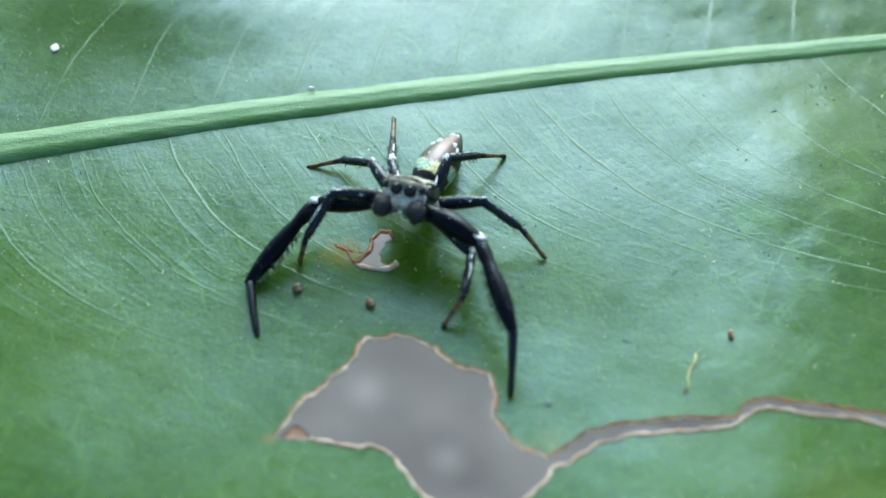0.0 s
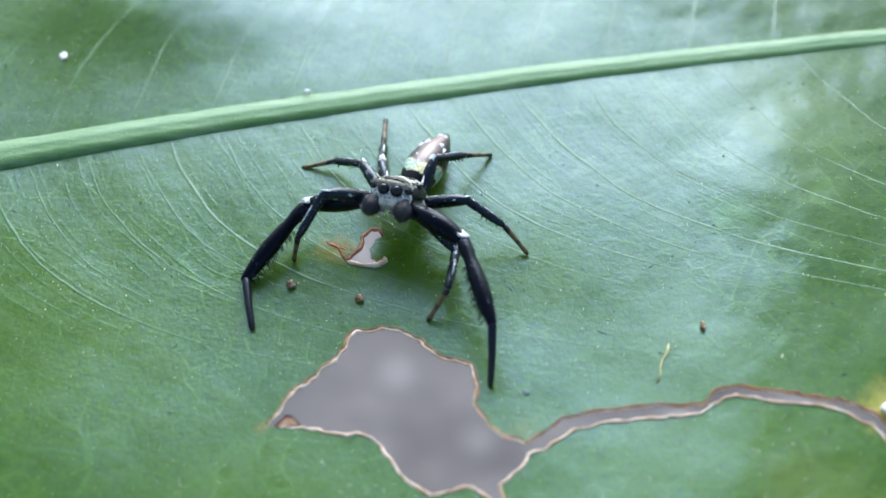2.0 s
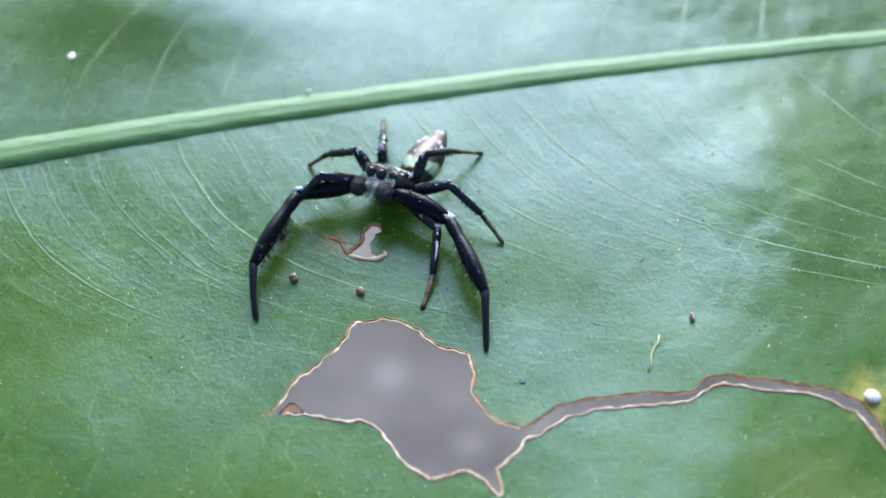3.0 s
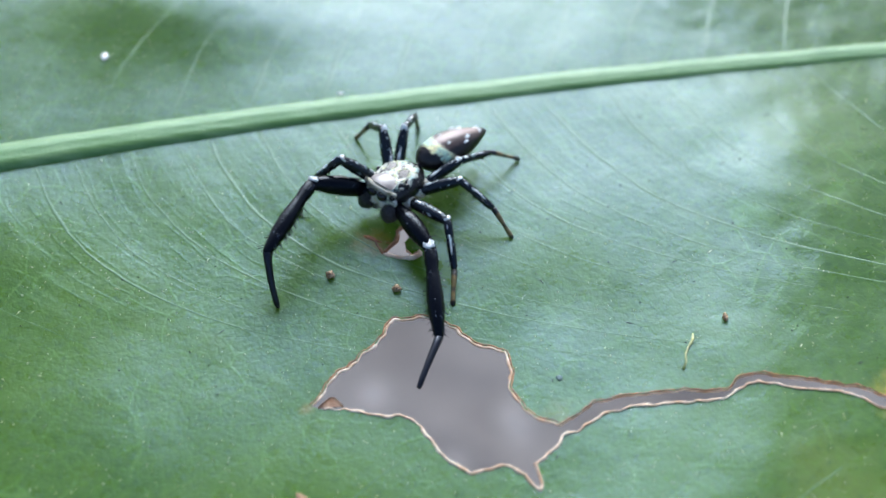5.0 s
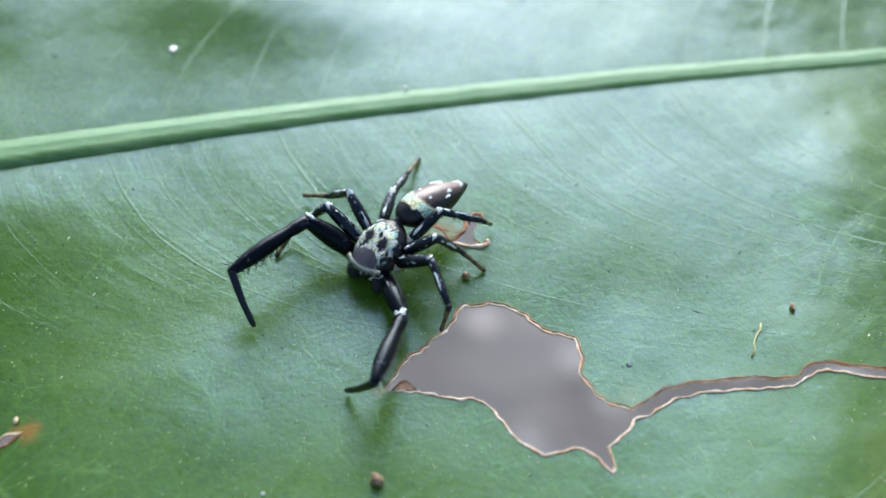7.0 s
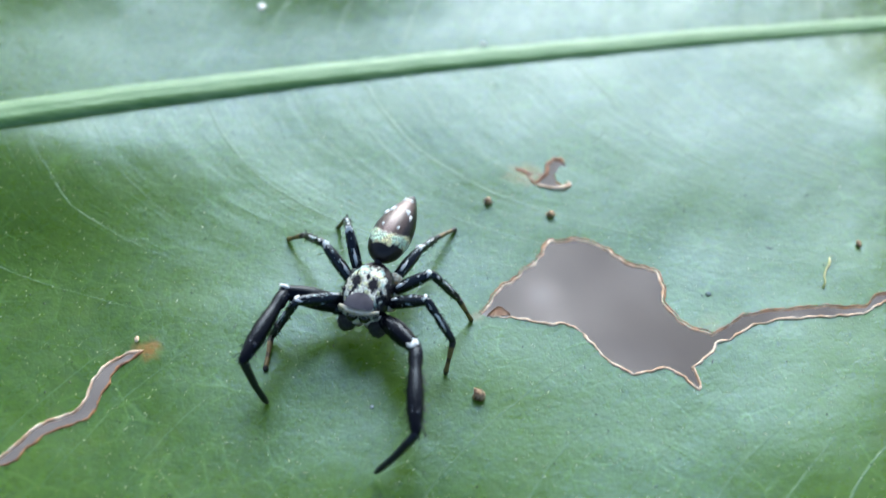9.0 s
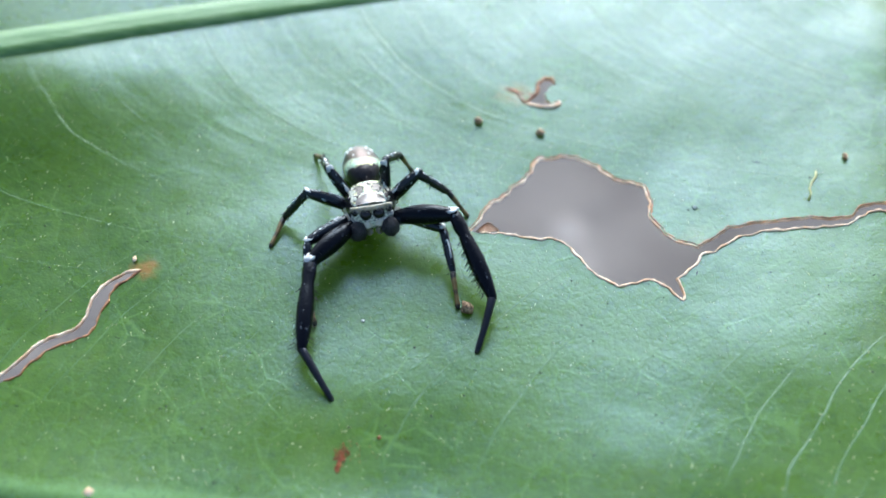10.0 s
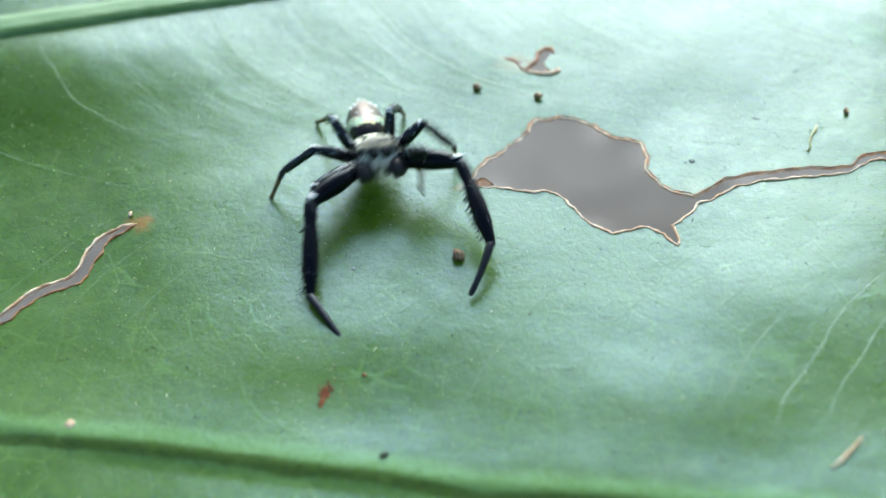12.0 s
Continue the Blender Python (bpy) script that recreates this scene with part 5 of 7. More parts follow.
    walk(limbs["A3", "femur"], [
        (0, mm(0.800, -0.200, -0.450, 32.0, 12.5, -115.6)),
        (2.8, mm(0.800, -0.200, -0.450, 32.0, 12.5, -115.6)),
        (2.9, mm(0.800, -0.200, -0.450, 55.9, -17.0, -94.7)),
        (3, mm(0.800, -0.200, -0.450, 74.0, -52.0, -83.7)),
        (3.2, mm(0.800, -0.200, -0.450, 74.0, -52.0, -83.7)),
        (3.7, mm(0.800, -0.200, -0.450, 79.3, -30.5, -91.0)),
        (4.2, mm(0.800, -0.200, -0.450, 80.3, -5.3, -95.5)),
        (4.8, mm(0.800, -0.200, -0.450, 70.2, 20.8, -103.7)),
        (5, mm(0.800, -0.200, -0.450, 45.5, 16.7, -112.2)),
        (5.9, mm(0.800, -0.200, -0.450, 45.5, 16.7, -112.2)),
        (6, mm(0.800, -0.200, -0.450, 29.3, 13.9, -119.5)),
        (6.1, mm(0.800, -0.200, -0.450, 29.3, 13.9, -119.5)),
        (6.25, mm(0.800, -0.200, -0.450, 33.5, 12.8, -114.9)),
        (6.4, mm(0.800, -0.200, -0.450, 33.0, 11.0, -112.7)),
        (6.5, mm(0.800, -0.200, -0.450, 32.1, 8.5, -109.7)),
        (6.9, mm(0.800, -0.200, -0.450, 32.4, 11.5, -113.8)),
        (7.3, mm(0.800, -0.200, -0.450, 24.2, 9.7, -117.0)),
        (7.8, mm(0.800, -0.200, -0.450, 20.9, 10.1, -121.2)),
        (8.3, mm(0.800, -0.200, -0.450, 13.2, 6.9, -123.4)),
        (8.4, mm(0.800, -0.200, -0.450, 36.3, 14.4, -115.1)),
        (8.5, mm(0.800, -0.200, -0.450, 47.6, 11.1, -106.4)),
        (8.6, mm(0.800, -0.200, -0.450, 19.3, 10.9, -124.8)),
        (9.05, mm(0.800, -0.200, -0.450, 19.3, 10.9, -124.8)),
        (9.2, mm(0.800, -0.200, -0.450, 24.8, 9.3, -115.8)),
        (9.3, mm(0.800, -0.200, -0.450, 24.8, 9.3, -115.8)),
        (9.4, mm(0.800, -0.200, -0.450, 35.8, 6.9, -105.9)),
        (9.55, mm(0.800, -0.200, -0.450, 35.8, 6.9, -105.9)),
        (9.7, mm(0.800, -0.200, -0.450, 32.2, -2.5, -92.4)),
        (9.95, mm(0.800, -0.200, -0.450, 32.2, -2.5, -92.4)),
        (10.3, mm(0.800, -0.200, -0.450, 30.9, 2.8, -101.1)),
        (11.9, mm(0.800, -0.200, -0.450, 30.9, 2.8, -101.1)),
        (12, mm(0.800, -0.200, -0.450, 26.8, -11.6, -74.8)),
    ])
    walk(limbs["A3", "tibia"], [
        (0, mm(2.586, -1.374, 0.841, -6.8, -2.5, -116.7)),
        (2.8, mm(2.586, -1.374, 0.841, -6.8, -2.5, -116.7)),
        (3, mm(1.265, 1.713, 0.994, -13.9, -1.0, -100.6)),
        (3.2, mm(1.265, 1.713, 0.994, -13.9, -1.0, -100.6)),
        (3.7, mm(1.289, 1.054, 1.692, -31.6, -16.2, -120.9)),
        (4.2, mm(1.244, -0.011, 2.033, -25.7, -14.7, -124.2)),
        (4.8, mm(1.428, -1.215, 1.755, -8.9, -6.1, -130.5)),
        (5, mm(2.242, -1.343, 1.270, -31.0, -6.6, -107.2)),
        (5.9, mm(2.242, -1.343, 1.270, -31.0, -6.6, -107.2)),
        (6, mm(2.587, -1.557, 0.763, -49.9, 8.6, -89.3)),
        (6.1, mm(2.587, -1.557, 0.763, -49.9, 8.6, -89.3)),
        (6.25, mm(2.584, -1.368, 0.912, -43.5, 5.4, -90.8)),
        (6.4, mm(2.655, -1.262, 0.904, -35.9, 7.9, -85.7)),
        (6.5, mm(2.810, -1.136, 0.918, -30.3, 9.0, -81.5)),
        (6.9, mm(2.646, -1.309, 0.878, -38.6, 10.0, -84.1)),
        (7.3, mm(2.776, -1.405, 0.572, -32.6, 10.6, -80.4)),
        (7.8, mm(2.740, -1.560, 0.437, -39.0, 12.1, -81.9)),
        (8.3, mm(2.810, -1.609, 0.123, -32.7, 12.3, -78.1)),
        (8.4, mm(2.489, -1.401, 1.001, -42.0, 4.9, -91.1)),
        (8.5, mm(2.318, -1.017, 1.362, -42.9, -4.4, -101.1)),
        (8.6, mm(2.738, -1.744, 0.398, -33.2, -7.8, -108.1)),
        (9.05, mm(2.738, -1.744, 0.398, -33.2, -7.8, -108.1)),
        (9.2, mm(2.797, -1.356, 0.599, -42.2, -3.7, -100.5)),
        (9.3, mm(2.797, -1.356, 0.599, -42.2, -3.7, -100.5)),
        (9.4, mm(2.729, -0.933, 1.024, -59.9, 16.9, -86.9)),
        (9.55, mm(2.729, -0.933, 1.024, -59.9, 16.9, -86.9)),
        (9.7, mm(2.904, -0.230, 0.873, -48.4, -7.2, -102.8)),
        (9.95, mm(2.904, -0.230, 0.873, -48.4, -7.2, -102.8)),
        (10.3, mm(2.895, -0.673, 0.835, -50.5, 4.2, -93.0)),
        (11.9, mm(2.895, -0.673, 0.835, -50.5, 4.2, -93.0)),
        (12, mm(2.928, 0.617, 0.673, -31.6, -10.0, -112.3)),
    ])
    walk(limbs["A3", "tarsus"], [
        (0, mm(4.410, -2.301, 0.597, -22.4, 4.1, -86.6)),
        (2.8, mm(4.410, -2.301, 0.597, -22.4, 4.1, -86.6)),
        (3, mm(3.314, 1.318, 0.478, -28.7, -5.9, -107.0)),
        (3.2, mm(3.314, 1.318, 0.478, -28.7, -5.9, -107.0)),
        (3.7, mm(2.660, -0.123, 0.642, 5.7, -1.2, -85.1)),
        (4.2, mm(2.673, -1.260, 1.158, -15.0, -2.3, -105.0)),
        (4.8, mm(2.975, -2.582, 1.434, -36.5, -12.2, -112.3)),
        (5, mm(3.915, -1.991, 0.201, -53.1, 9.0, -89.8)),
        (5.9, mm(3.915, -1.991, 0.201, -53.1, 9.0, -89.8)),
        (6, mm(3.929, -1.302, -0.819, -13.1, 26.2, -34.2)),
        (6.1, mm(3.929, -1.302, -0.819, -13.1, 26.2, -34.2)),
        (6.25, mm(4.101, -1.253, -0.521, -13.6, 16.9, -46.2)),
        (6.4, mm(4.330, -0.966, -0.310, -27.4, 22.2, -60.3)),
        (6.5, mm(4.559, -0.708, -0.118, -32.8, 17.1, -71.9)),
        (6.9, mm(4.247, -0.917, -0.407, -8.2, 4.1, -70.0)),
        (7.3, mm(4.477, -0.906, -0.535, -25.1, 16.5, -65.2)),
        (7.8, mm(4.310, -1.058, -0.847, -1.9, 1.3, -62.2)),
        (8.3, mm(4.477, -1.010, -0.980, -22.6, 17.5, -60.5)),
        (8.4, mm(4.043, -1.311, -0.393, -45.8, 14.0, -83.2)),
        (8.5, mm(3.806, -1.420, -0.061, -60.9, -5.5, -99.5)),
        (8.6, mm(4.368, -2.440, -0.746, -41.6, 2.2, -94.0)),
        (9.05, mm(4.368, -2.440, -0.746, -41.6, 2.2, -94.0)),
        (9.2, mm(4.303, -1.727, -0.803, -44.0, 13.1, -83.2)),
        (9.3, mm(4.303, -1.727, -0.803, -44.0, 13.1, -83.2)),
        (9.4, mm(3.745, -0.352, -0.704, -75.3, -22.6, -102.2)),
        (9.55, mm(3.745, -0.352, -0.704, -75.3, -22.6, -102.2)),
        (9.63333, mm(3.987, -0.541, -0.698, -59.4, 10.5, -83.4)),
        (9.7, mm(4.228, -0.731, -0.692, -28.6, 33.9, -50.8)),
        (9.95, mm(4.228, -0.731, -0.692, -28.6, 33.9, -50.8)),
        (10.3, mm(4.229, -0.627, -0.776, -15.7, 43.2, -28.7)),
        (11.9, mm(4.229, -0.627, -0.776, -15.7, 43.2, -28.7)),
        (11.9333, mm(4.361, -0.428, -0.587, -50.6, 21.1, -75.8)),
        (12, mm(4.494, -0.229, -0.398, -60.9, -14.0, -104.1)),
    ])
    walk(limbs["A4", "femur"], [
        (0, mm(0.800, -0.750, -0.450, 41.6, -6.4, -146.2)),
        (2.8, mm(0.800, -0.750, -0.450, 41.6, -6.4, -146.2)),
        (2.9, mm(0.800, -0.750, -0.450, 79.6, -11.6, -151.9)),
        (3, mm(0.800, -0.750, -0.450, 118.3, -12.1, -159.8)),
        (3.2, mm(0.800, -0.750, -0.450, 118.3, -12.1, -159.8)),
        (3.7, mm(0.800, -0.750, -0.450, 109.4, -5.5, -155.3)),
        (4.2, mm(0.800, -0.750, -0.450, 94.1, -1.9, -153.5)),
        (4.8, mm(0.800, -0.750, -0.450, 63.2, 10.4, -158.5)),
        (5, mm(0.800, -0.750, -0.450, 51.7, 1.0, -154.2)),
        (5.9, mm(0.800, -0.750, -0.450, 51.7, 1.0, -154.2)),
        (6, mm(0.800, -0.750, -0.450, -16.8, -4.0, -166.3)),
        (6.1, mm(0.800, -0.750, -0.450, -16.8, -4.0, -166.3)),
        (6.25, mm(0.800, -0.750, -0.450, -21.6, -2.2, -159.0)),
        (6.4, mm(0.800, -0.750, -0.450, -21.3, -0.5, -154.7)),
        (6.5, mm(0.800, -0.750, -0.450, -13.3, 1.2, -148.1)),
        (6.9, mm(0.800, -0.750, -0.450, -18.0, 0.6, -151.4)),
        (7.3, mm(0.800, -0.750, -0.450, -2.9, -0.0, -154.2)),
        (7.8, mm(0.800, -0.750, -0.450, 0.4, 0.0, -157.4)),
        (8.3, mm(0.800, -0.750, -0.450, 6.1, 0.8, -160.7)),
        (8.4, mm(0.800, -0.750, -0.450, 18.3, 3.2, -163.0)),
        (8.5, mm(0.800, -0.750, -0.450, 15.9, 3.8, -166.5)),
        (8.6, mm(0.800, -0.750, -0.450, 28.9, 0.5, -154.2)),
        (9.05, mm(0.800, -0.750, -0.450, 28.9, 0.5, -154.2)),
        (9.2, mm(0.800, -0.750, -0.450, 21.7, -4.5, -142.1)),
        (9.3, mm(0.800, -0.750, -0.450, 21.7, -4.5, -142.1)),
        (9.4, mm(0.800, -0.750, -0.450, 15.9, 2.7, -162.9)),
        (9.55, mm(0.800, -0.750, -0.450, 15.9, 2.7, -162.9)),
        (9.7, mm(0.800, -0.750, -0.450, 75.8, -19.6, -148.5)),
        (9.95, mm(0.800, -0.750, -0.450, 75.8, -19.6, -148.5)),
        (10.3, mm(0.800, -0.750, -0.450, 55.7, -8.4, -147.6)),
        (11.9, mm(0.800, -0.750, -0.450, 55.7, -8.4, -147.6)),
        (12, mm(0.800, -0.750, -0.450, 77.5, -20.8, -148.8)),
    ])
    walk(limbs["A4", "tibia"], [
        (0, mm(1.907, -2.096, 1.080, 20.7, 1.9, -158.2)),
        (2.8, mm(1.907, -2.096, 1.080, 20.7, 1.9, -158.2)),
        (3, mm(0.822, 0.404, 1.501, 21.6, -5.3, -140.1)),
        (3.2, mm(0.822, 0.404, 1.501, 21.6, -5.3, -140.1)),
        (3.7, mm(0.668, 0.048, 1.756, 7.0, 0.0, -153.5)),
        (4.2, mm(0.796, -0.565, 1.892, -9.7, -4.0, -175.4)),
        (4.8, mm(0.835, -1.836, 1.544, -0.4, -0.1, -172.0)),
        (5, mm(1.401, -2.068, 1.382, -23.4, 1.3, -150.4)),
        (5.9, mm(1.401, -2.068, 1.382, -23.4, 1.3, -150.4)),
        (6, mm(1.297, -2.984, -1.139, -49.7, -17.5, -167.6)),
        (6.1, mm(1.297, -2.984, -1.139, -49.7, -17.5, -167.6)),
        (6.25, mm(1.552, -2.803, -1.314, -44.1, -7.2, -160.6)),
        (6.4, mm(1.728, -2.734, -1.304, -41.1, -3.7, -157.5)),
        (6.5, mm(2.126, -2.858, -1.038, -44.9, -1.2, -154.6)),
        (6.9, mm(1.878, -2.709, -1.178, -39.6, 0.9, -152.3)),
        (7.3, mm(1.822, -2.863, -0.568, -48.1, 0.9, -152.6)),
        (7.8, mm(1.705, -2.919, -0.433, -46.9, 2.2, -151.3)),
        (8.3, mm(1.572, -2.967, -0.201, -48.7, 3.6, -150.2)),
        (8.4, mm(1.414, -2.896, 0.286, -50.4, -5.9, -158.2)),
        (8.5, mm(1.284, -2.947, 0.190, -29.3, -10.5, -171.3)),
        (8.6, mm(1.687, -2.610, 0.687, -46.8, 6.5, -147.2)),
        (9.05, mm(1.687, -2.610, 0.687, -46.8, 6.5, -147.2)),
        (9.2, mm(2.198, -2.433, 0.419, -42.4, 11.2, -141.3)),
        (9.3, mm(2.198, -2.433, 0.419, -42.4, 11.2, -141.3)),
        (9.4, mm(1.438, -2.923, 0.193, -45.6, -10.0, -162.9)),
        (9.55, mm(1.438, -2.923, 0.193, -45.6, -10.0, -162.9)),
        (9.7, mm(1.740, -0.840, 1.669, -17.7, -6.9, -174.0)),
        (9.95, mm(1.740, -0.840, 1.669, -17.7, -6.9, -174.0)),
        (10.3, mm(1.748, -1.713, 1.467, -28.3, -3.2, -159.2)),
        (11.9, mm(1.748, -1.713, 1.467, -28.3, -3.2, -159.2)),
        (12, mm(1.724, -0.762, 1.612, -10.0, -5.0, -179.7)),
    ])
    walk(limbs["A4", "tarsus"], [
        (0, mm(2.615, -3.935, 1.826, 29.5, 1.6, -156.2)),
        (2.8, mm(2.615, -3.935, 1.826, 29.5, 1.6, -156.2)),
        (3, mm(2.170, -1.091, 2.293, 18.2, -4.4, -140.3)),
        (3.2, mm(2.170, -1.091, 2.293, 18.2, -4.4, -140.3)),
        (3.7, mm(1.612, -1.843, 2.016, 6.2, -1.1, -143.2)),
        (4.2, mm(0.941, -2.659, 1.535, 9.8, -1.5, -144.6)),
        (4.8, mm(1.130, -3.947, 1.528, -35.4, -4.1, -159.0)),
        (5, mm(2.384, -3.758, 0.535, -60.1, 6.3, -149.7)),
        (5.9, mm(2.384, -3.758, 0.535, -60.1, 6.3, -149.7)),
        (6, mm(1.113, -4.455, -2.710, -57.1, -7.6, -158.2)),
        (6.1, mm(1.113, -4.455, -2.710, -57.1, -7.6, -158.2)),
        (6.25, mm(1.884, -4.306, -2.786, -54.9, -4.3, -156.3)),
        (6.4, mm(2.259, -4.253, -2.701, -48.4, -2.9, -155.9)),
        (6.5, mm(2.782, -4.318, -2.631, -57.9, 2.0, -152.1)),
        (6.9, mm(2.659, -4.152, -2.537, -48.0, 2.3, -151.3)),
        (7.3, mm(2.499, -4.115, -2.152, -32.5, 2.2, -149.9)),
        (7.8, mm(2.456, -4.166, -1.988, -43.1, 6.0, -146.9)),
        (8.3, mm(2.359, -4.137, -1.799, -40.8, 7.4, -144.8)),
        (8.4, mm(1.764, -4.218, -1.347, -24.2, -2.9, -159.7)),
        (8.5, mm(1.375, -4.808, -0.834, -39.2, -15.1, -171.0)),
        (8.6, mm(2.625, -3.740, -0.856, -68.8, 21.6, -145.2)),
        (9.05, mm(2.625, -3.740, -0.856, -68.8, 21.6, -145.2)),
        (9.2, mm(3.400, -3.486, -0.990, -52.9, 18.0, -140.1)),
        (9.3, mm(3.400, -3.486, -0.990, -52.9, 18.0, -140.1)),
        (9.4, mm(1.623, -4.425, -1.308, -56.3, -9.1, -159.4)),
        (9.55, mm(1.623, -4.425, -1.308, -56.3, -9.1, -159.4)),
        (9.7, mm(1.876, -2.881, 1.023, -24.5, -6.0, -166.1)),
        (9.95, mm(1.876, -2.881, 1.023, -24.5, -6.0, -166.1)),
        (10.3, mm(2.361, -3.487, 0.457, -41.8, -1.8, -155.4)),
        (11.9, mm(2.361, -3.487, 0.457, -41.8, -1.8, -155.4)),
        (12, mm(1.704, -2.882, 1.238, -15.6, -4.5, -168.9)),
    ])
    walk(limbs["B1", "femur"], [
        (0, mm(-0.800, 0.950, -0.450, -15.2, 12.8, 74.0)),
        (2.8, mm(-0.800, 0.950, -0.450, -15.2, 12.8, 74.0)),
        (3, mm(-0.800, 0.950, -0.450, -11.8, 34.0, 104.5)),
        (3.2, mm(-0.800, 0.950, -0.450, -11.8, 34.0, 104.5)),
        (3.7, mm(-0.800, 0.950, -0.450, -8.5, 15.5, 95.8)),
        (4.2, mm(-0.800, 0.950, -0.450, -4.6, 5.2, 83.0)),
        (4.8, mm(-0.800, 0.950, -0.450, -11.4, 5.5, 60.2)),
        (5, mm(-0.800, 0.950, -0.450, -3.3, 2.6, 73.7)),
        (5.9, mm(-0.800, 0.950, -0.450, -3.3, 2.6, 73.7)),
        (6, mm(-0.800, 0.950, -0.450, 17.8, -9.2, 61.6)),
        (6.1, mm(-0.800, 0.950, -0.450, 17.8, -9.2, 61.6)),
        (6.25, mm(-0.800, 0.950, -0.450, 21.2, -9.1, 57.1)),
        (6.4, mm(-0.800, 0.950, -0.450, 23.4, -8.9, 54.7)),
        (6.5, mm(-0.800, 0.950, -0.450, 23.8, -9.0, 54.4)),
        (6.9, mm(-0.800, 0.950, -0.450, 23.1, -10.5, 58.2)),
        (7.3, mm(-0.800, 0.950, -0.450, 22.1, -12.2, 62.5)),
        (7.8, mm(-0.800, 0.950, -0.450, 20.9, -14.4, 68.2)),
        (8.3, mm(-0.800, 0.950, -0.450, 20.0, -15.2, 70.9)),
        (8.4, mm(-0.800, 0.950, -0.450, 24.4, -14.3, 63.7)),
        (8.5, mm(-0.800, 0.950, -0.450, 26.8, -8.4, 51.2)),
        (8.6, mm(-0.800, 0.950, -0.450, 24.8, -9.3, 54.4)),
        (9.05, mm(-0.800, 0.950, -0.450, 24.8, -9.3, 54.4)),
        (9.2, mm(-0.800, 0.950, -0.450, 30.5, -23.3, 68.9)),
        (9.3, mm(-0.800, 0.950, -0.450, 30.5, -23.3, 68.9)),
        (9.4, mm(-0.800, 0.950, -0.450, 26.9, -8.4, 51.1)),
        (9.55, mm(-0.800, 0.950, -0.450, 26.9, -8.4, 51.1)),
        (9.7, mm(-0.800, 0.950, -0.450, 6.0, -4.1, 69.4)),
        (9.95, mm(-0.800, 0.950, -0.450, 6.0, -4.1, 69.4)),
        (10.3, mm(-0.800, 0.950, -0.450, 17.1, -11.1, 67.0)),
        (11.9, mm(-0.800, 0.950, -0.450, 17.1, -11.1, 67.0)),
        (12, mm(-0.800, 0.950, -0.450, 0.5, -0.2, 56.8)),
    ])
    walk(limbs["B1", "tibia"], [
        (0, mm(-3.831, 1.623, -1.272, -40.7, 6.7, 42.7)),
        (2.8, mm(-3.831, 1.623, -1.272, -40.7, 6.7, 42.7)),
        (3, mm(-3.748, -0.191, -0.994, -39.8, 21.8, 59.1)),
        (3.2, mm(-3.748, -0.191, -0.994, -39.8, 21.8, 59.1)),
        (3.7, mm(-3.935, 0.503, -0.904, -39.7, 12.2, 49.3)),
        (4.2, mm(-3.968, 1.313, -0.707, -39.4, 6.7, 43.1)),
        (4.8, mm(-3.560, 2.460, -1.082, -35.4, 1.4, 37.0)),
        (5, mm(-3.890, 1.846, -0.635, -18.3, 3.8, 46.4)),
        (5.9, mm(-3.890, 1.846, -0.635, -18.3, 3.8, 46.4)),
        (6, mm(-3.594, 2.281, 0.527, 25.3, 3.3, 27.9)),
        (6.1, mm(-3.594, 2.281, 0.527, 25.3, 3.3, 27.9)),
        (6.25, mm(-3.403, 2.418, 0.694, 32.6, 1.3, 32.9)),
        (6.4, mm(-3.309, 2.488, 0.807, 36.3, -1.1, 36.5)),
        (6.5, mm(-3.422, 2.564, 0.887, 39.1, 2.9, 31.5)),
        (6.9, mm(-3.422, 2.307, 0.785, 34.5, 2.0, 32.0)),
        (7.3, mm(-3.546, 2.095, 0.728, 31.4, 0.9, 33.5)),
        (7.8, mm(-3.682, 1.798, 0.653, 22.9, 2.6, 28.9)),
        (8.3, mm(-3.717, 1.660, 0.599, 23.7, -0.5, 36.1)),
        (8.4, mm(-3.557, 1.951, 0.829, 9.7, 3.6, 14.8)),
        (8.5, mm(-3.150, 2.571, 0.971, -2.5, -1.8, -0.1)),
        (8.6, mm(-3.305, 2.477, 0.883, 15.6, 3.9, 21.4)),
        (9.05, mm(-3.305, 2.477, 0.883, 15.6, 3.9, 21.4)),
        (9.2, mm(-3.609, 1.343, 1.044, 0.3, -0.0, 35.8)),
        (9.3, mm(-3.609, 1.343, 1.044, 0.3, -0.0, 35.8)),
        (9.4, mm(-3.155, 2.579, 0.980, 6.7, 4.0, 4.7)),
        (9.55, mm(-3.155, 2.579, 0.980, 6.7, 4.0, 4.7)),
        (9.7, mm(-3.791, 2.049, -0.114, -32.4, -10.0, 19.6)),
        (9.95, mm(-3.791, 2.049, -0.114, -32.4, -10.0, 19.6)),
        (10.3, mm(-3.690, 1.980, 0.472, -11.0, -1.0, 30.0)),
        (11.9, mm(-3.690, 1.980, 0.472, -11.0, -1.0, 30.0)),
        (12, mm(-3.504, 2.718, -0.422, -44.3, -15.0, 20.1)),
    ])
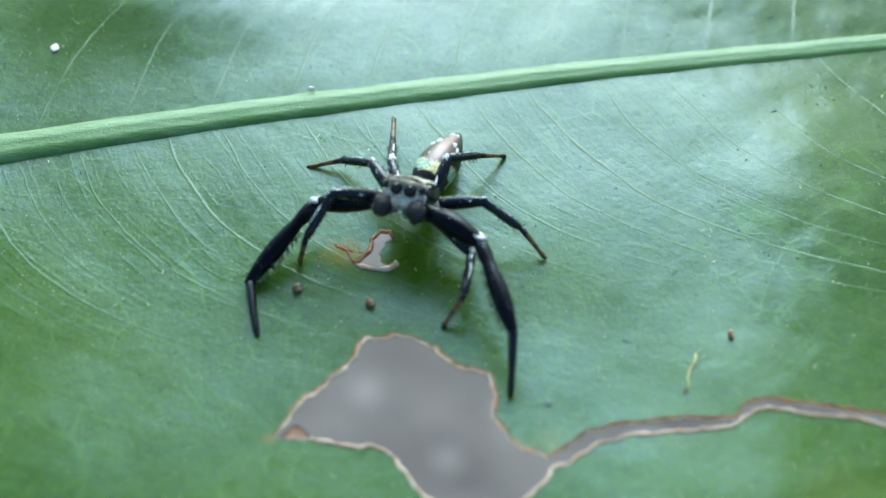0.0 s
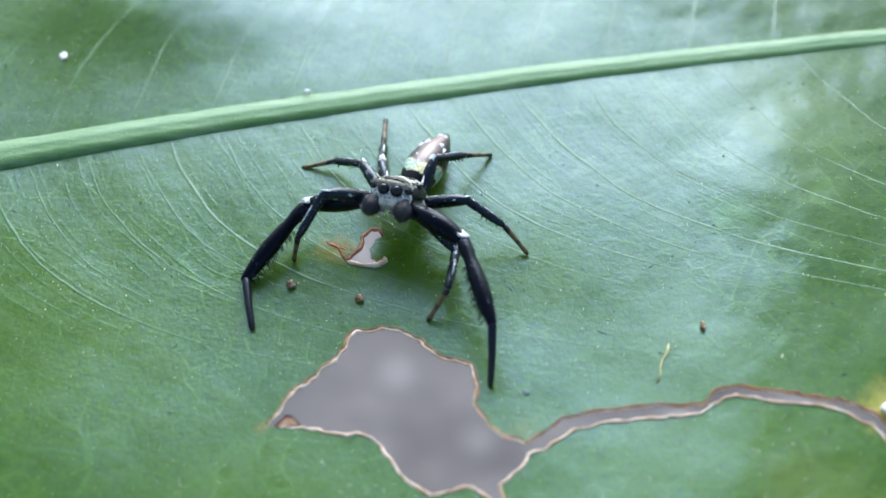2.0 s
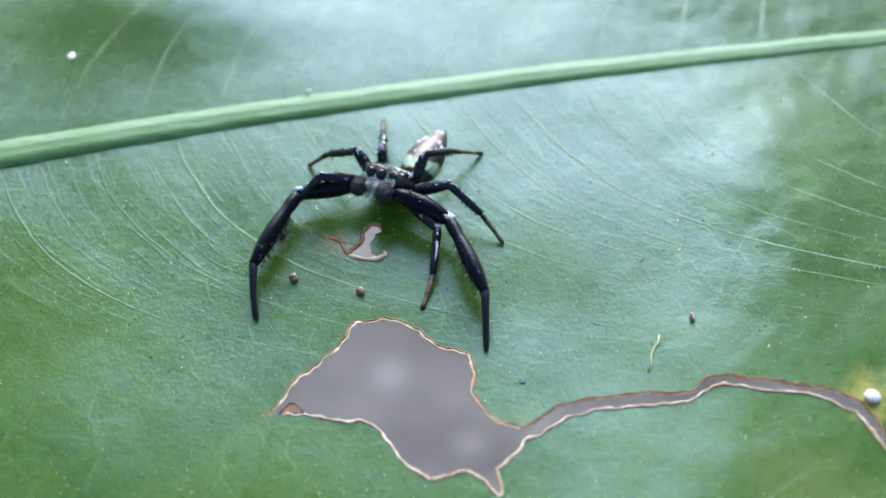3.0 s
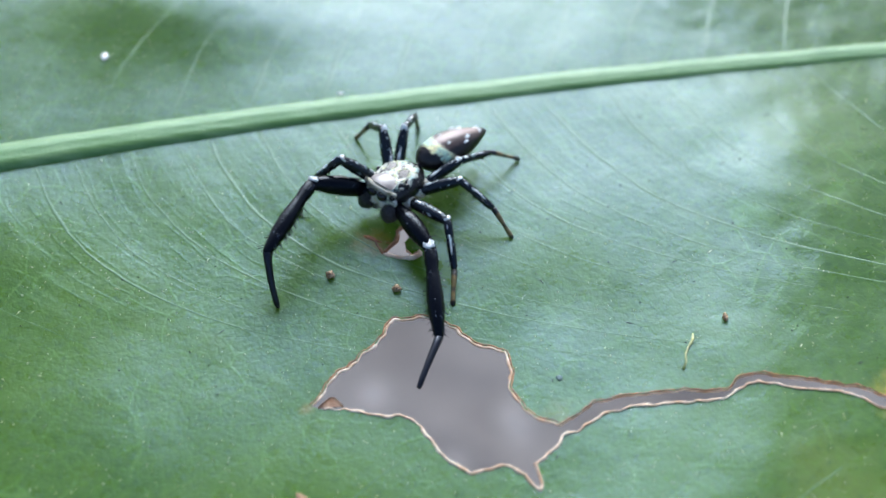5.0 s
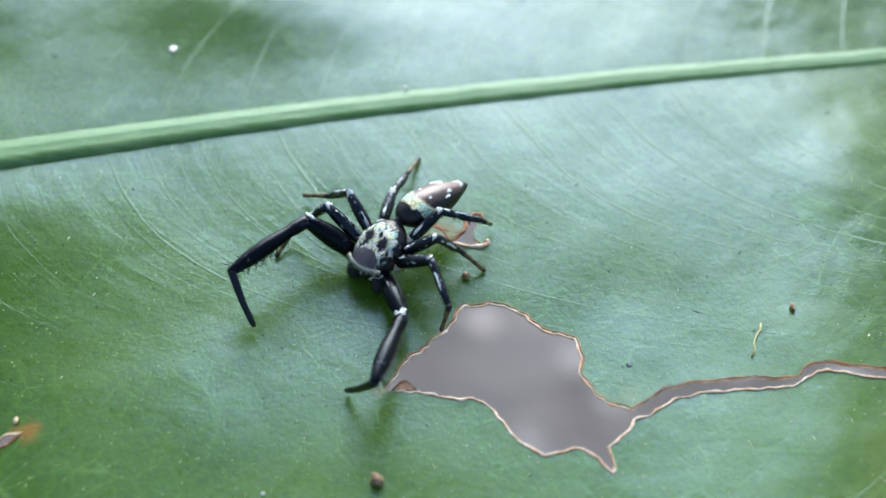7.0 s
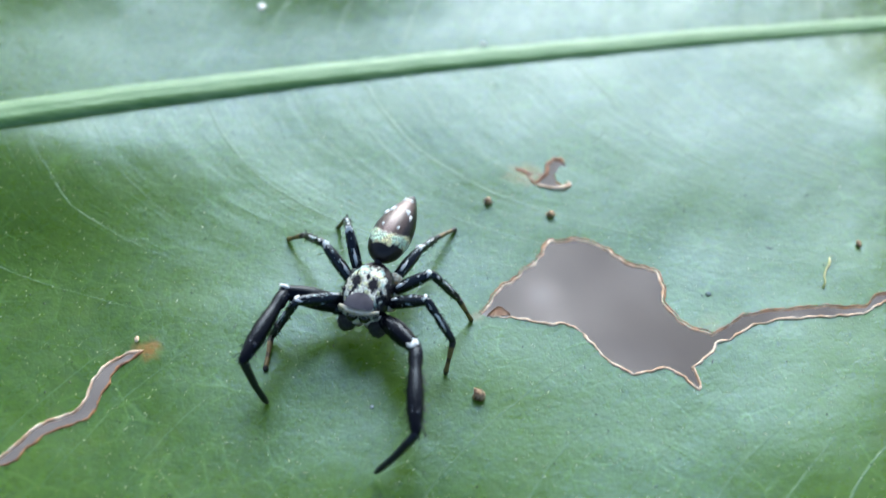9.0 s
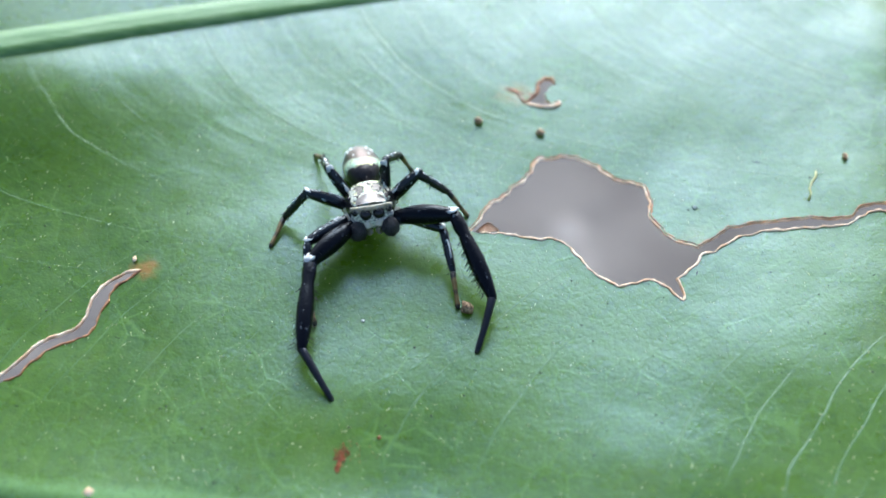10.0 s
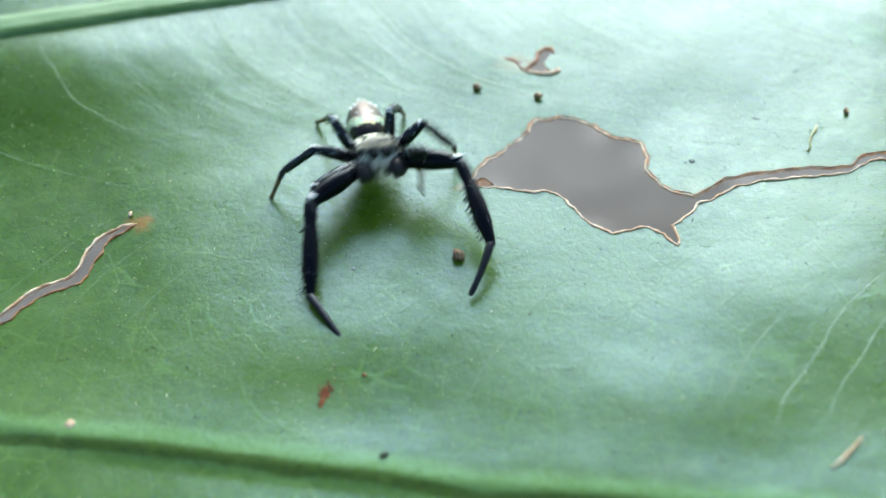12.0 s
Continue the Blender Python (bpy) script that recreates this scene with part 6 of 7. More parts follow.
    walk(limbs["B1", "tarsus"], [
        (0, mm(-6.403, 3.903, -4.190, -87.7, 7.9, 35.3)),
        (2.8, mm(-6.403, 3.903, -4.190, -87.7, 7.9, 35.3)),
        (3, mm(-7.267, 0.670, -3.668, -68.1, 13.8, 40.5)),
        (3.2, mm(-7.267, 0.670, -3.668, -68.1, 13.8, 40.5)),
        (3.7, mm(-6.956, 2.302, -3.712, -72.4, 2.8, 35.9)),
        (4.2, mm(-6.588, 3.620, -3.545, -49.7, -11.6, 25.3)),
        (4.8, mm(-5.826, 5.362, -3.695, -29.1, -10.4, 17.1)),
        (5, mm(-7.068, 4.746, -2.051, -9.3, -1.9, 23.3)),
        (5.9, mm(-7.068, 4.746, -2.051, -9.3, -1.9, 23.3)),
        (5.93333, mm(-6.243, 5.354, 0.205, -55.5, -29.3, 26.0)),
        (6, mm(-5.417, 5.962, 2.462, -118.8, -43.2, 55.6)),
        (6.1, mm(-5.417, 5.962, 2.462, -118.8, -43.2, 55.6)),
        (6.25, mm(-5.419, 5.632, 3.114, -118.5, -46.6, 56.5)),
        (6.4, mm(-5.505, 5.375, 3.470, -125.5, -48.8, 63.2)),
        (6.5, mm(-5.138, 5.641, 3.748, -109.6, -44.8, 49.0)),
        (6.9, mm(-5.311, 5.500, 3.331, -102.3, -47.6, 44.1)),
        (7.3, mm(-5.638, 5.316, 3.073, -106.3, -51.1, 47.8)),
        (7.8, mm(-5.613, 5.467, 2.401, -93.2, -45.8, 37.3)),
        (8.3, mm(-6.139, 4.962, 2.396, -102.6, -58.6, 45.7)),
        (8.4, mm(-4.645, 6.250, 1.588, -125.5, -44.4, 61.5)),
        (8.5, mm(-3.133, 7.048, 0.773, -133.5, -40.3, 66.6)),
        (8.6, mm(-4.822, 6.567, 2.094, -86.2, -40.1, 32.5)),
        (9.05, mm(-4.822, 6.567, 2.094, -74.4, -58.3, 27.9)),
        (9.2, mm(-6.246, 5.000, 1.066, -85.2, -37.6, 32.0)),
        (9.3, mm(-6.246, 5.000, 1.066, -85.2, -37.6, 32.0)),
        (9.4, mm(-3.486, 7.036, 1.507, -85.0, -43.9, 31.5)),
        (9.55, mm(-3.486, 7.036, 1.507, -85.0, -43.9, 31.5)),
        (9.7, mm(-4.672, 5.772, -2.489, -38.8, -39.0, -3.1)),
        (9.95, mm(-4.672, 5.772, -2.489, -38.8, -39.0, -3.1)),
        (10.3, mm(-5.889, 5.815, -0.389, -74.7, -33.0, 26.5)),
        (11.9, mm(-5.889, 5.815, -0.389, -74.7, -33.0, 26.5)),
        (12, mm(-3.846, 6.036, -3.474, -74.9, -47.9, 23.7)),
    ])
    walk(limbs["B2", "femur"], [
        (0, mm(-0.800, 0.350, -0.450, -33.3, 15.5, 77.3)),
        (2.8, mm(-0.800, 0.350, -0.450, -33.3, 15.5, 77.3)),
        (3, mm(-0.800, 0.350, -0.450, -23.0, 14.8, 86.2)),
        (3.2, mm(-0.800, 0.350, -0.450, -23.0, 14.8, 86.2)),
        (3.7, mm(-0.800, 0.350, -0.450, -16.3, 9.2, 83.8)),
        (4.2, mm(-0.800, 0.350, -0.450, -14.0, 5.7, 76.9)),
        (4.8, mm(-0.800, 0.350, -0.450, -9.1, 2.6, 71.1)),
        (5, mm(-0.800, 0.350, -0.450, 6.6, -4.5, 89.6)),
        (5.9, mm(-0.800, 0.350, -0.450, 6.6, -4.5, 89.6)),
        (6, mm(-0.800, 0.350, -0.450, 19.0, -9.0, 79.6)),
        (6.1, mm(-0.800, 0.350, -0.450, 19.0, -9.0, 79.6)),
        (6.25, mm(-0.800, 0.350, -0.450, 37.3, -24.0, 83.2)),
        (6.4, mm(-0.800, 0.350, -0.450, 44.5, -31.1, 82.8)),
        (6.5, mm(-0.800, 0.350, -0.450, 52.2, -36.4, 79.8)),
        (6.9, mm(-0.800, 0.350, -0.450, 39.5, -34.1, 89.3)),
        (7.3, mm(-0.800, 0.350, -0.450, 23.2, -23.3, 97.9)),
        (7.8, mm(-0.800, 0.350, -0.450, 7.7, -8.3, 102.0)),
        (8.3, mm(-0.800, 0.350, -0.450, -0.9, 0.7, 92.5)),
        (8.4, mm(-0.800, 0.350, -0.450, 5.4, -3.2, 85.2)),
        (8.5, mm(-0.800, 0.350, -0.450, 11.8, -3.6, 71.9)),
        (8.6, mm(-0.800, 0.350, -0.450, 35.2, -18.6, 79.4)),
        (9.05, mm(-0.800, 0.350, -0.450, 35.2, -18.6, 79.4)),
        (9.2, mm(-0.800, 0.350, -0.450, 31.8, -6.7, 65.7)),
        (9.3, mm(-0.800, 0.350, -0.450, 31.8, -6.7, 65.7)),
        (9.4, mm(-0.800, 0.350, -0.450, 25.7, -6.6, 68.5)),
        (9.55, mm(-0.800, 0.350, -0.450, 25.7, -6.6, 68.5)),
        (9.7, mm(-0.800, 0.350, -0.450, -9.3, 0.1, 55.8)),
        (9.95, mm(-0.800, 0.350, -0.450, -9.3, 0.1, 55.8)),
        (10.3, mm(-0.800, 0.350, -0.450, -10.0, 4.2, 77.7)),
        (11.9, mm(-0.800, 0.350, -0.450, -10.0, 4.2, 77.7)),
        (12, mm(-0.800, 0.350, -0.450, 17.6, 10.2, 26.0)),
    ])
    walk(limbs["B2", "tibia"], [
        (0, mm(-3.279, 0.467, -1.997, -42.8, -22.2, 32.9)),
        (2.8, mm(-3.279, 0.467, -1.997, -42.8, -22.2, 32.9)),
        (3, mm(-3.521, 0.236, -1.559, -63.4, -0.1, 55.0)),
        (3.2, mm(-3.521, 0.236, -1.559, -63.4, -0.1, 55.0)),
        (3.7, mm(-3.533, 0.516, -1.240, -61.4, -8.6, 50.4)),
        (4.2, mm(-3.509, 0.909, -1.136, -53.9, -17.0, 43.1)),
        (4.8, mm(-3.478, 1.244, -0.904, -46.0, -23.2, 34.3)),
        (5, mm(-3.635, 0.346, -0.125, -36.4, -2.0, 52.4)),
        (5.9, mm(-3.635, 0.346, -0.125, -36.4, -2.0, 52.4)),
        (6, mm(-3.480, 0.694, 0.469, -33.9, -15.5, 33.4)),
        (6.1, mm(-3.480, 0.694, 0.469, -33.9, -15.5, 33.4)),
        (6.25, mm(-3.135, -0.080, 1.127, -38.9, -4.1, 50.0)),
        (6.4, mm(-2.945, -0.421, 1.261, -21.7, -2.7, 48.3)),
        (6.5, mm(-2.757, -0.657, 1.366, -19.2, -2.7, 47.4)),
        (6.9, mm(-3.011, -0.641, 1.051, -3.5, 0.1, 56.5)),
        (7.3, mm(-3.335, -0.447, 0.579, -5.1, -0.3, 51.7)),
        (7.8, mm(-3.551, -0.289, -0.071, 15.8, -0.8, 58.0)),
        (8.3, mm(-3.643, 0.224, -0.494, 8.3, -1.6, 65.8)),
        (8.4, mm(-3.628, 0.571, -0.180, 5.8, 1.1, 44.2)),
        (8.5, mm(-3.467, 1.184, 0.135, -2.9, -1.4, 28.6)),
        (8.6, mm(-3.201, 0.263, 1.118, -43.9, -3.0, 52.0)),
        (9.05, mm(-3.201, 0.263, 1.118, -43.9, -3.0, 52.0)),
        (9.2, mm(-3.079, 1.188, 1.040, -90.4, 7.6, 55.1)),
        (9.3, mm(-3.079, 1.188, 1.040, -90.4, 7.6, 55.1)),
        (9.4, mm(-3.239, 1.156, 0.775, -43.7, -4.1, 50.9)),
        (9.55, mm(-3.239, 1.156, 0.775, -43.7, -4.1, 50.9)),
        (9.7, mm(-3.157, 1.951, -0.919, -32.7, -29.1, 17.9)),
        (9.95, mm(-3.157, 1.951, -0.919, -32.7, -29.1, 17.9)),
        (10.3, mm(-3.574, 0.919, -0.947, -8.3, -7.1, 14.6)),
        (11.9, mm(-3.574, 0.919, -0.947, -8.3, -7.1, 14.6)),
        (11.9333, mm(-2.714, 1.887, -0.274, -71.6, 11.5, 31.7)),
        (12, mm(-1.855, 2.855, 0.399, -139.8, 34.8, 21.1)),
    ])
    walk(limbs["B2", "tarsus"], [
        (0, mm(-3.709, 2.235, -3.470, -110.3, -10.6, 59.0)),
        (2.8, mm(-3.709, 2.235, -3.470, -110.3, -10.6, 59.0)),
        (3, mm(-4.401, 0.858, -3.716, -65.8, -10.4, 50.5)),
        (3.2, mm(-4.401, 0.858, -3.716, -65.8, -10.4, 50.5)),
        (3.7, mm(-4.204, 1.471, -3.280, -46.3, -17.8, 38.8)),
        (4.2, mm(-4.049, 2.300, -2.952, -58.8, -19.2, 43.8)),
        (4.8, mm(-3.851, 2.981, -2.470, -45.1, -22.7, 34.0)),
        (5, mm(-5.112, 1.547, -1.525, -22.4, -5.8, 41.4)),
        (5.9, mm(-5.112, 1.547, -1.525, -22.4, -5.8, 41.4)),
        (6, mm(-4.259, 2.507, -0.787, 16.0, 10.7, 22.0)),
        (6.1, mm(-4.259, 2.507, -0.787, 16.0, 10.7, 22.0)),
        (6.25, mm(-4.469, 1.176, -0.344, 2.2, 3.5, -3.3)),
        (6.4, mm(-4.548, 1.062, 0.395, -54.1, -46.7, 27.4)),
        (6.5, mm(-4.297, 0.804, 0.625, -81.4, -37.6, 49.9)),
        (6.9, mm(-4.967, 0.652, 0.906, -77.0, -35.8, 47.4)),
        (7.3, mm(-5.172, 1.003, 0.371, -59.6, -21.8, 42.8)),
        (7.8, mm(-5.474, 0.901, 0.567, -46.5, -12.1, 43.9)),
        (8.3, mm(-5.749, 1.163, -0.160, -32.6, -3.3, 50.0)),
        (8.4, mm(-5.255, 2.251, 0.056, -42.4, -12.9, 41.3)),
        (8.5, mm(-4.591, 3.250, 0.018, -41.3, -22.1, 31.9)),
        (8.6, mm(-4.453, 1.349, -0.474, -61.7, -37.3, 37.1)),
        (9.05, mm(-4.453, 1.349, -0.474, -61.7, -37.3, 37.1)),
        (9.13333, mm(-3.849, 1.136, -0.882, -33.5, -14.4, 48.1)),
        (9.2, mm(-3.245, 0.923, -1.290, -2.8, 0.6, 68.1)),
        (9.3, mm(-3.245, 0.923, -1.290, -2.8, 0.6, 68.1)),
        (9.4, mm(-4.486, 2.320, -0.850, -10.3, -8.3, 16.6)),
        (9.55, mm(-4.486, 2.320, -0.850, -10.3, -8.3, 16.6)),
        (9.7, mm(-3.178, 4.033, -2.033, -47.4, -33.1, 28.4)),
        (9.95, mm(-3.178, 4.033, -2.033, -47.4, -33.1, 28.4)),
        (10.3, mm(-4.121, 3.179, -1.282, -46.2, -28.9, 30.2)),
        (11.9, mm(-4.121, 3.179, -1.282, -46.2, -28.9, 30.2)),
        (12, mm(-2.015, 0.869, -0.848, -45.9, -45.3, 20.6)),
    ])
    walk(limbs["B3", "femur"], [
        (0, mm(-0.800, -0.200, -0.450, 17.0, 3.3, 93.5)),
        (2.8, mm(-0.800, -0.200, -0.450, 17.0, 3.3, 93.5)),
        (3, mm(-0.800, -0.200, -0.450, 25.4, 3.5, 96.9)),
        (3.2, mm(-0.800, -0.200, -0.450, 25.4, 3.5, 96.9)),
        (3.7, mm(-0.800, -0.200, -0.450, 19.7, 0.2, 103.5)),
        (4.2, mm(-0.800, -0.200, -0.450, 20.3, -2.3, 110.3)),
        (4.8, mm(-0.800, -0.200, -0.450, 10.1, -2.5, 117.9)),
        (5, mm(-0.800, -0.200, -0.450, 19.1, -9.1, 128.7)),
        (5.9, mm(-0.800, -0.200, -0.450, 19.1, -9.1, 128.7)),
        (6, mm(-0.800, -0.200, -0.450, 4.8, -0.6, 110.9)),
        (6.1, mm(-0.800, -0.200, -0.450, 4.8, -0.6, 110.9)),
        (6.25, mm(-0.800, -0.200, -0.450, 20.9, -4.5, 115.8)),
        (6.4, mm(-0.800, -0.200, -0.450, 30.4, -7.0, 115.9)),
        (6.5, mm(-0.800, -0.200, -0.450, 32.2, -10.6, 120.5)),
        (6.9, mm(-0.800, -0.200, -0.450, 28.3, -11.3, 124.1)),
        (7.3, mm(-0.800, -0.200, -0.450, 19.1, -9.4, 129.3)),
        (7.8, mm(-0.800, -0.200, -0.450, 9.0, -5.4, 134.8)),
        (8.3, mm(-0.800, -0.200, -0.450, -2.6, 1.7, 137.8)),
        (8.4, mm(-0.800, -0.200, -0.450, 12.9, -5.2, 125.8)),
        (8.5, mm(-0.800, -0.200, -0.450, 25.9, -4.2, 112.8)),
        (8.6, mm(-0.800, -0.200, -0.450, 25.1, -4.7, 114.1)),
        (9.05, mm(-0.800, -0.200, -0.450, 25.1, -4.7, 114.1)),
        (9.2, mm(-0.800, -0.200, -0.450, 21.2, -10.7, 129.7)),
        (9.3, mm(-0.800, -0.200, -0.450, 21.2, -10.7, 129.7)),
        (9.4, mm(-0.800, -0.200, -0.450, 34.7, -5.1, 111.6)),
        (9.55, mm(-0.800, -0.200, -0.450, 34.7, -5.1, 111.6)),
        (9.7, mm(-0.800, -0.200, -0.450, 50.6, 17.4, 90.4)),
        (9.95, mm(-0.800, -0.200, -0.450, 50.6, 17.4, 90.4)),
        (10.3, mm(-0.800, -0.200, -0.450, 8.6, -4.5, 131.6)),
        (11.9, mm(-0.800, -0.200, -0.450, 8.6, -4.5, 131.6)),
        (11.9333, mm(-0.800, -0.200, -0.450, 32.2, 7.8, 104.2)),
        (12, mm(-0.800, -0.200, -0.450, 49.4, 28.9, 81.7)),
    ])
    walk(limbs["B3", "tibia"], [
        (0, mm(-3.159, -0.302, 0.271, -25.5, 3.7, 112.0)),
        (2.8, mm(-3.159, -0.302, 0.271, -25.5, 3.7, 112.0)),
        (3, mm(-3.080, -0.408, 0.634, -27.6, 7.7, 118.6)),
        (3.2, mm(-3.080, -0.408, 0.634, -27.6, 7.7, 118.6)),
        (3.7, mm(-3.117, -0.755, 0.402, -32.1, 4.3, 111.0)),
        (4.2, mm(-3.013, -1.057, 0.425, -34.9, 2.3, 107.4)),
        (4.8, mm(-3.004, -1.389, -0.005, -35.0, -5.0, 97.1)),
        (5, mm(-2.579, -1.790, 0.363, -34.3, 0.8, 105.4)),
        (5.9, mm(-2.579, -1.790, 0.363, -34.3, 0.8, 105.4)),
        (6, mm(-3.145, -1.099, -0.239, -72.9, -23.3, 97.3)),
        (6.1, mm(-3.145, -1.099, -0.239, -72.9, -23.3, 97.3)),
        (6.25, mm(-2.897, -1.292, 0.450, -84.4, 3.0, 104.5)),
        (6.4, mm(-2.695, -1.293, 0.822, -92.2, 12.5, 103.7)),
        (6.5, mm(-2.522, -1.502, 0.875, -80.0, 2.3, 104.6)),
        (6.9, mm(-2.513, -1.642, 0.727, -77.6, 6.3, 105.6)),
        (7.3, mm(-2.564, -1.819, 0.368, -86.5, 7.5, 104.6)),
        (7.8, mm(-2.546, -1.988, -0.055, -70.4, 8.4, 107.2)),
        (8.3, mm(-2.516, -2.099, -0.566, -55.2, 6.4, 108.6)),
        (8.4, mm(-2.769, -1.685, 0.113, -64.3, 11.1, 109.5)),
        (8.5, mm(-2.865, -1.157, 0.654, -55.1, 5.6, 108.1)),
        (8.6, mm(-2.875, -1.227, 0.628, -60.6, -13.3, 96.8)),
        (9.05, mm(-2.875, -1.227, 0.628, -60.6, -13.3, 96.8)),
        (9.2, mm(-2.536, -1.867, 0.464, -62.5, 16.3, 112.5)),
        (9.3, mm(-2.536, -1.867, 0.464, -62.5, 16.3, 112.5)),
        (9.4, mm(-2.724, -1.102, 1.015, -50.4, -12.2, 94.3)),
        (9.55, mm(-2.724, -1.102, 1.015, -50.4, -12.2, 94.3)),
        (9.7, mm(-2.398, 0.369, 1.404, -46.7, -1.3, 103.0)),
        (9.95, mm(-2.398, 0.369, 1.404, -46.7, -1.3, 103.0)),
        (10.3, mm(-2.659, -1.888, -0.072, -49.7, -0.0, 104.2)),
        (11.9, mm(-2.659, -1.888, -0.072, -49.7, -0.0, 104.2)),
        (12, mm(-2.294, 0.956, 1.231, -44.5, -0.6, 103.5)),
    ])
    walk(limbs["B3", "tarsus"], [
        (0, mm(-4.943, -1.088, -0.658, -41.1, 3.5, 108.2)),
        (2.8, mm(-4.943, -1.088, -0.658, -41.1, 3.5, 108.2)),
        (3, mm(-4.683, -1.432, -0.348, -38.4, 9.0, 115.4)),
        (3.2, mm(-4.683, -1.432, -0.348, -38.4, 9.0, 115.4)),
        (3.7, mm(-4.740, -1.468, -0.704, -50.0, 5.1, 108.4)),
        (4.2, mm(-4.634, -1.615, -0.771, -46.6, -14.3, 91.0)),
        (4.8, mm(-4.765, -1.498, -1.232, -60.8, -18.7, 94.0)),
        (5, mm(-4.257, -2.271, -0.828, -43.5, -8.7, 95.2)),
        (5.9, mm(-4.257, -2.271, -0.828, -43.5, -8.7, 95.2)),
        (5.93333, mm(-4.056, -1.331, -1.453, -11.9, 3.1, 60.9)),
        (6, mm(-3.855, -0.391, -2.077, 10.4, 29.4, 34.6)),
        (6.1, mm(-3.855, -0.391, -2.077, 10.4, 29.4, 34.6)),
        (6.16667, mm(-3.461, -0.919, -1.852, -4.4, -4.9, 38.1)),
        (6.25, mm(-3.067, -1.448, -1.627, -25.4, -36.7, 52.6)),
        (6.4, mm(-2.508, -1.713, -1.217, -41.4, -24.1, 79.4)),
        (6.5, mm(-2.852, -1.672, -1.180, -80.0, -3.5, 103.6)),
        (6.9, mm(-2.885, -1.980, -1.301, -63.1, -10.0, 99.2)),
        (7.3, mm(-2.617, -2.116, -1.700, -18.3, -2.2, 97.7)),
        (7.8, mm(-3.133, -2.469, -2.003, -19.9, -6.5, 86.8)),
        (8.3, mm(-3.566, -2.651, -2.239, -5.5, -1.7, 87.5)),
        (8.4, mm(-3.503, -2.328, -1.735, 8.6, 7.6, 63.1)),
        (8.5, mm(-3.949, -1.688, -1.053, -21.6, -41.1, 45.2)),
        (8.6, mm(-3.933, -0.936, -1.128, -76.2, -15.3, 100.5)),
        (9.05, mm(-3.933, -0.936, -1.128, -76.2, -15.3, 100.5)),
        (9.2, mm(-3.222, -2.709, -1.298, -66.8, 6.0, 106.7)),
        (9.3, mm(-3.222, -2.709, -1.298, -66.8, 6.0, 106.7)),
        (9.4, mm(-4.061, -0.865, -0.538, -74.0, -16.0, 99.7)),
        (9.55, mm(-4.061, -0.865, -0.538, -74.0, -16.0, 99.7)),
        (9.7, mm(-3.814, 0.078, -0.129, -64.0, -9.3, 99.7)),
        (9.95, mm(-3.814, 0.078, -0.129, -64.0, -9.3, 99.7)),
        (10.3, mm(-3.972, -2.219, -1.671, -20.8, -42.8, 43.4)),
        (11.9, mm(-3.972, -2.219, -1.671, -20.8, -42.8, 43.4)),
        (11.9333, mm(-3.860, -0.799, -0.952, -48.6, -7.5, 95.9)),
        (12, mm(-3.748, 0.622, -0.234, -40.5, 34.7, 137.9)),
    ])
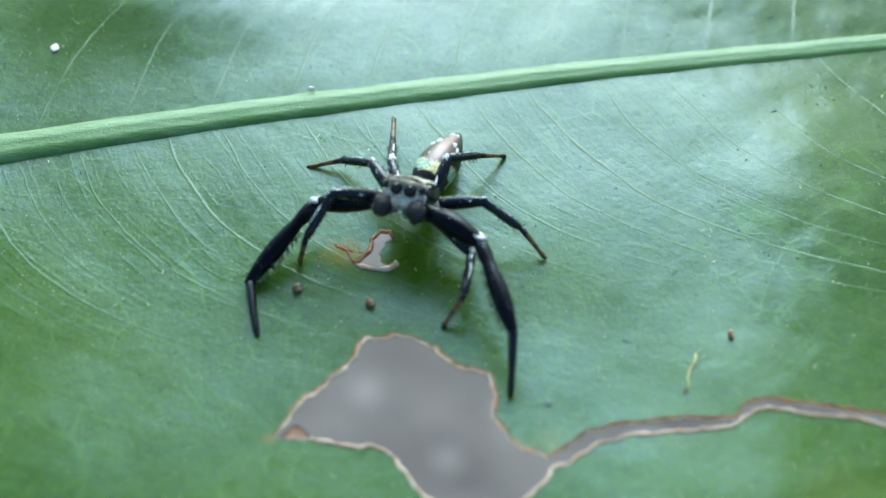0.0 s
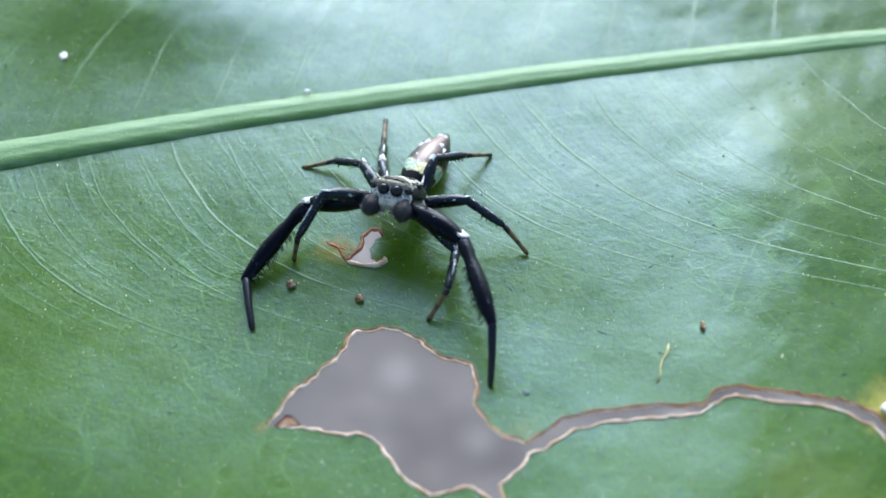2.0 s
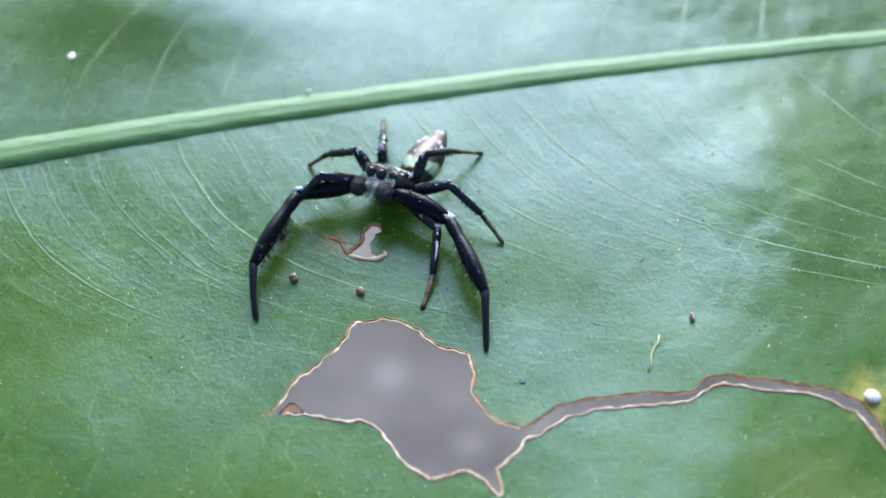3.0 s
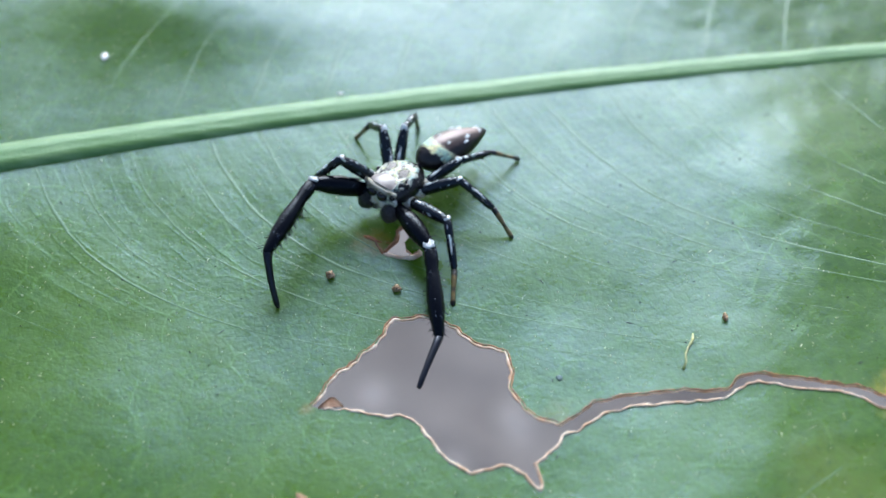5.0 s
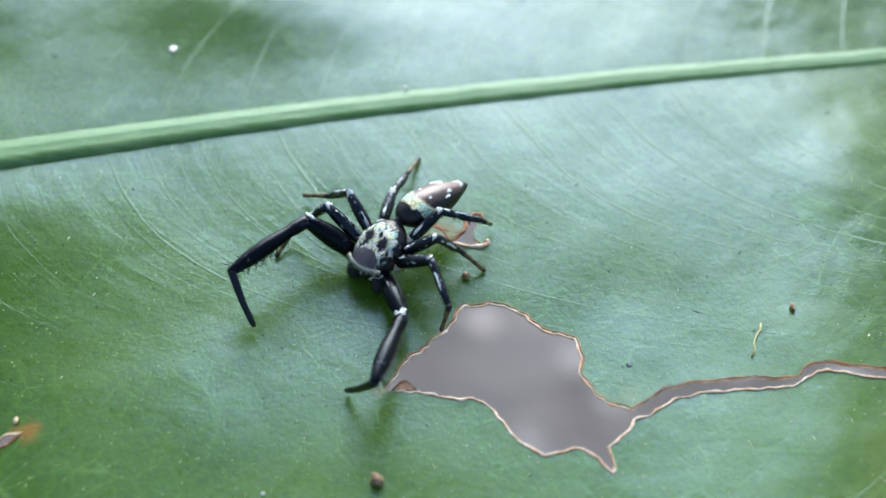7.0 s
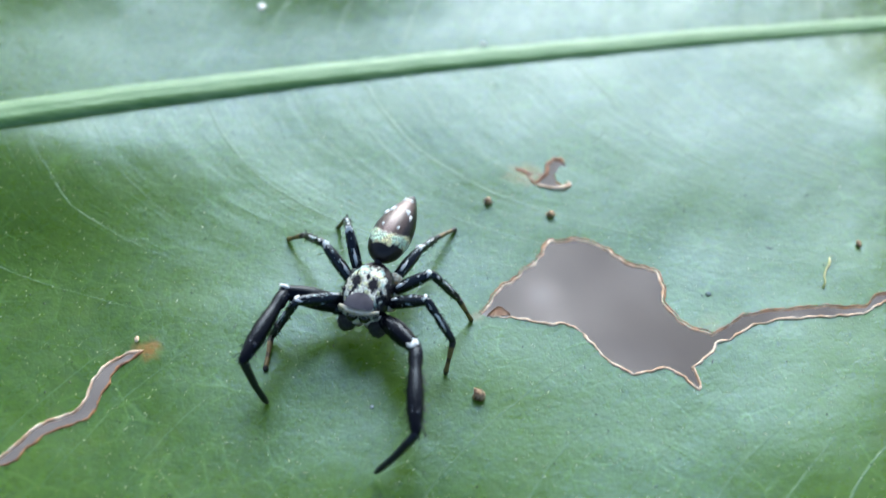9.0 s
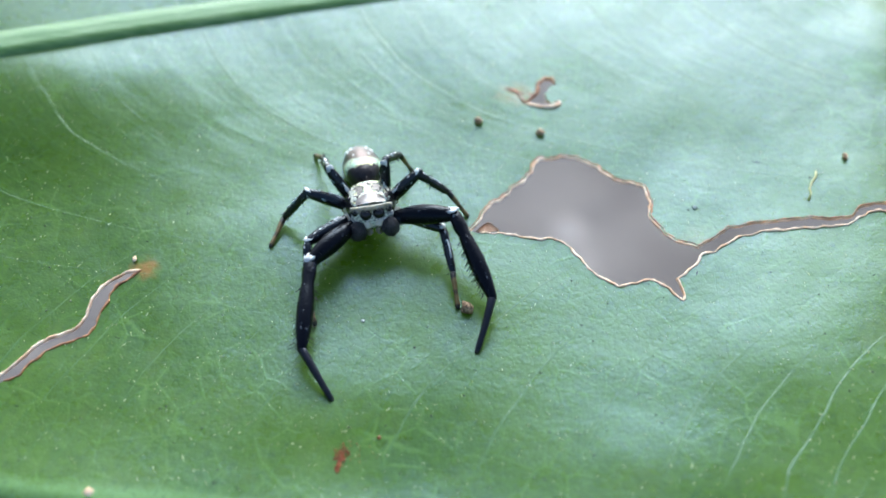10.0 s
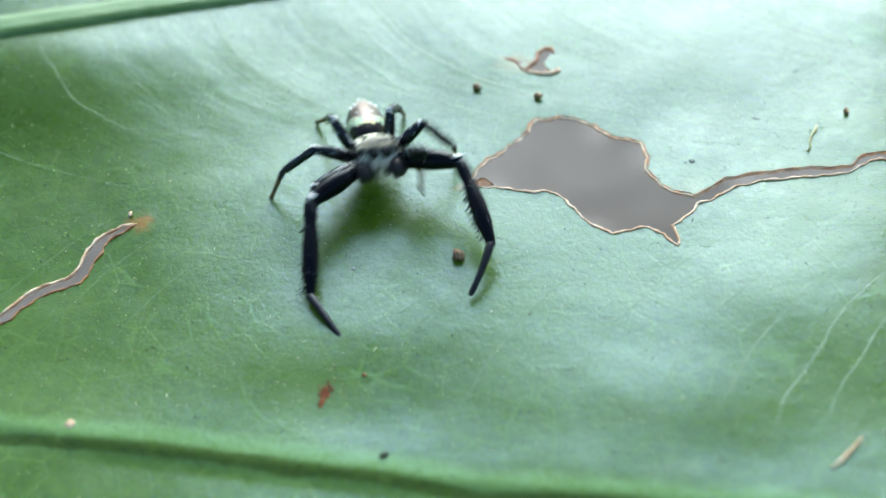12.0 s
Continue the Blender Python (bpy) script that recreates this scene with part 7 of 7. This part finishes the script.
    walk(limbs["B4", "femur"], [
        (0, mm(-0.800, -0.750, -0.450, 69.0, -7.0, 157.5)),
        (2.8, mm(-0.800, -0.750, -0.450, 69.0, -7.0, 157.5)),
        (3, mm(-0.800, -0.750, -0.450, 96.2, 17.4, 156.7)),
        (3.2, mm(-0.800, -0.750, -0.450, 96.2, 17.4, 156.7)),
        (3.7, mm(-0.800, -0.750, -0.450, 83.0, 22.0, 152.2)),
        (4.2, mm(-0.800, -0.750, -0.450, 55.5, 16.2, 144.0)),
        (4.8, mm(-0.800, -0.750, -0.450, 26.0, 5.3, 144.1)),
        (5, mm(-0.800, -0.750, -0.450, 18.5, -2.0, 160.8)),
        (5.9, mm(-0.800, -0.750, -0.450, 18.5, -2.0, 160.8)),
        (6, mm(-0.800, -0.750, -0.450, -5.3, -1.9, 134.8)),
        (6.1, mm(-0.800, -0.750, -0.450, -5.3, -1.9, 134.8)),
        (6.25, mm(-0.800, -0.750, -0.450, 7.3, 1.6, 142.8)),
        (6.4, mm(-0.800, -0.750, -0.450, 7.5, 0.9, 147.8)),
        (6.5, mm(-0.800, -0.750, -0.450, 10.4, 0.3, 153.3)),
        (6.9, mm(-0.800, -0.750, -0.450, 9.6, -1.3, 162.2)),
        (7.3, mm(-0.800, -0.750, -0.450, -1.5, 0.3, 166.3)),
        (7.8, mm(-0.800, -0.750, -0.450, -14.7, 3.4, 167.7)),
        (8.3, mm(-0.800, -0.750, -0.450, -20.7, 4.7, 167.1)),
        (8.4, mm(-0.800, -0.750, -0.450, 23.5, -2.1, 159.6)),
        (8.5, mm(-0.800, -0.750, -0.450, 49.7, 10.9, 145.7)),
        (8.6, mm(-0.800, -0.750, -0.450, -11.7, 1.8, 163.3)),
        (9.05, mm(-0.800, -0.750, -0.450, -11.7, 1.8, 163.3)),
        (9.2, mm(-0.800, -0.750, -0.450, 26.8, 3.5, 148.0)),
        (9.3, mm(-0.800, -0.750, -0.450, 26.8, 3.5, 148.0)),
        (9.4, mm(-0.800, -0.750, -0.450, 30.1, 2.2, 151.0)),
        (9.55, mm(-0.800, -0.750, -0.450, 30.1, 2.2, 151.0)),
        (9.7, mm(-0.800, -0.750, -0.450, 97.0, 7.2, 155.7)),
        (9.95, mm(-0.800, -0.750, -0.450, 97.0, 7.2, 155.7)),
        (10.3, mm(-0.800, -0.750, -0.450, 60.6, 3.2, 153.0)),
        (11.9, mm(-0.800, -0.750, -0.450, 60.6, 3.2, 153.0)),
        (12, mm(-0.800, -0.750, -0.450, 96.6, 9.6, 155.9)),
    ])
    walk(limbs["B4", "tibia"], [
        (0, mm(-0.878, -1.630, 1.724, 7.9, 0.2, 153.4)),
        (2.8, mm(-0.878, -1.630, 1.724, 7.9, 0.2, 153.4)),
        (3, mm(-1.342, -0.240, 1.777, 14.9, -5.2, 173.7)),
        (3.2, mm(-1.342, -0.240, 1.777, 14.9, -5.2, 173.7)),
        (3.7, mm(-1.707, -0.596, 1.712, -7.4, 3.1, 177.3)),
        (4.2, mm(-2.018, -1.509, 1.411, -13.0, 2.8, 166.6)),
        (4.8, mm(-2.132, -2.422, 0.589, -14.4, -0.8, 151.8)),
        (5, mm(-1.522, -2.906, 0.312, -18.7, 5.8, 171.4)),
        (5.9, mm(-1.522, -2.906, 0.312, -18.7, 5.8, 171.4)),
        (6, mm(-2.456, -2.386, -0.668, -57.0, -0.7, 154.3)),
        (6.1, mm(-2.456, -2.386, -0.668, -57.0, -0.7, 154.3)),
        (6.25, mm(-2.217, -2.601, -0.151, -63.0, -1.7, 154.0)),
        (6.4, mm(-2.045, -2.719, -0.144, -63.8, -4.6, 152.5)),
        (6.5, mm(-1.834, -2.800, -0.027, -65.0, -6.4, 151.8)),
        (6.9, mm(-1.498, -2.959, -0.057, -42.4, -19.9, 134.3)),
        (7.3, mm(-1.357, -3.032, -0.512, -28.6, -13.7, 131.3)),
        (7.8, mm(-1.248, -2.979, -1.044, 4.5, 2.6, 124.3)),
        (8.3, mm(-1.238, -2.975, -1.303, 8.8, 3.8, 131.5)),
        (8.4, mm(-1.520, -2.781, 0.486, -26.4, -9.9, 135.7)),
        (8.5, mm(-1.933, -1.808, 1.302, -41.1, 3.8, 159.2)),
        (8.6, mm(-1.436, -2.913, -0.919, -48.9, 11.2, 164.4)),
        (9.05, mm(-1.436, -2.913, -0.919, -48.9, 11.2, 164.4)),
        (9.2, mm(-1.969, -2.499, 0.609, -47.5, 5.6, 159.9)),
        (9.3, mm(-1.969, -2.499, 0.609, -47.5, 5.6, 159.9)),
        (9.4, mm(-1.819, -2.498, 0.724, -49.0, 4.1, 158.4)),
        (9.55, mm(-1.819, -2.498, 0.724, -49.0, 4.1, 158.4)),
        (9.7, mm(-0.950, -0.362, 1.911, -23.8, -0.5, 153.6)),
        (9.95, mm(-0.950, -0.362, 1.911, -23.8, -0.5, 153.6)),
        (10.3, mm(-1.436, -1.747, 1.632, -41.0, 6.2, 161.9)),
        (11.9, mm(-1.436, -1.747, 1.632, -41.0, 6.2, 161.9)),
        (12, mm(-1.036, -0.358, 1.778, -10.2, 0.7, 158.9)),
    ])
    walk(limbs["B4", "tarsus"], [
        (0, mm(-1.824, -3.514, 2.017, 2.1, -0.2, 160.6)),
        (2.8, mm(-1.824, -3.514, 2.017, 2.1, -0.2, 160.6)),
        (3, mm(-1.518, -2.292, 2.324, 8.9, -2.6, 171.2)),
        (3.2, mm(-1.518, -2.292, 2.324, 8.9, -2.6, 171.2)),
        (3.7, mm(-1.793, -2.706, 1.439, 8.3, -0.0, 155.1)),
        (4.2, mm(-2.477, -3.532, 0.930, -24.1, 0.1, 155.0)),
        (4.8, mm(-3.116, -4.241, 0.057, -34.9, -3.6, 149.6)),
        (5, mm(-1.755, -4.920, -0.369, -37.7, 4.2, 160.3)),
        (5.9, mm(-1.755, -4.920, -0.369, -37.7, 4.2, 160.3)),
        (6, mm(-2.980, -3.422, -2.453, -63.7, -12.9, 148.5)),
        (6.1, mm(-2.980, -3.422, -2.453, -63.7, -12.9, 148.5)),
        (6.25, mm(-2.692, -3.446, -2.047, -70.8, -6.5, 152.6)),
        (6.4, mm(-2.615, -3.482, -2.050, -80.7, -2.5, 154.4)),
        (6.5, mm(-2.450, -3.491, -1.950, -86.7, 2.4, 155.0)),
        (6.9, mm(-2.966, -3.708, -1.406, -84.2, 19.9, 156.8)),
        (7.3, mm(-2.922, -4.084, -1.502, -94.5, 14.2, 153.7)),
        (7.8, mm(-3.008, -4.168, -0.878, -85.8, 22.2, 156.4)),
        (8.3, mm(-2.815, -4.341, -0.981, -86.0, 15.1, 155.8)),
        (8.4, mm(-2.968, -4.033, -0.446, -83.0, 15.5, 156.7)),
        (8.5, mm(-2.418, -3.344, -0.100, -62.1, 1.7, 155.7)),
        (8.6, mm(-1.510, -4.328, -2.477, -47.6, 5.5, 159.9)),
        (9.05, mm(-1.510, -4.328, -2.477, -47.6, 5.5, 159.9)),
        (9.2, mm(-2.320, -3.902, -0.952, -80.1, 4.1, 155.5)),
        (9.3, mm(-2.320, -3.902, -0.952, -80.1, 4.1, 155.5)),
        (9.4, mm(-2.229, -3.841, -0.879, -70.3, 2.5, 155.7)),
        (9.55, mm(-2.229, -3.841, -0.879, -70.3, 2.5, 155.7)),
        (9.7, mm(-1.810, -2.076, 1.065, -55.4, -2.5, 153.1)),
        (9.95, mm(-1.810, -2.076, 1.065, -55.4, -2.5, 153.1)),
        (10.3, mm(-1.788, -3.303, 0.261, -71.3, -1.8, 154.2)),
        (11.9, mm(-1.788, -3.303, 0.261, -71.3, -1.8, 154.2)),
        (12, mm(-1.795, -2.342, 1.395, -22.6, 2.7, 161.3)),
    ])


motions()
